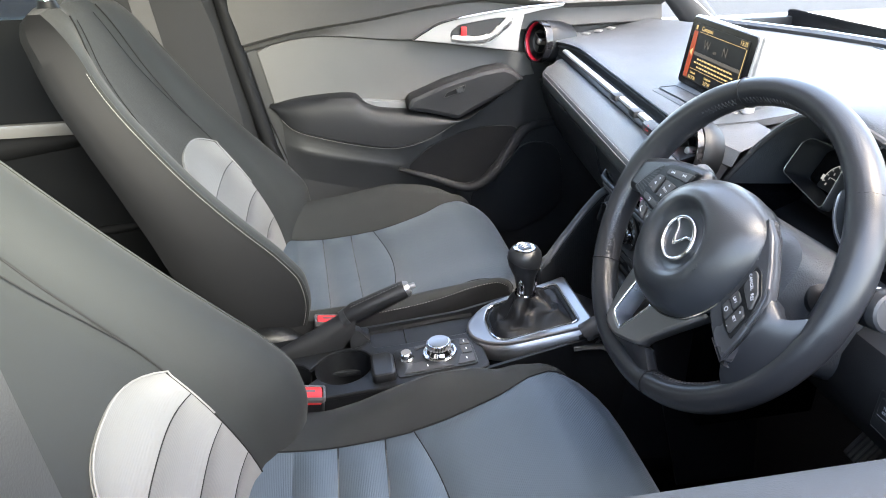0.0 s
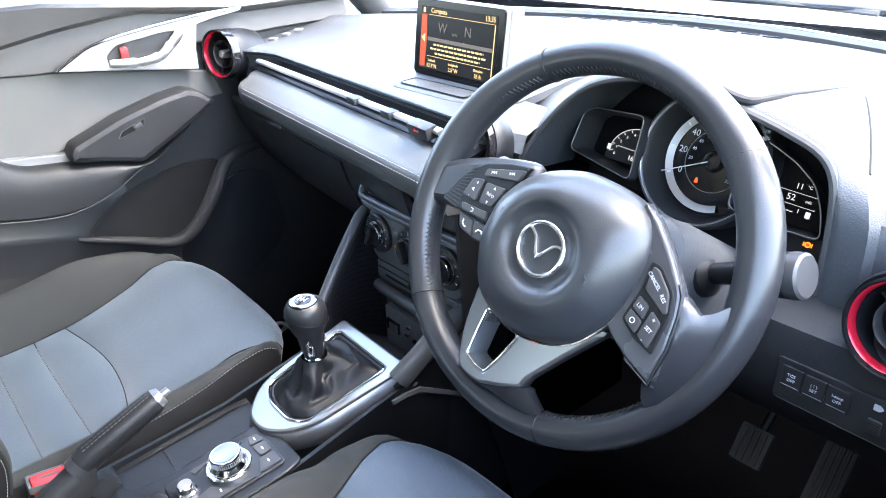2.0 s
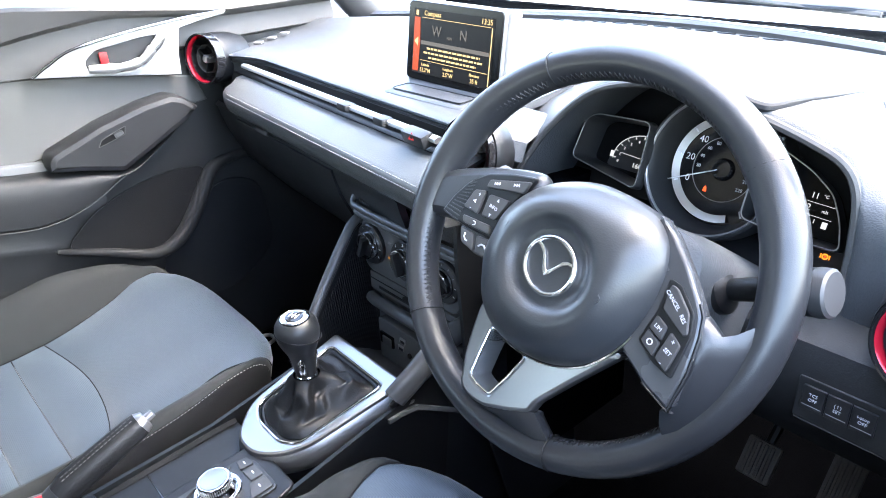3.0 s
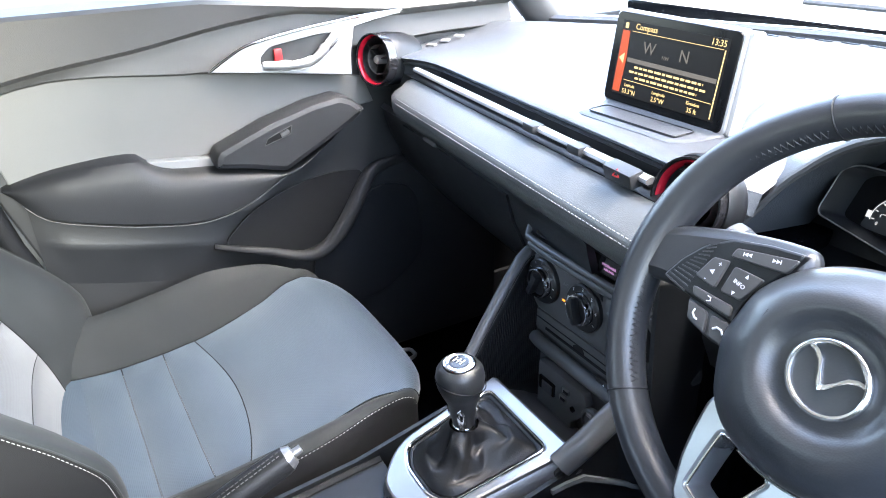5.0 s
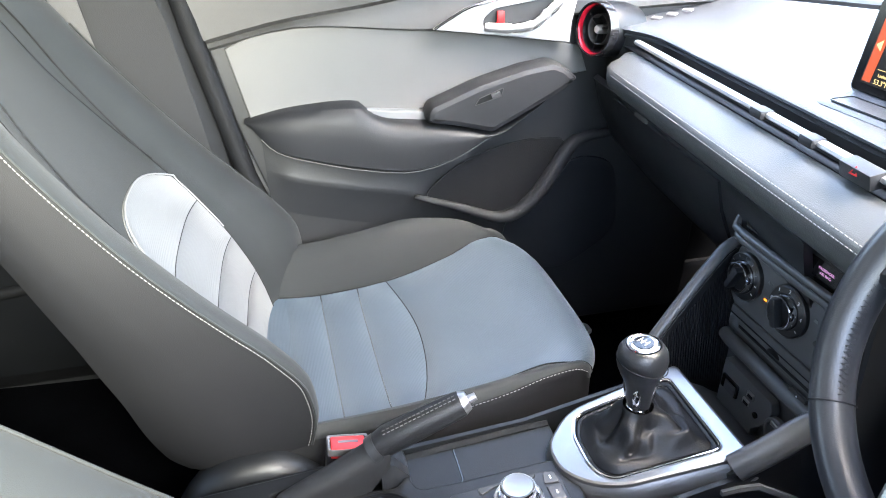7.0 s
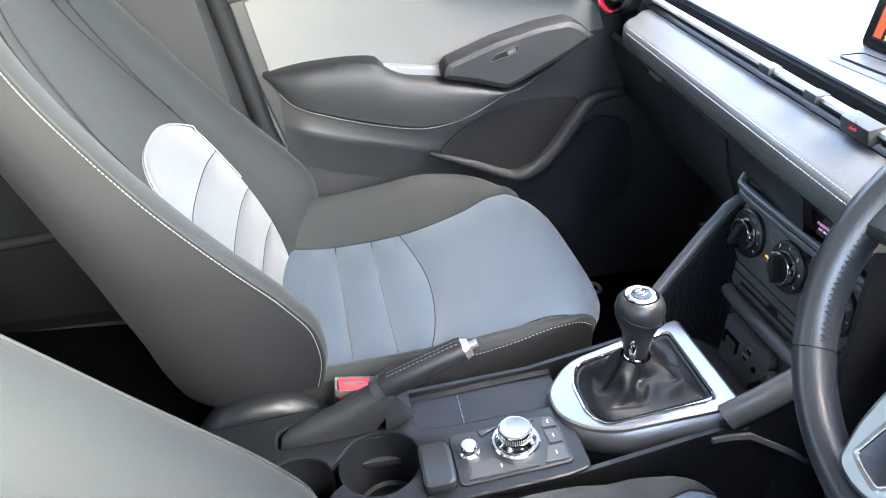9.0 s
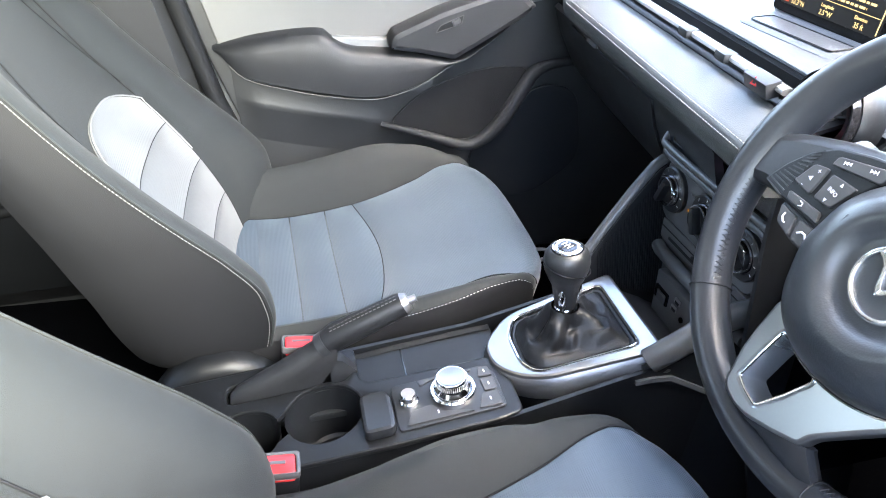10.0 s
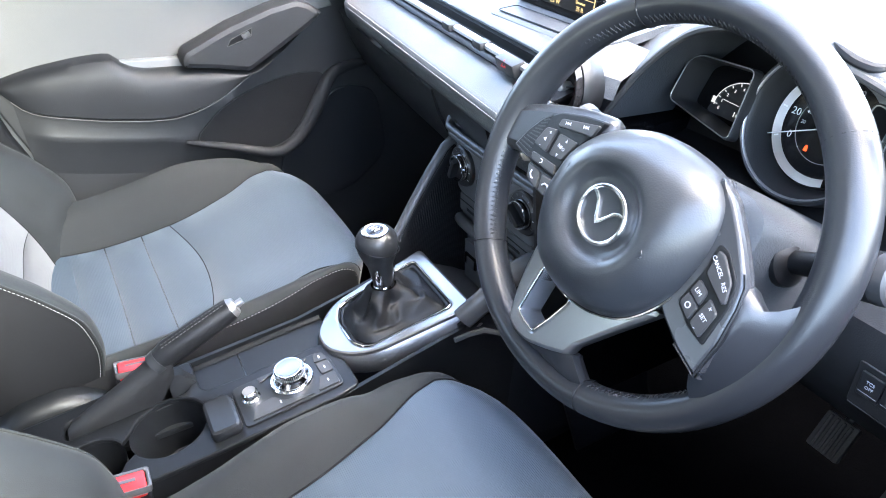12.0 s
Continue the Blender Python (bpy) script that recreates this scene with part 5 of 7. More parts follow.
def key(pod, pts, z=-0.0190, words="", size=0.0046, turn=TURN, at=None, shrink=0.92, name="button"):
    mx, my = sum(p[0] for p in pts) / len(pts), sum(p[1] for p in pts) / len(pts)
    q = [(mx + (x - mx) * shrink, my + (y - my) * shrink) for x, y in pts]
    b = part(name, plate([rounded(q, 0.0025)], 0.004, on_wheel(0, 0, z), 0.0009), BUTTON, pod)
    if words:
        ax_, ay_ = at or (mx, my)
        part("marking", lettering(words, size, on_wheel(ax_, ay_, z + 0.0003) @ Matrix.Rotation(turn, 4, "Z")), MARKING, b)
    return b


def arrow_mark(b, x, y, turn, s=0.0015, z=-0.0187):
    part("marking", plate([[(-s, -s), (s, 0), (-s, s)]], 0.0003, on_wheel(x, y, z) @ Matrix.Rotation(radians(turn), 4, "Z"), 0.00005), MARKING, b)


b = key(lp, [(-0.1109, 0.0485), (-0.0593, 0.0585), (-0.0641, 0.0455), (-0.1126, 0.0400)])
for x, y, t in ((-0.0995, 0.0467, 190), (-0.0965, 0.0473, 190), (-0.0775, 0.0507, 10), (-0.0745, 0.0512, 10)):
    arrow_mark(b, x, y, t)
for x, y in ((-0.1012, 0.0463), (-0.0727, 0.0516)):
    part("marking", box((0.0006, 0.0030, 0.0003), on_wheel(x, y, -0.0187) @ Matrix.Rotation(radians(10), 4, "Z"), 0), MARKING, b)
b = key(lp, [(-0.1237, 0.0360), (-0.1085, 0.0385), (-0.1105, 0.0130), (-0.1322, 0.0159)], words="+", size=0.006, at=(-0.1150, 0.0320))
part("marking", lettering("-", 0.006, on_wheel(-0.1215, 0.0180, -0.0187)), MARKING, b)
arrow_mark(b, -0.1192, 0.0250, 180, 0.0020)
b = key(lp, [(-0.1045, 0.0365), (-0.0766, 0.0363), (-0.0872, 0.0136), (-0.1070, 0.0132)], words="INFO", size=0.0046)
arrow_mark(b, -0.0905, 0.0325, 84)
arrow_mark(b, -0.0955, 0.0170, -96)
b = key(lp, [(-0.1303, 0.0095), (-0.0900, 0.0085), (-0.0875, -0.0005), (-0.1270, 0.0021)])
part("marking", tube([WM @ Vector((x, y, -0.0187)) for x, y in ((-0.1125, 0.0070), (-0.1095, 0.0066), (-0.1090, 0.0042), (-0.1120, 0.0030))], 0.0005, 5), MARKING, b)
b = key(call_pod, [(-0.1286, -0.0012), (-0.1071, -0.0040), (-0.1021, -0.0210), (-0.1224, -0.0156)], -0.0200)
part("marking", tube([WM @ Vector((x, y, -0.0197)) for x, y in ((-0.1180, -0.0065), (-0.1185, -0.0100), (-0.1155, -0.0130), (-0.1130, -0.0130))], 0.0008, 6), MARKING, b)
b = key(call_pod, [(-0.1050, -0.0040), (-0.0852, -0.0036), (-0.0800, -0.0228), (-0.1005, -0.0208)], -0.0200)
part("marking", tube([WM @ Vector((x, y, -0.0197)) for x, y in ((-0.0975, -0.0135), (-0.0945, -0.0110), (-0.0905, -0.0112), (-0.0880, -0.0140))], 0.0009, 6), MARKING, b)
Z2 = -0.0268
cr = key(rp_, [(0.0902, 0.0188), (0.0963, 0.0176), (0.1119, 0.0025), (0.1161, -0.0129), (0.1136, -0.0153), (0.0901, -0.0011)], Z2, shrink=0.96)
part("marking", lettering("CANCEL", 0.0046, on_wheel(0.0965, 0.0075, Z2 + 0.0003) @ Matrix.Rotation(radians(-38), 4, "Z")), MARKING, cr)
part("marking", lettering("RES", 0.0046, on_wheel(0.1085, -0.0030, Z2 + 0.0003) @ Matrix.Rotation(radians(-45), 4, "Z")), MARKING, cr)
b = key(rp_, [(0.0879, -0.0062), (0.0999, -0.0124), (0.0988, -0.0255), (0.0850, -0.0185)], Z2, "LIM", 0.0046, radians(-24))
b = key(rp_, [(0.0850, -0.0185), (0.0988, -0.0255), (0.0967, -0.0389), (0.0817, -0.0298)], Z2)
part("marking", lathe([(0.0018, 0), (0.0018, 0.0003), (0.0026, 0.0003), (0.0026, 0)], on_wheel(0.0905, -0.0280, Z2 + 0.0002), 20), MARKING, b)
b = key(rp_, [(0.1030, -0.0140), (0.1142, -0.0216), (0.1106, -0.0451), (0.0976, -0.0385)], Z2, "SET", 0.0046, radians(-24), shrink=0.95)
part("marking", lettering("+", 0.0060, on_wheel(0.1080, -0.0215, Z2 + 0.0003)), MARKING, b)
part("marking", lettering("-", 0.006, on_wheel(0.1040, -0.0390, Z2 + 0.0003)), MARKING, b)


# ---- front seats ----
def region(grid, u0, u1, v0, v1):
    """The skin over one range of a grid of points."""
    return [row[v0:v1 + 1] for row in grid[u0:u1 + 1]]


def padded(grid, u0, u1, v0, v1, puff=0.0, thick=0.006):
    """A cloth panel of its own: the grid's range, puffed up between its seams and given thickness."""
    rows = region(grid, u0, u1, v0, v1)
    nu, nv = len(rows), len(rows[0])
    out = []
    for i in range(nu):
        row = []
        for j in range(nv):
            p = rows[i][j]
            a, b = rows[min(i + 1, nu - 1)][j] - rows[max(i - 1, 0)][j], rows[i][min(j + 1, nv - 1)] - rows[i][max(j - 1, 0)]
            n = a.cross(b)
            n.normalize()
            e = min(1, min(i, nu - 1 - i) / 3.0) if nu > 4 else 1
            f = min(1, min(j, nv - 1 - j) / 3.0)
            k = math.sin(e * math.pi / 2) ** 0.7 * math.sin(f * math.pi / 2) ** 0.7
            row.append(p + n * puff * k)
        out.append(row)
    return out


def inner_crest_passenger(x):
    return lerp([(-0.54, 0.625), (-0.35, 0.632), (-0.257, 0.638), (-0.157, 0.648), (-0.03, 0.656)], x)


def inner_crest_driver(x):
    return lerp([(-0.54, 0.585), (-0.42, 0.600), (-0.35, 0.622), (-0.29, 0.645), (-0.23, 0.660), (-0.168, 0.658), (-0.104, 0.644), (-0.03, 0.640)], x)


def cushion_grid(yc, sgn):
    """Points of the cushion's skin: rows from back to front, columns from the tunnel side to the door side."""
    inner_crest = inner_crest_passenger if sgn > 0 else inner_crest_driver

    def top(x):
        return lerp([(-0.54, 0.606), (-0.46, 0.588), (-0.39, 0.582), (-0.32, 0.585), (-0.25, 0.594), (-0.15, 0.614), (-0.07, 0.632), (-0.03, 0.632)], x)

    def bol(x):
        return lerp([(-0.54, 0.05), (-0.40, 0.070), (-0.25, 0.078), (-0.15, 0.056), (-0.08, 0.028), (-0.03, 0.012)], x)

    def cw(x):
        return lerp([(-0.5, 0.150), (-0.28, 0.158), (-0.15, 0.178), (-0.06, 0.198), (-0.02, 0.204)], x)

    marks = [(-0.54, 3), (-0.448, 6), (-0.388, 6), (-0.322, 6), (-0.275, 16), (-0.030, 0)]
    us = []
    for (a, n), (b, _) in zip(marks, marks[1:]):
        us += [(a + (b - a) * i / n) for i in range(n)]
    us.append(-0.030)
    vs = [-1 + i / 8 for i in range(17)]
    side = [(0.12, 0.30), (0.28, 0.68), (0.45, 0.93), (0.62, 1.0), (0.78, 0.86), (0.90, 0.55), (0.97, 0.15), (1.0, -0.35), (1.0, -0.9), (0.99, -1.5), (0.97, -2.2)]
    grid = []
    for x0 in us + [("wrap", k) for k in range(1, 7)]:
        wrap = 0
        if isinstance(x0, tuple):
            wrap, x0 = x0[1], -0.030
        row = []
        cols = [("s", -1, q) for q in side[::-1]] + [("c", v, None) for v in vs] + [("s", 1, q) for q in side]
        for kind, v, q in cols:
            wave = 0.032 * max(0.0, 1 - abs(x0 + 0.275) / (0.12 if x0 > -0.275 else 0.046)) * (1 - min(1, abs(v)) ** 2 if kind == "c" else 0)
            x = x0 + wave - (0.006 * v if kind == "c" and x0 < -0.275 else 0)
            z0, b, c = top(x0), bol(x0), cw(x0)
            if sgn > 0 and v < 0:
                c = lerp([(-0.54, 0.196), (-0.38, 0.195), (-0.20, 0.190), (-0.06, 0.196), (-0.02, 0.202)], x0)
            w = lerp([(-0.54, 0.235), (-0.2, 0.238), (-0.03, 0.222)], x0)
            if kind == "c":
                s = v * c
                z = z0 + 0.014 * abs(v) ** 3
            else:
                t, h = q
                s = v * (c + (w - c) * t)
                base = z0 + 0.014
                crest = b * 1.15 if v > 0 else max(0.006, inner_crest(x0) - base)
                z = base + (crest * h if h > 0 else 0.045 * h)
            if wrap:
                a = radians(wrap * 18)
                r = 0.032
                down = max(0, wrap - 5)
                drop = r * (1 - math.cos(a)) + (0.06 if wrap == 6 else 0)
                x = x + r * math.sin(min(a, radians(90)))
                if wrap == 6:
                    x -= 0.015
                if kind == "c" or q[1] > 0:
                    z = z - drop
                elif wrap:
                    z = z - drop * 0.3
                s *= 1 - 0.012 * wrap
            x -= 0.050 * min(1.0, abs(s) / w) ** 3.5 * max(0.0, min(1.0, (x0 + 0.26) / 0.23)) ** 1.5
            row.append(Vector((x, yc + sgn * s, z)))
        grid.append(row)
    return grid, len(side)


BACK_Z = [(0.572, -0.462, -0.486, -0.585, 0.215), (0.585, -0.442, -0.486, -0.600, 0.226), (0.62, -0.426, -0.492, -0.615, 0.236), (0.66, -0.419, -0.503, -0.628, 0.240), (0.70, -0.424, -0.518, -0.638, 0.242), (0.75, -0.455, -0.542, -0.655, 0.243),
          (0.80, -0.500, -0.572, -0.672, 0.243), (0.84, -0.536, -0.598, -0.688, 0.242), (0.89, -0.578, -0.634, -0.708, 0.240), (0.93, -0.609, -0.662, -0.726, 0.236), (0.98, -0.645, -0.692, -0.748, 0.230), (1.02, -0.672, -0.714, -0.766, 0.224),
          (1.06, -0.696, -0.732, -0.782, 0.214), (1.10, -0.716, -0.746, -0.796, 0.200), (1.13, -0.738, -0.758, -0.806, 0.184), (1.148, -0.758, -0.768, -0.806, 0.165), (1.156, -0.776, -0.780, -0.800, 0.14)]


def table_at(z, k):
    return lerp([(r[0], r[k]) for r in BACK_Z], z)


def back_grid(yc, sgn):
    crown_z = 0.876 if sgn > 0 else 0.815
    marks = [(0.572, 2)] + [(0.60 + (crown_z - 0.60) * k, 7) for k in (0.0, 0.257, 0.5, 0.757)] + [(crown_z, 24), (1.156, 0)]
    zs = []
    for (a, n), (b, _) in zip(marks, marks[1:]):
        zs += [a + (b - a) * i / n for i in range(n)]
    zs.append(1.156)
    vs = [-1 + i / 8 for i in range(17)]
    side = [(0.10, 0.10), (0.25, 0.40), (0.42, 0.74), (0.60, 0.96), (0.76, 1.05), (0.88, 1.06), (0.96, 1.03), (1.0, 0.97)]
    flank = [0.2, 0.45, 0.7, 0.9, 1.0]
    grid = []
    for z0 in zs:
        c = lerp([(0.57, 0.130), (0.66, 0.138), (0.80, 0.140), (0.95, 0.132), (1.05, 0.12), (1.156, 0.07)], z0) * (1.0 if sgn > 0 else 0.90)
        row = []
        cols = [("f", -1, q) for q in flank[::-1]] + [("s", -1, q) for q in side[::-1]] + [("c", v, 0) for v in vs] + [("s", 1, q) for q in side] + [("f", 1, q) for q in flank]
        for kind, v, q in cols:
            arch = 0.0
            if kind == "c":
                near = max(0.0, 1 - abs(z0 - crown_z) / 0.07)
                arch = 0.034 * near * (1 - abs(v) ** 2.6) - 0.024 * near
            z = z0 + arch
            xf, xc, xr, w = (table_at(z, k) for k in (1, 2, 3, 4))
            if kind == "c":
                s, x = v * c, xc + 0.010 * abs(v) ** 3
            elif kind == "s":
                t, h = q
                s, x = v * (c + (w - c) * t), (xc + 0.010) + (xf - xc - 0.010) * h
            else:
                x = xf + (xr - xf) * (0.03 + 0.97 * q)
                s = v * (w - 0.030 * max(0, q - 0.6) ** 2 * 5 + 0.004 * math.sin(q * math.pi))
            row.append(Vector((x, yc + sgn * s, z)))
        grid.append(row)
    return grid, len(side), len(flank)


def front_seat(yc, sgn, label):
    """sgn: +1 where the door is on the +y side."""
    st = thing("front_seat", label, "car seat", group="front seats", at=(-0.35, yc, 0.36))
    g, ns = cushion_grid(yc, sgn)
    V0, V1, last = ns, ns + 16, len(g[0]) - 1
    flip = 1 if sgn > 0 else -1
    puff = 0.004 * flip
    U = [0, 3, 9, 15, 21, 37, 43]
    cu = part("cushion_bolster", sheet(region(g, 0, 43, 5, V0), 0.0015), CLOTH, st, "charcoal cloth side bolster")
    cu2 = part("cushion_bolster", sheet(region(g, 0, 43, V1, last - 5), 0.0015), CLOTH, st, "charcoal cloth side bolster")
    # cushion sides in the darker cloth copy, shade put into the colour
    part("cushion_side", sheet(region(g, 0, 43, 0, 5), 0.0015), CLOTH_SHADED, st, "charcoal cushion side, darkened for the shade there")
    part("cushion_side", sheet(region(g, 0, 43, last - 5, last), 0.0015), CLOTH_SHADED, st, "charcoal cushion side, darkened for the shade there")
    part("cushion_rear", sheet(padded(g, 0, 3, V0, V1), 0.0015), CLOTH_RIB, st)
    for a, b in ((3, 9), (9, 15), (15, 21)):
        part("cushion_pleat", sheet(padded(g, a, b, V0, V1, puff * 2.2), 0.0015), CLOTH_RIB, st, "blue-grey ribbed pleat")
    part("cushion_front", sheet(padded(g, 21, 43, V0, V1, puff * 2.4), 0.0015), CLOTH_RIB, st, "blue-grey ribbed front panel")
    if sgn > 0:
        part("stitching", stitches([p + Vector((0, -sgn * 0.004, 0.001)) for p in [g[i][5] for i in range(14, 41)]], 0.0030, 0.0025, 0.0004), THREAD, cu, "pale stitching")
    part("stitching", stitches([p + Vector((0, sgn * 0.004, 0.001)) for p in [g[i][last - 4] for i in range(14, 41)]], 0.0030, 0.0025, 0.0004), THREAD, cu2, "pale stitching")
    for u in (9, 15):
        part("seam_thread", stitches([p + Vector((0, 0, 0.0012)) for p in g[u][V0 + 1:V1]], 0.003, 0.002, 0.0004), THREAD, st)
    for col in (V0, V1):
        part("panel_seam", tube([g[i][col] + Vector((0, 0, 0.001)) for i in range(2, 43)], 0.0014, 6), CLOTH_SHADED, st)
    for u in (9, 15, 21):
        part("panel_seam", tube([p + Vector((0, 0, 0.0002)) for p in g[u][V0:V1 + 1]], 0.0010, 6), CLOTH_SHADED, st)
    # plinth under the cushion
    part("seat_base", loft([[(x, yc + y, z) for y, z in ((-0.215, 0.36), (-0.228, 0.50), (-0.225, 0.565), (0.225, 0.565), (0.228, 0.50), (0.215, 0.36))] for x in (-0.54, -0.30, -0.06)], True), PLASTIC, st, "black plastic seat base")
    # backrest
    g, ns, nf = back_grid(yc, sgn)
    if sgn < 0:  # the driver's backrest is set lower and leans further back
        g = [[p + Vector((-0.10 * (p.z - 0.60), 0, -0.020)) for p in r] for r in g]
    V0, V1, last = nf + ns, nf + ns + 16, len(g[0]) - 1
    n = len(g) - 1
    b1 = part("back_bolster", sheet(region(g, 0, n, nf, V0), 0.0015), CLOTH, st, "charcoal cloth back bolster")
    b2 = part("back_bolster", sheet(region(g, 0, n, V1, last - nf), 0.0015), CLOTH, st, "charcoal cloth back bolster")
    # backrest flanks toned down the same way, for shade
    fl = part("back_side", sheet(region(g, 0, n, 0, nf), 0.0015), CLOTH_SHADED, st, "charcoal backrest side, darkened for the shade there")
    fr = part("back_side", sheet(region(g, 0, n, last - nf, last), 0.0015), CLOTH_SHADED, st, "charcoal backrest side, darkened for the shade there")
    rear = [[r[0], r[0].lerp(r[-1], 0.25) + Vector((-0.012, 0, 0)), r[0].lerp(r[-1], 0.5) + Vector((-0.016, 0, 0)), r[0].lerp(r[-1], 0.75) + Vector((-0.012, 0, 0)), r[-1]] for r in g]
    part("back_rear", sheet(rear, 0.0015), CLOTH_SHADED, st)
    crown = g[-1]
    bm = bmesh.new()
    ring = [bm.verts.new(p) for p in crown] + [bm.verts.new(p) for p in rear[-1][-2:0:-1]]
    tip = bm.verts.new(sum((v.co for v in ring), Vector()) / len(ring) + Vector((0, 0, 0.006)))
    for i in range(len(ring)):
        bm.faces.new((ring[i], ring[(i + 1) % len(ring)], tip))
    part("back_top", bm, CLOTH, st)
    part("back_panel", sheet(padded(g, 30, n, V0, V1, -0.004 * flip * -1), 0.0015), CLOTH, st, "plain charcoal upper back panel")
    for a, b in ((2, 9), (9, 16), (16, 23), (23, 30)):
        part("back_pleat", sheet(padded(g, a, b, V0, V1, 0.008 * flip), 0.0015), CLOTH_LIGHT, st, "pale grey ribbed pleat")
    for sd in (1, -1):
        line = []
        for i in range(32, n - 1):
            c = (V0 + V1) / 2 + sd * (4.6 + 3.2 * ((n - i) / (n - 32)) ** 1.3)
            lo = int(c)
            line.append(g[i][lo].lerp(g[i][lo + 1], c - lo) + Vector((0.0045, 0, 0.001)))
        part("panel_seam", tube(line, 0.0010, 6), CLOTH_SHADED, st)
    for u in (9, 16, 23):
        part("panel_seam", tube([p + Vector((0.0005, 0, 0)) for p in g[u][V0:V1 + 1]], 0.0013, 6), CLOTH_SHADED, st)
    arc = [p + Vector((0.004, 0, 0.002)) for p in g[30][V0:V1 + 1]] 
    edge = [g[i][V0] + Vector((0.003, 0, 0)) for i in range(18, 30)] + arc + [g[i][V1] + Vector((0.003, 0, 0)) for i in range(29, 17, -1)]
    part("piping", tube(edge, 0.0012, 8), PIPING, st, "pale piping round the insert")
    for col, prt, sd in ((nf, fl, -1), (last - nf, fr, 1)):
        line = [g[i][col] + Vector((-0.003, sgn * sd * 0.0012, 0)) for i in range(3, n - 6)]
        part("stitching", stitches(line, 0.0030, 0.0022, 0.00042), THREAD, prt, "pale double stitching")
        line = [g[i][col] + Vector((0.003, sgn * sd * 0.0006, 0)) for i in range(3, n - 6)]
        part("side_seam", tube([p + Vector((-0.001, 0, 0)) for p in line], 0.0014, 6), CLOTH, prt)
    for col in (V0, V1):
        part("panel_seam", tube([g[i][col] + Vector((0.0015, 0, 0)) for i in range(2, n)], 0.0014, 6), CLOTH_SHADED, st)
    # hinge cover, posts
    ins = yc - sgn * 0.245
    rows = []
    for i in range(15):
        x = -0.605 + i * 0.0150
        zt = lerp([(-0.605, 0.545), (-0.585, 0.575), (-0.562, 0.596), (-0.519, 0.614), (-0.485, 0.615), (-0.456, 0.603), (-0.425, 0.578), (-0.395, 0.540)], x)
        rows.append([(x, ins + sgn * dy, zt - dz) for dy, dz in ((-0.022, 0.16), (-0.022, 0.030), (-0.020, 0.016), (-0.014, 0.006), (-0.004, 0.001), (0.010, 0.0), (0.026, 0.002), (0.034, 0.010), (0.036, 0.16))])
    part("hinge_cover", loft(rows, True), PLASTIC, st, "smooth domed black hinge cover")
    if sgn > 0:
        part("slide_bar", tube(curve_through([(-0.07, 0.50, 0.430), (0.060, 0.505, 0.428), (0.126, 0.520, 0.427), (0.134, 0.536, 0.427), (0.124, 0.552, 0.427), (0.060, 0.560, 0.428), (-0.07, 0.565, 0.430)], 4), 0.004, 8), STEEL, st, "bright bent slide bar")
    hx = 0.0 if sgn > 0 else -0.076
    for dy in (-0.07, 0.07):
        part("headrest_guide", lathe([(0.0, 0.012), (0.013, 0.012), (0.016, 0.004), (0.018, 0.0), (0.0, 0.0)], pose(-0.785 + hx, yc + dy, 1.157 + hx * 0.4), 20), PLASTIC, st)
        part("headrest_post", tube([(-0.785 + hx, yc + dy, 1.16), (-0.80 + hx, yc + dy, 1.22)], 0.0065, 12), CHROME, st, "chrome headrest post")
    hr = part("headrest", box((0.10, 0.25, 0.17), pose(-0.815 + hx, yc, 1.285 + hx * 0.4, 0, -12), 0.045, 5), CLOTH, st, "charcoal cloth headrest")
    return st


front_seat(0.37, 1, "charcoal cloth passenger seat with pale ribbed inserts and stitching")
ds = front_seat(-0.37, -1, "charcoal cloth driver's seat with pale ribbed inserts and stitching")


ds.location.z += 0.028


def buckle(at, lean, label, k=1.0):
    b = thing("belt_buckle", label, "belt buckle", group="seat belt buckles", at=(at[0], at[1], 0.5))
    m = pose(*at, 0, lean, 0) @ Matrix.Diagonal((k, k, 1, 1))
    part("buckle_body", box((0.050, 0.027, 0.085), m @ pose(0, 0, -0.044), 0.005, 3), PLASTIC, b)
    part("release_button", box((0.042, 0.023, 0.016), m @ pose(0, -0.003, -0.004), 0.003, 2), RED_PLASTIC, b, "red release button")
    part("buckle_frame", plate([rect(-0.0255, -0.0150, 0.0255, 0.0130, 0.004), rect(-0.0215, -0.0135, 0.0215, 0.0085, 0.003)], 0.010, m @ pose(0, 0, 0.003), 0.0015), BUCKLE_GREY, b, "pale grey frame round the button")
    part("marking", box((0.024, 0.0040, 0.0006), m @ pose(0, -0.002, 0.0044), 0), BUCKLE_GREY, b)
    part("stalk", box((0.030, 0.012, 0.20), m @ pose(-0.01, 0, -0.17), 0.003, 1), BELT, b)


buckle((-0.385, 0.092, 0.643), 8, "black belt buckle with a red button by the passenger seat")
buckle((-0.425, -0.105, 0.640), 8, "black belt buckle with a bright red button beside the driver's seat", 1.15)

# ---- centre console ----
con = thing("centre_console", "black moulded centre console with cup holders", "console", at=(-0.25, 0, 0.36))
TILT = math.atan(0.085)


def tray(x, y, z=0.0):
    """A pose on the console's top: local x to the car's right, local y forward."""
    m = facing((x, y, 0.634 + 0.085 * (x + 0.20)), (-0.085, 0, 1), (1, 0, 0))
    return m @ Matrix.Translation((0, 0, z))


def loc(x, y):
    return (-y, x / math.cos(TILT))


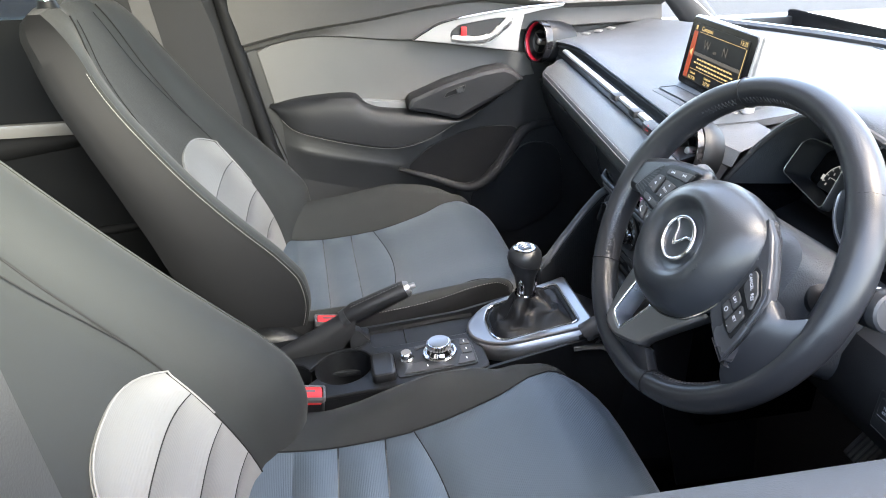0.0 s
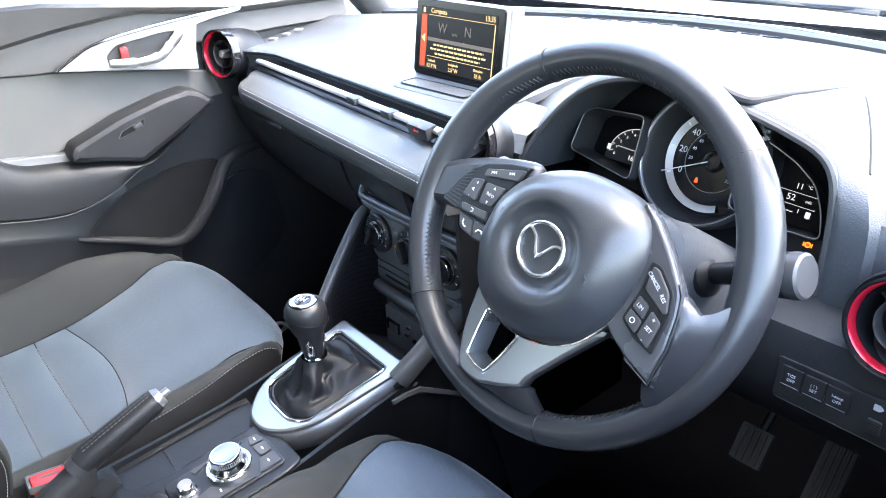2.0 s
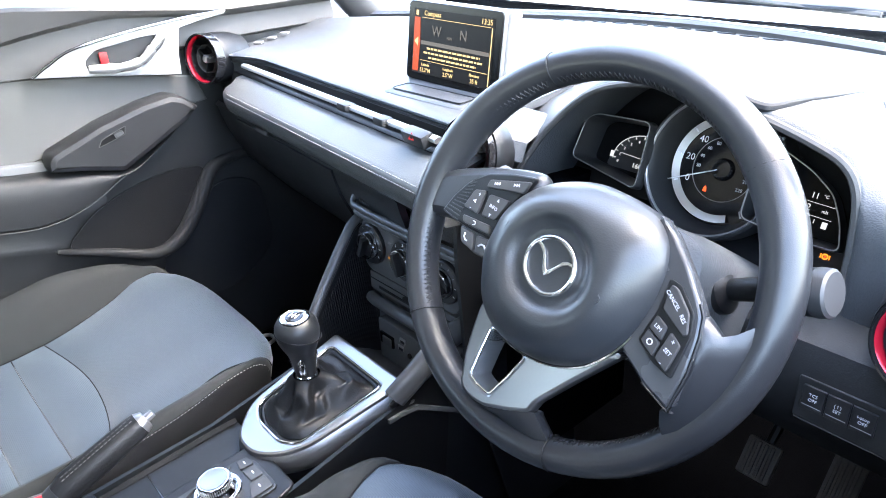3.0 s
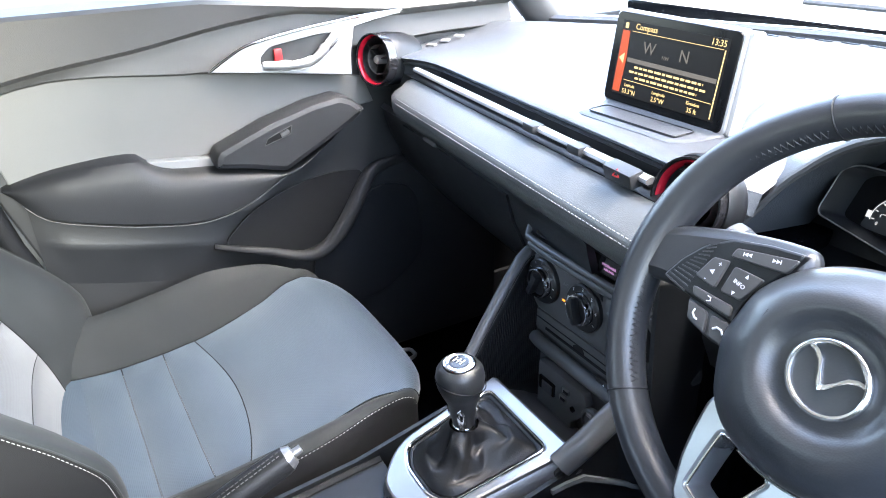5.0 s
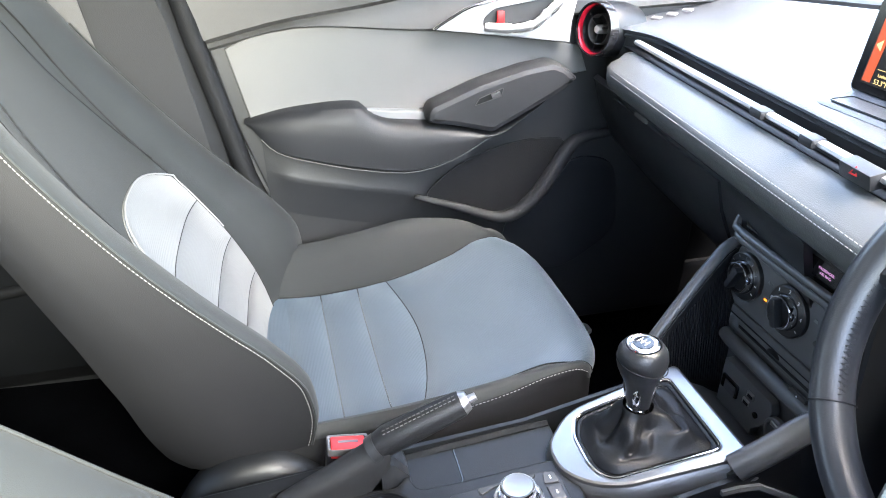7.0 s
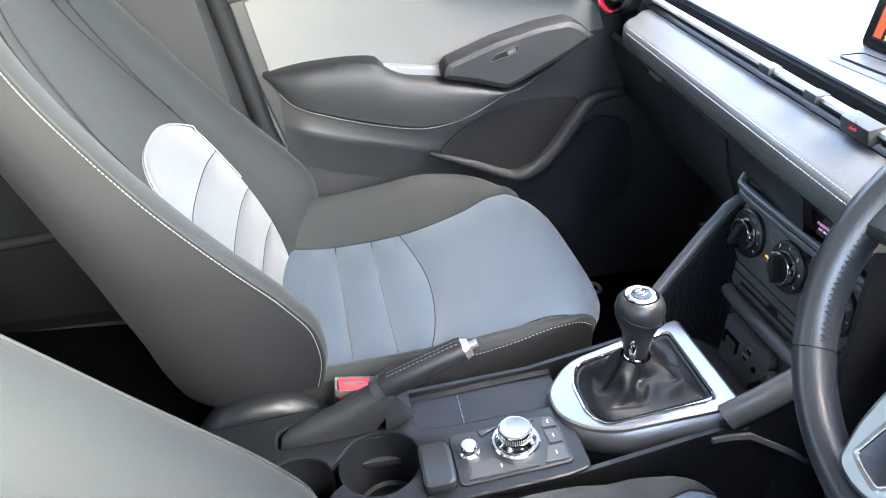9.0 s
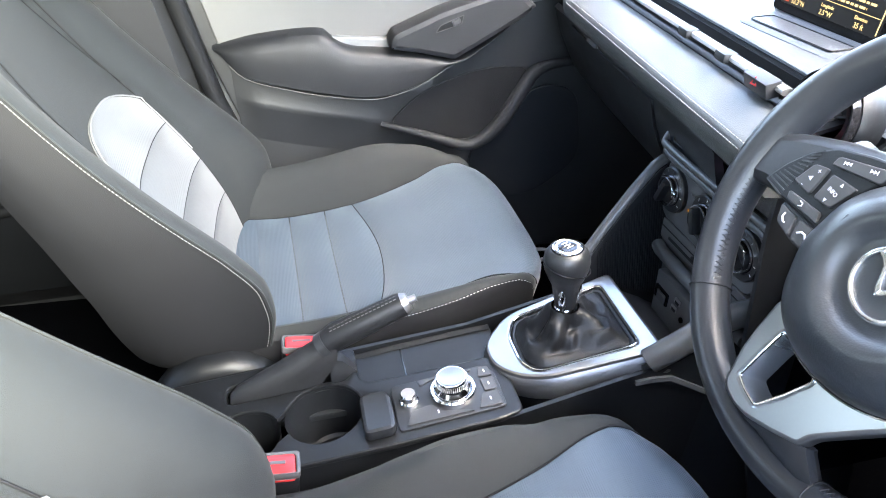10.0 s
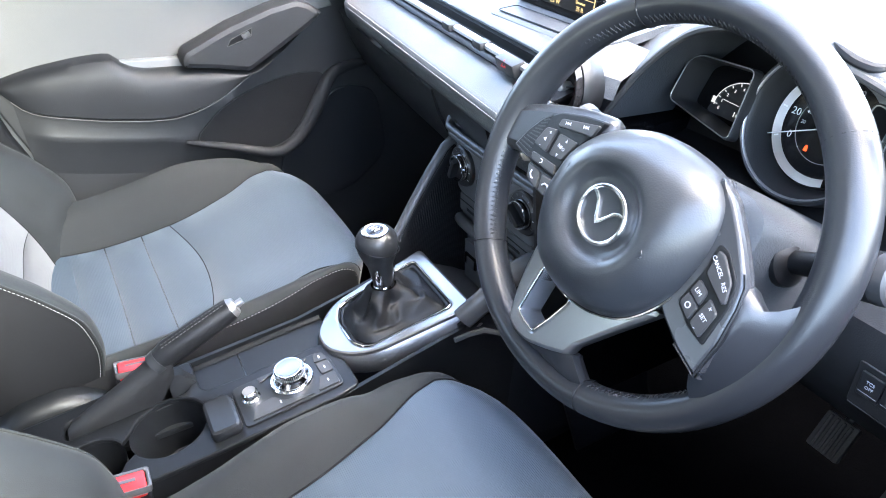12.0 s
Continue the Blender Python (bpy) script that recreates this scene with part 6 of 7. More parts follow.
T0 = facing((0, 0, 0.634 + 0.085 * 0.20), (-0.085, 0, 1), (1, 0, 0))
C1, R1, C2, R2 = (-0.366, -0.020), 0.047, (-0.462, -0.032), 0.043
cups = []
for (cx_, cy_), r, base in ((C1, R1, 180), (C2, R2, 0)):
    for i in range(25):
        a = radians(base + 24 + (360 - 48) * i / 24)
        cups.append(loc(cx_ + r * math.cos(a), cy_ + r * math.sin(a)))
slot = [loc(*p) for p in rounded([(-0.485, 0.030), (-0.335, 0.028), (-0.325, 0.040), (-0.335, 0.066), (-0.485, 0.064)], 0.012)]
outline = [loc(*p) for p in rounded([(-0.66, -0.088), (-0.30, -0.097), (-0.165, -0.096), (-0.135, -0.090), (-0.135, 0.012), (-0.262, 0.013), (-0.310, 0.016), (-0.318, 0.030), (-0.318, 0.088), (-0.66, 0.088)], 0.010)]
part("console_top", plate([outline, cups, slot], 0.008, T0, 0.003), PLASTIC, con, "black grained console top")
for sgn in (1, -1):
    yy = 0.088 * sgn
    part("console_side", sheet([[(x, yy + sgn * 0.006 * (k < 1), z0 + (0.36 - z0) * k) for k in (0, 0.15, 1)] for x, z0 in ((-0.66, 0.588), (-0.40, 0.612), (-0.16, 0.632), (-0.02, 0.662), (0.012, 0.668)) + (((0.05, 0.680), (0.13, 0.70), (0.25, 0.72)) if sgn < 0 else ())], 0.006), PLASTIC, con)
for (cx_, cy_), r in ((C1, R1), (C2, R2)):
    z = 0.634 + 0.085 * (cx_ + 0.20)
    part("cup_holder", lathe([(r + 0.001, -0.002), (r - 0.001, -0.012), (r - 0.005, -0.082), (r - 0.009, -0.086), (0, -0.087)], facing((cx_, cy_, z), (-0.085, 0, 1), (1, 0, 0)), 40), PLASTIC, con, "deep black cup holder")
part("slot_floor", box((0.20, 0.060, 0.01), pose(-0.40, 0.047, 0.575), 0.002), SOFT_BLACK, con)
part("panel_gap", tube([(-0.300, 0.020, 0.6095), (-0.262, 0.020, 0.6127), (-0.256, 0.028, 0.6132), (-0.256, 0.084, 0.6132)], 0.0012, 6), GLOSS, con)
part("side_shelf", plate([[loc(*p) for p in rounded([(-0.325, 0.008), (-0.325, 0.092), (-0.130, 0.092), (-0.130, 0.006)], 0.01)]], 0.006, T0 @ Matrix.Translation((0, 0, -0.016)), 0.001), PLASTIC, con, "sunken shelf beside the control pad")
part("side_fin", loft([[(x, 0.086 + dy, 0.60 + dz) for dy, dz in ((-0.006, 0.0), (-0.005, h), (0.0, h + 0.004), (0.006, h), (0.008, 0.0))] for x, h in ((-0.33, 0.006), (-0.28, 0.012), (-0.16, 0.024), (-0.13, 0.025))], True), POCKET_BLACK, con, "raised black edge beside the passenger seat")

# control pad
pad = thing("control_pad", "black control pad with a knurled silver rotary dial", "control pad", at=(-0.22, -0.04, 0.632))
seat_pts = [loc(*p) for p in rounded([(-0.282, -0.082), (-0.282, -0.006), (-0.165, -0.004), (-0.152, -0.020), (-0.152, -0.080)], 0.008)]
part("pad_plate", plate([seat_pts], 0.004, T0 @ Matrix.Translation((0, 0, 0.0025)), 0.001), SOFT_BLACK, pad)


def knob(x, y, prof, mat, name, parent, label=""):
    return part(name, lathe(prof, tray(x, y), 44), mat, parent, label)


knob(-0.208, -0.036, [(0.0, 0.003), (0.0285, 0.003), (0.0285, 0.006), (0.027, 0.0075), (0.0245, 0.0075), (0.0235, 0.006)], CHROME, "dial_ring", pad, "chrome base ring")
dk = knob(-0.208, -0.036, [(0.023, 0.004), (0.022, 0.008), (0.0185, 0.011), (0.0175, 0.0145), (0.0195, 0.0160), (0.0195, 0.0235), (0.0180, 0.0255), (0.0170, 0.0255)], CHROME, "rotary_dial", pad, "chrome knurled rotary dial")
knob(-0.208, -0.036, [(0.0172, 0.0250), (0.0165, 0.0265), (0.012, 0.0260), (0, 0.0255)], SURROUND, "dial_cap", dk)
for i in range(48):
    a = 2 * math.pi * i / 48
    part("knurl", box((0.0010, 0.0010, 0.007), tray(-0.208, -0.036) @ Matrix.Rotation(a, 4, "Z") @ pose(0.0196, 0, 0.0198), 0), SATIN, dk)
sk = knob(-0.263, -0.038, [(0.0125, 0.002), (0.0120, 0.006), (0.0098, 0.008), (0.0098, 0.0155), (0.0085, 0.017), (0, 0.0165)], CHROME, "volume_knob", pad, "small chrome volume knob")
knob(-0.263, -0.038, [(0.0086, 0.0168), (0.008, 0.0175), (0, 0.0172)], SATIN, "knob_cap", sk)
for pts in ([(-0.174, -0.024), (-0.170, -0.008), (-0.158, -0.010), (-0.156, -0.026)], [(-0.172, -0.050), (-0.173, -0.028), (-0.156, -0.029), (-0.156, -0.050)], [(-0.185, -0.076), (-0.176, -0.053), (-0.156, -0.053), (-0.156, -0.076)],
            [(-0.246, -0.018), (-0.248, -0.008), (-0.200, -0.006), (-0.178, -0.008), (-0.184, -0.012), (-0.225, -0.010)], [(-0.272, -0.077), (-0.262, -0.056), (-0.238, -0.052), (-0.228, -0.066), (-0.205, -0.072), (-0.190, -0.077)]):
    q = [loc(*p) for p in rounded(pts, 0.003)]
    b = part("pad_button", plate([q], 0.003, T0 @ Matrix.Translation((0, 0, 0.0045)), 0.0008), BUTTON, pad)
    mx, my = sum(p[0] for p in pts) / len(pts), sum(p[1] for p in pts) / len(pts)
    part("marking", box((0.005, 0.0016, 0.0004), tray(mx, my, 0.0047), 0), WHITE_INK, b)
part("rest_block", plate([[loc(*p) for p in rounded([(-0.322, -0.084), (-0.322, -0.018), (-0.290, -0.018), (-0.284, -0.030), (-0.284, -0.084)], 0.010)]], 0.016, T0 @ Matrix.Translation((0, 0, 0.014)), 0.005), SOFT_BLACK, pad, "raised black rest block")

# handbrake
hb = thing("handbrake", "black leather handbrake lever with a silver button end", "handbrake", at=(-0.45, 0.045, 0.62))
rows = []
for x, zt, zb, w in ((-0.484, 0.612, 0.580, 0.008), (-0.474, 0.622, 0.580, 0.0125), (-0.450, 0.634, 0.580, 0.0155), (-0.410, 0.6545, 0.585, 0.0172), (-0.370, 0.6765, 0.612, 0.0172), (-0.342, 0.6905, 0.650, 0.0165)):
    rows.append([(x + 0.004 * k, 0.046 + w * c, zb + (zt - zb) * k) for c, k in ((-0.85, 0.0), (-1.0, 0.35), (-1.0, 0.70), (-0.86, 0.86), (-0.5, 0.97), (0.0, 1.0), (0.5, 0.97), (0.86, 0.86), (1.0, 0.70), (1.0, 0.35), (0.85, 0.0))])
part("lever_base", loft(rows, True), ARM_BLACK, hb, "deep rounded black lever body")
gp = [Vector((-0.356, 0.046, 0.669)), Vector((-0.340, 0.046, 0.680)), Vector((-0.30, 0.046, 0.6965)), Vector((-0.258, 0.046, 0.7135)), Vector((-0.252, 0.046, 0.716))]
grip = part("lever_grip", tube(gp, [0.0160, 0.0180, 0.0172, 0.0160, 0.0150], 20), BOOT, hb, "stitched black leather grip")
part("stitching", stitches([p + Vector((-0.0066, -0.003, 0.0166)) for p in curve_through(gp[1:4], 8)], 0.0035, 0.002, 0.0006), DOOR_UPPER, grip)
part("stitching", stitches([p + Vector((-0.0066, -0.0075, 0.0152)) for p in curve_through(gp[1:4], 8)], 0.0035, 0.002, 0.0006), DOOR_INSERT, grip)
part("grip_collar", tube([gp[0] - Vector((0.003, 0, 0.002)), gp[0] + Vector((0.006, 0, 0.004))], [0.0175, 0.0175], 20), LEATHER, hb)
part("end_cap", tube([gp[3], gp[4], Vector((-0.245, 0.046, 0.7188))], [0.0150, 0.0145, 0.0110], 20), SURROUND, hb, "satin silver end cap")
part("release_button", tube([Vector((-0.246, 0.046, 0.7185)), Vector((-0.236, 0.046, 0.7228))], [0.0052, 0.0046], 14), SURROUND, hb, "silver release button")
part("lever_cuff", loft([[(x, 0.046 + y, z) for y, z in ((-w, z0), (-w * 0.8, z0 + h), (w * 0.8, z0 + h), (w, z0))] for x, w, z0, h in ((-0.352, 0.013, 0.610, 0.042), (-0.335, 0.011, 0.610, 0.036), (-0.318, 0.008, 0.610, 0.014))], True), SOFT_BLACK, hb)

# gear lever
gear = thing("gear_lever", "black gear lever with a silver topped knob and leather boot", "gear lever", at=(-0.05, 0, 0.66))
GT = math.atan(0.25)
GM = facing((-0.05, 0.0, 0.666), (-0.25, 0, 1), (1, 0, 0))


def gl(x, y):
    return (-y, (x + 0.05) / math.cos(GT))


outer = [gl(*p) for p in rounded([(-0.152, 0.030), (-0.112, 0.070), (0.036, 0.080), (0.040, 0.074), (0.040, -0.080), (0.034, -0.084), (-0.098, -0.064), (-0.130, -0.044), (-0.152, -0.012)], 0.024, 6)]
inner = [gl(*p) for p in rounded([(-0.118, 0.026), (-0.104, 0.056), (0.020, 0.062), (0.018, -0.064), (-0.104, -0.051), (-0.118, -0.026)], 0.012, 5)]


def flare(kx, ky, z):
    return [GM @ Vector((x * ky, 0.02 + (y - 0.02) * kx, z)) for x, y in outer]


sur = part("gear_surround", plate([outer, inner], 0.012, GM @ Matrix.Translation((0, 0, 0.004)), 0.004), SURROUND, gear, "satin silver gear surround")
part("bright_bezel", tube([GM @ Vector((x, y, 0.004)) for x, y in inner], 0.0016, 8, True), CHROME, sur)
part("surround_side", loft([flare(0.99, 0.985, 0.0005), flare(1.015, 1.035, -0.0040), flare(1.045, 1.10, -0.0130), flare(1.060, 1.135, -0.0240), flare(1.045, 1.12, -0.0270)], True, False), SURROUND, gear, "satin silver sloping side of the surround")
part("surround_skirt", loft([flare(1.040, 1.12, -0.0250), flare(1.045, 1.12, -0.0400), flare(1.0, 1.0, -0.12)], True, False), PLASTIC, gear)
frame_in = [gl(*p) for p in rounded([(-0.112, 0.024), (-0.099, 0.050), (0.013, 0.055), (0.011, -0.057), (-0.099, -0.045), (-0.112, -0.024)], 0.010, 5)]
part("boot_frame", plate([inner, frame_in], 0.008, GM @ Matrix.Translation((0, 0, 0.002)), 0.003), BOOT, gear)
rows = []
neck = Vector((-0.056, -0.001, 0.712))
NB = 96
base_ring = [GM @ Vector((p.x, p.y, 0.001)) for p in even(frame_in + [frame_in[0]], 0.0, NB + 1)[:NB]]
corners = [math.atan2(y - neck.y, x - neck.x) for x, y in ((-0.105, 0.040), (0.013, 0.055), (0.011, -0.057), (-0.105, -0.036))]
for k in range(21):
    t = k / 20
    row = []
    for i, p in enumerate(base_ring):
        a = math.atan2(p.y - neck.y, p.x - neck.x)
        top = neck + Vector((0.0175 * math.cos(a), 0.0175 * math.sin(a), 0))
        ridge = max(math.cos(min(math.pi / 2, 2.2 * abs((a - c + math.pi) % (2 * math.pi) - math.pi))) for c in corners)
        q = p.lerp(top, t)
        bell = math.sin(math.pi * t)
        q.z = p.z + (top.z - p.z) * (0.10 * math.sin(min(1.0, t * 5) * math.pi / 2) + 0.90 * t ** (2.1 - 0.8 * ridge))
        q.z += 0.0042 * bell * math.sin(9 * t + 2 * a) + 0.0016 * bell * math.sin(17 * t - 3 * a)
        q += Vector((math.cos(a), math.sin(a), 0)) * bell * (0.007 * ridge - 0.005 + 0.0038 * math.sin(4 * a + 5 * t) + 0.0018 * math.sin(9 * a - 7 * t))
        row.append(q)
    rows.append(row)
part("gear_boot", loft(rows, True, False), BOOT, gear, "creased black leather boot", 60)
KM = facing((-0.0555, -0.001, 0.700), (-0.055, -0.02, 1.0))
kn = part("gear_knob", lathe([(0.0135, 0.010), (0.0150, 0.020), (0.0165, 0.034), (0.0190, 0.048), (0.0245, 0.060), (0.0290, 0.072), (0.0305, 0.082), (0.0290, 0.092), (0.0240, 0.0995), (0.0205, 0.1015)], KM @ Matrix.Diagonal((0.92, 0.92, 0.97, 1)), 36), SOFT_BLACK, gear, "smooth black gear knob")
part("knob_collar", lathe([(0.0165, -0.006), (0.0170, 0.004), (0.0150, 0.012), (0.0135, 0.014)], KM, 30), CHROME, kn, "chrome collar")
for a in (-166, -58, 66):
    ca, sa = math.cos(radians(a)), math.sin(radians(a))
    part("knob_cheek", tube([KM @ Vector((q * ca, q * sa, z)) for q, z in ((0.0125, 0.010), (0.0138, 0.022), (0.0155, 0.036), (0.0162, 0.042), (0.0165, 0.046))], [0.0032, 0.0048, 0.0048, 0.0036, 0.0008], 10), CHROME, kn, "bright side strip")
part("knob_seam", tube([KM @ Vector((0.0280 * math.cos(q), 0.0280 * math.sin(q), 0.0735 + 0.008 * math.cos(q + 2.0))) for q in [i * math.pi / 20 for i in range(40)]], 0.0007, 6, True), BAY_BLACK, kn)
cap = part("knob_cap", lathe([(0.0180, 0.0978), (0.0176, 0.1000), (0.0155, 0.1005), (0.0145, 0.0998), (0, 0.1015)], KM, 36), CHROME, kn, "silver cap with the gear pattern")
part("cap_disc", lathe([(0.0115, 0.1005), (0.0110, 0.1012), (0, 0.1020)], KM, 30), GLOSS, cap)
for x in (-0.005, 0.0, 0.005):
    part("gear_mark", box((0.0009, 0.009, 0.0005), KM @ pose(x, 0, 0.1022), 0), WHITE_INK, cap)
part("gear_mark", box((0.011, 0.0009, 0.0005), KM @ pose(0, 0, 0.1023), 0), WHITE_INK, cap)

# ---- centre stack ----
stack = thing("centre_stack", "black centre stack with three round heater knobs and sockets", "centre stack", at=(0.13, -0.01, 0.62))


HN = (-1, 0, 0.03)
YS = [-0.122 + i * 0.0246 for i in range(11)]
part("stack_face", sheet(strip_rows(YS, lambda y: [(0.148, 0.850), (0.141, 0.846), (0.139, 0.800), (0.138, 0.760), (0.138, 0.722), (0.136, 0.692), (0.145, 0.684), (0.145, 0.640), (0.144, 0.590)]), 0.006), STACK_GREY, stack)
part("stack_top", sheet(strip_rows(YS, lambda y: [(0.120, 0.925), (0.119, 0.905), (0.119, 0.897), (0.128, 0.894), (0.128, 0.868), (0.146, 0.866), (0.146, 0.846)]), 0.006), ARM_BLACK, stack, "black upper stack panel")
part("top_lip", tube(curve_through([(0.132, 0.121, 0.884), (0.114, 0.113, 0.867), (0.110, 0.095, 0.8635), (0.109, 0.0, 0.8625), (0.110, -0.118, 0.8625)], 5), 0.0050, 10), SATIN_BLACK, stack, "rounded satin lip under the indicator panel")
part("top_lip", tube(curve_through([(0.132, 0.121, 0.870), (0.118, 0.112, 0.855), (0.114, 0.095, 0.8515), (0.113, 0.0, 0.8505), (0.114, -0.118, 0.8505)], 5), 0.0052, 10), SATIN_BLACK, stack)
part("display_slot", plate([rect(-0.098, -0.0115, 0.110, 0.0115, 0.004)], 0.004, facing((0.1150, 0.0, 0.8810), HN), 0.001), GLOSS, stack, "narrow gloss black indicator panel")
for word, zz in (("PASSENGER", 0.8822), ("AIR BAG", 0.8770)):
    part("indicator", lettering(word, 0.0044, facing((0.1144, -0.0385, zz), HN)), LAMP_VIOLET, stack)
clim = part("climate_panel", plate([rounded([(-0.114, -0.020), (-0.108, 0.036), (-0.080, 0.041), (0.080, 0.041), (0.108, 0.036), (0.114, -0.020), (0.100, -0.045), (-0.100, -0.045)], 0.014)], 0.012, facing((0.1255, 0.008, 0.8015), HN), 0.002), STACK_GREY, stack, "dark grey climate control panel")
for yk, marks in ((0.090, 9), (0.008, 7), (-0.074, 9)):
    m = facing((0.1240, yk, 0.8035), HN) @ Matrix.Diagonal((0.915, 0.915, 0.95, 1))
    k = part("heater_knob", lathe([(0.034, -0.004), (0.034, 0.004), (0.032, 0.006), (0.024, 0.006), (0.0225, 0.004)], m, 44), SOFT_BLACK, clim, "round heater dial")
    part("dial_ring", lathe([(0.0225, 0.003), (0.0220, 0.014), (0.0210, 0.016), (0.0200, 0.016), (0.0190, 0.010)], m, 40), CHROME, k, "chrome dial ring")
    part("dial_core", lathe([(0.0195, 0.010), (0.017, 0.013), (0, 0.013)], m, 32), SOFT_BLACK, k)
    part("dial_grip", box((0.0095, 0.037, 0.014), m @ pose(0, 0, 0.018, 0, 0, -25 if yk > 0.05 else 20 if yk > -0.05 else 60), 0.003, 2), SOFT_BLACK, k)
    for i in range(marks):
        a = radians(210 - 240 * i / (marks - 1))
        if marks == 7 and 0 < i < 6:
            part("mark", lettering(str(i - 1), 0.0070, m @ pose(0.0283 * math.cos(a), 0.0283 * math.sin(a), 0.0062)), WHITE_INK, k)
        else:
            part("mark", box((0.0012, 0.0034, 0.0004), m @ Matrix.Rotation(a - math.pi / 2, 4, "Z") @ pose(0, 0.0285, 0.0062), 0), DIM_MARK if marks == 9 and i < 7 else WHITE_INK, k)
part("indicator_lamp", box((0.0055, 0.003, 0.001), facing((0.1252, 0.0505, 0.7925), HN), 0.0004, 1), LAMP_AMBER, clim, "lit amber lamp")
part("marking", lettering("A/C", 0.0062, facing((0.1251, 0.0475, 0.8165), HN)), DIM_MARK, clim)
for yy, zz in ((0.0515, 0.7845), (-0.0315, 0.8145), (-0.0265, 0.7830)):
    part("marking", plate([rounded([(-0.0036, -0.0016), (-0.0018, 0.0024), (0.0026, 0.0024), (0.0036, -0.0016)], 0.0008)], 0.0005, facing((0.1251, yy, zz), HN), 0.0001), DIM_MARK, clim)
part("slot_cover", plate([rounded([(-0.102, 0.0115), (-0.102, -0.018), (0.104, -0.018), (0.104, 0.0115)], 0.003)], 0.010, facing((0.1272, 0.008, 0.7400), HN), 0.001), STACK_GREY, stack, "grey disc slot cover")
part("panel_line", box((0.206, 0.0012, 0.0010), facing((0.1269, 0.008, 0.7400), HN), 0), BAY_BLACK, stack)
part("disc_slot", box((0.146, 0.0042, 0.002), facing((0.1268, 0.0150, 0.7298), HN), 0.0005, 1), BAY_BLACK, stack, "long dark disc slot")
part("disc_notch", lathe([(0.0, 0.0006), (0.011, 0.0006), (0.011, 0.0)], facing((0.1272, 0.0190, 0.7335), HN) @ Matrix.Diagonal((1, 0.55, 1, 1)), 24), BAY_BLACK, stack)
part("stack_ledge", tube([(0.126, 0.110, 0.7060), (0.1225, 0.095, 0.7065), (0.1215, 0.0, 0.7065), (0.123, -0.110, 0.7065)], 0.0095, 14), STACK_GREY, stack, "smooth rounded ledge over the sockets")
eject = part("eject_button", plate([rect(-0.0145, -0.0045, 0.0145, 0.0045, 0.001)], 0.004, facing((0.1205, -0.0375, 0.7165), HN), 0.0006), BUTTON, stack)
part("marking", plate([[(-0.0020, -0.0012), (0.0020, -0.0012), (0, 0.0018)]], 0.0003, facing((0.1203, -0.0375, 0.7165), HN), 0.00005), WHITE_INK, eject)
sock = part("socket_panel", plate([rounded([(-0.098, -0.062), (-0.098, 0.014), (0.000, 0.014), (0.006, 0.000), (-0.004, -0.026), (-0.022, -0.046), (-0.022, -0.062)], 0.004)], 0.012, facing((0.1300, 0.007, 0.6545), HN), 0.001), PANEL_GREY, stack, "grey socket panel")
part("port_flap", box((0.034, 0.020, 0.005), facing((0.1288, 0.0825, 0.6365), HN), 0.0015, 2), GLOSS, sock)
part("flap_face", box((0.022, 0.015, 0.003), facing((0.1258, 0.0800, 0.6355), HN), 0.001, 1), STACK_GREY, sock)
for yy, zz in ((0.0423, 0.6520), (0.0480, 0.6372)):
    up_ = part("usb_port", box((0.013, 0.0085, 0.003), facing((0.1290, yy, zz), HN), 0.0006, 1), STEEL, sock)
    part("port_tongue", box((0.0095, 0.0042, 0.003), facing((0.1284, yy - 0.0012, zz - 0.001), HN), 0), BAY_BLACK, up_)
part("aux_port", lathe([(0.0042, 0), (0.0042, 0.002), (0.0022, 0.0022), (0, 0.0012)], facing((0.1290, 0.0259, 0.6330), HN), 16), GLOSS, sock)
part("power_socket", lathe([(0.021, -0.002), (0.021, 0.004), (0.019, 0.006), (0.016, 0.006), (0.015, 0.003), (0, 0.003)], facing((0.1300, -0.0150, 0.6380), HN), 28), PANEL_GREY, sock)
part("socket_clip", box((0.013, 0.006, 0.003), facing((0.1232, -0.0140, 0.6520), HN), 0.0008, 1), STEEL, sock)
# black box added behind the stack to stop daylight leaking through a gap
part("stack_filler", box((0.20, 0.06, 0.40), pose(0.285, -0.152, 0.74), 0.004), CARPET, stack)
WING = [(0.000, 0.0955, 0.700, 0.655), (0.0207, 0.098, 0.7152, 0.656), (0.047, 0.104, 0.7477, 0.6535), (0.0836, 0.111, 0.791, 0.630), (0.1141, 0.118, 0.8213, 0.610), (0.1260, 0.1205, 0.8270, 0.600), (0.150, 0.122, 0.829, 0.585)]
part("tray_floor", sheet([[(x, y + 0.004, b), (x, -0.02, b), (x, -0.098, b + 0.004)] for x, y, z, b in WING], 0.006), STACK_GREY, stack, "sloping floor of the small tray")
part("side_wing", loft([[(x, y, b - 0.02), (x, y, b), (x, y, (b + z) / 2), (x, y + 0.001, z - 0.004), (x, y + 0.004, z), (x, y + 0.013, z), (x, y + 0.016, z - 0.004), (x, y + 0.018, 0.36)] for x, y, z, b in WING], True), SOFT_BLACK, stack, "tall carbon-grained side wing")
for i in range(26):
    x0 = 0.030 + 0.0038 * i
    t = min(1.0, (x0 - 0.0207) / 0.105)
    yw, top, low = 0.098 + 0.0225 * t - 0.0004, 0.7152 + 0.110 * t ** 0.92 - 0.012, 0.650 - 0.045 * t + 0.008
    part("weave_rib", tube([(x0, yw, top), (x0 + 0.3 * (top - low) * 0.3, yw + 0.0012, low)], 0.0007, 4), PLASTIC, stack)
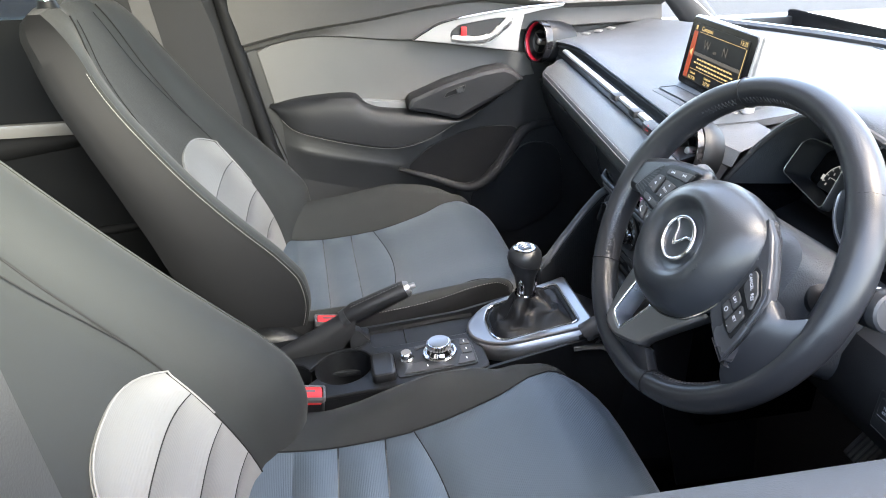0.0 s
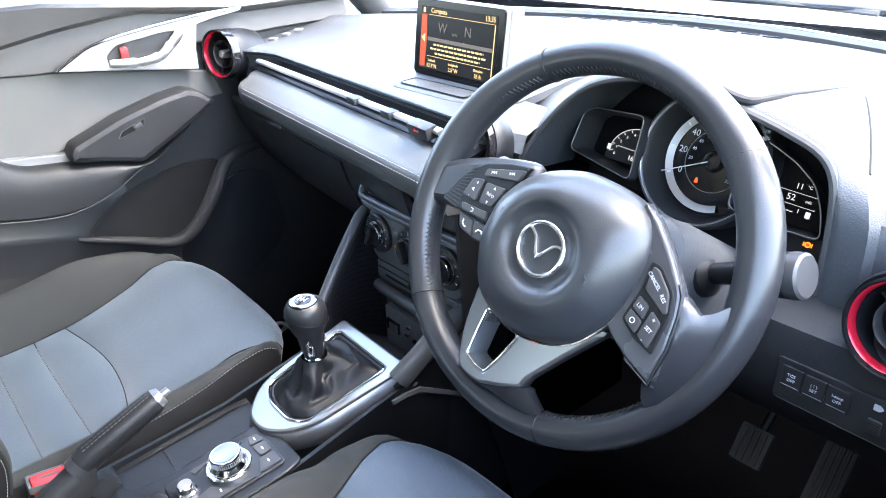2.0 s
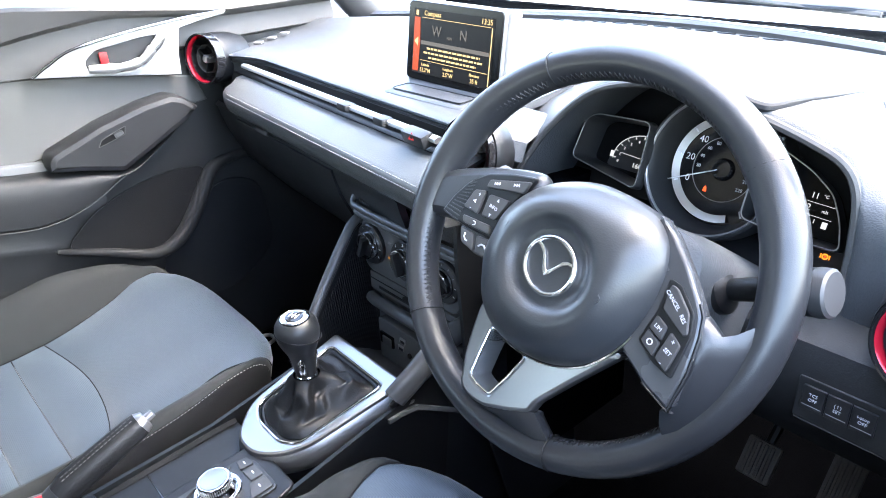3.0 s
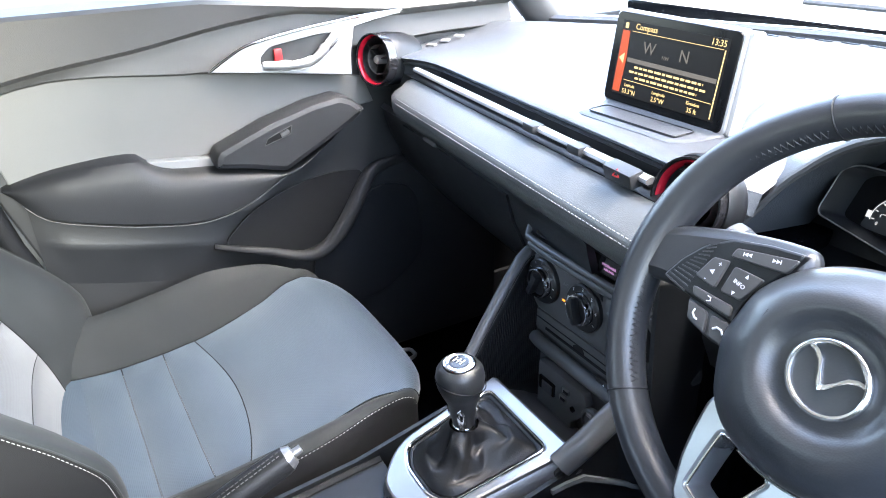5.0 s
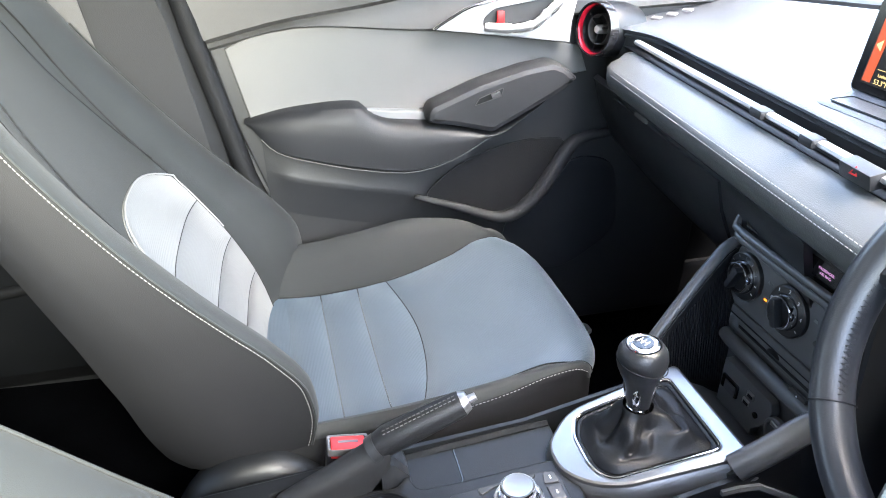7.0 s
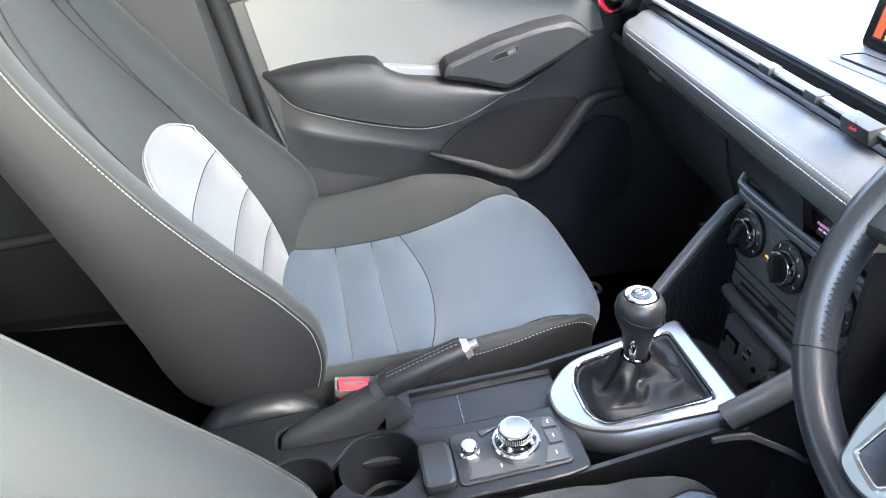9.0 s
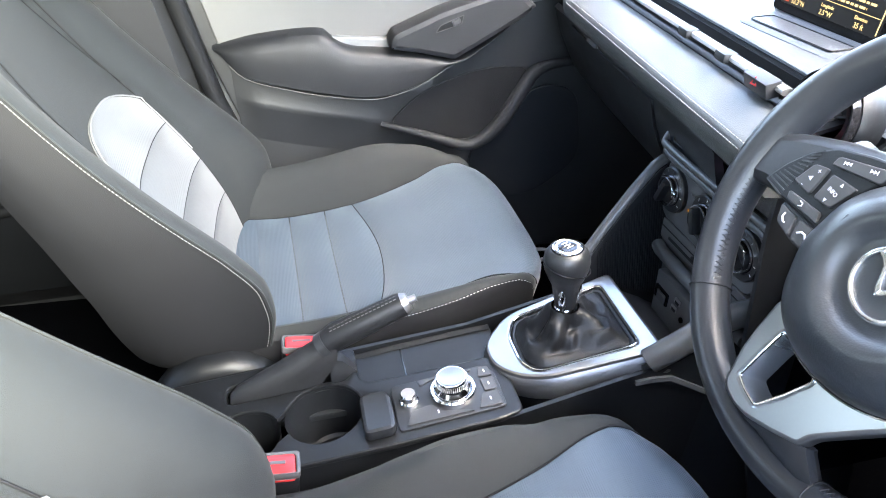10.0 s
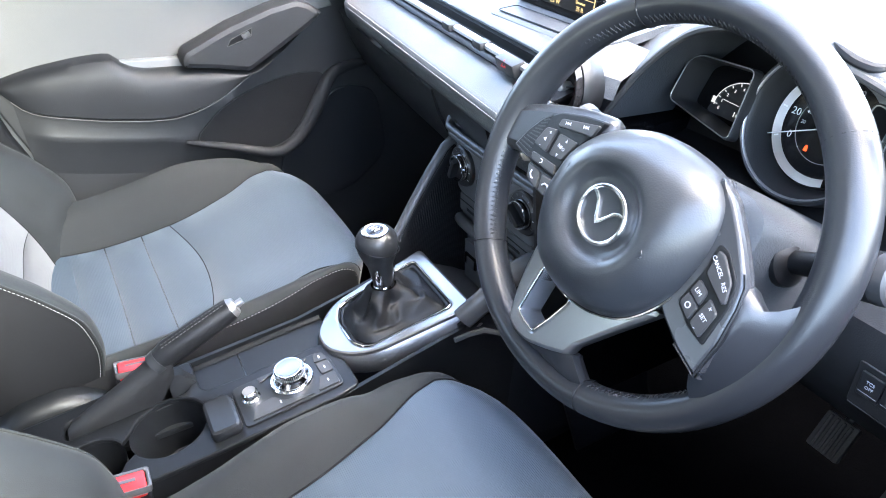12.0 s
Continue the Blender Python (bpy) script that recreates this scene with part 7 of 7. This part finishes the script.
part("wing_edge", tube([(x, y + 0.010, z + 0.001) for x, y, z, b in WING], 0.0088, 12), SATIN_BLACK, stack, "rounded satin top edge of the wing")
part("edge_groove", tube([(x, y + 0.0015, z - 0.001) for x, y, z, b in WING[1:6]], 0.0014, 6), BAY_BLACK, stack)
part("lower_rail", tube(curve_through([(0.020, -0.084, 0.676), (0.05, -0.091, 0.700), (0.102, -0.095, 0.732), (0.16, -0.11, 0.752), (0.24, -0.12, 0.775)], 4), 0.0125, 14, flat=1.4), SATIN_BLACK, stack)
part("rail_web", sheet([[(0.01, -0.09, 0.672), (0.10, -0.095, 0.724), (0.24, -0.12, 0.772)], [(0.01, -0.088, 0.40), (0.10, -0.09, 0.40), (0.24, -0.11, 0.40)]], 0.006), SOFT_BLACK, stack)
part("stack_flank", sheet([[(0.125, 0.126, 0.93), (0.30, 0.126, 0.93)], [(0.135, 0.126, 0.80), (0.30, 0.126, 0.80)], [(0.15, 0.132, 0.36), (0.35, 0.132, 0.36)]], 0.006), SOFT_BLACK, stack)
part("stack_flank", sheet([[(0.104, -0.124, 0.93), (0.30, -0.124, 0.93)], [(0.104, -0.124, 0.85), (0.30, -0.124, 0.85)], [(0.113, -0.124, 0.69), (0.30, -0.124, 0.69)], [(0.20, -0.13, 0.36), (0.35, -0.13, 0.36)]], 0.006), SOFT_BLACK, stack)

# ---- driver's switch panel ----
swp = thing("switch_panel", "black switch panel with three push buttons and a lamp wheel", "switch panel", at=(0.13, -0.56, 0.87))
XM = facing((0.150, -0.556, 0.851), (-0.99, 0.02, 0.03))
part("panel_face", plate([rect(-0.046, -0.022, 0.056, 0.020, 0.003)], 0.006, XM, 0.001), SOFT_BLACK, swp)
for i, (a, c) in enumerate((("TCS", "OFF"), ("( ! )", "SET"), ("i-stop", "OFF"))):
    b = part("push_button", plate([rect(-0.0094, -0.013, 0.0094, 0.010, 0.001)], 0.003, XM @ pose(-0.031 + 0.0200 * i, 0.004, 0.002), 0.0006), SOFT_BLACK, swp)
    part("marking", lettering(a, 0.0042, XM @ pose(-0.031 + 0.0200 * i, 0.006, 0.0023)), MARKING, b)
    part("marking", lettering(c, 0.0042, XM @ pose(-0.031 + 0.0200 * i, 0.001, 0.0023)), MARKING, b)
    part("button_bar", box((0.016, 0.0005, 0.0004), XM @ pose(-0.031 + 0.0200 * i, -0.005, 0.0022), 0), DIM_MARK, b)
part("thumb_wheel", box((0.011, 0.013, 0.004), XM @ pose(0.040, -0.006, 0.001), 0.001), BUTTON, swp)
for i in range(5):
    part("wheel_rib", box((0.010, 0.0008, 0.001), XM @ pose(0.040, -0.011 + 0.0025 * i, 0.0033), 0), GLOSS, swp)
part("lamp_icon", plate([rounded([(-0.004, -0.003), (0.001, -0.003), (0.004, 0), (0.001, 0.003), (-0.004, 0.003)], 0.001)], 0.0004, XM @ pose(0.040, 0.012, 0.0006), 0.0001), MARKING, swp)
part("panel_line", box((0.100, 0.0006, 0.0006), XM @ pose(0.006, -0.0225, 0.0), 0), DOOR_UPPER, swp)

# ---- pedals ----
for nm, at, sz, lab in (("brake_pedal", (0.40, -0.397, 0.537), (0.055, 0.046, 0.012), "worn black rubber brake pedal"), ("clutch_pedal", (0.42, -0.27, 0.53), (0.055, 0.046, 0.012), "black rubber clutch pedal"), ("accelerator_pedal", (0.43, -0.490, 0.505), (0.15, 0.042, 0.012), "black ribbed accelerator pedal")):
    pd = thing(nm, lab, "pedal", group="pedals", at=at)
    q = pose(*at, 0, -55, 0)
    part("pedal_pad", box(sz, q, 0.004), RUBBER, pd)
    part("pedal_arm", tube([q @ Vector((0.0, 0, -0.01)), Vector((at[0] + 0.08, at[1], at[2] + 0.06)), Vector((at[0] + 0.12, at[1], at[2] + 0.22))], 0.007, 8), PLASTIC, pd)
    for i in range(4):
        part("pad_rib", box((sz[0] * 0.9, 0.005, 0.004), q @ pose(0, -sz[1] * 0.3 + sz[1] * 0.2 * i, 0.007), 0.001, 1), RUBBER, pd)
for sgn in (1, -1):
    mt = part("floor_mat", sheet([[(x, 0.36 * sgn + y, z) for x, z in ((0.0, 0.338), (0.35, 0.338), (0.60, 0.405), (0.70, 0.50))] for y in (-0.20, 0, 0.20)], 0.006), CARPET)
    tagged(mt, "black carpet floor mat in the footwell", "floor mat", group="floor mats")
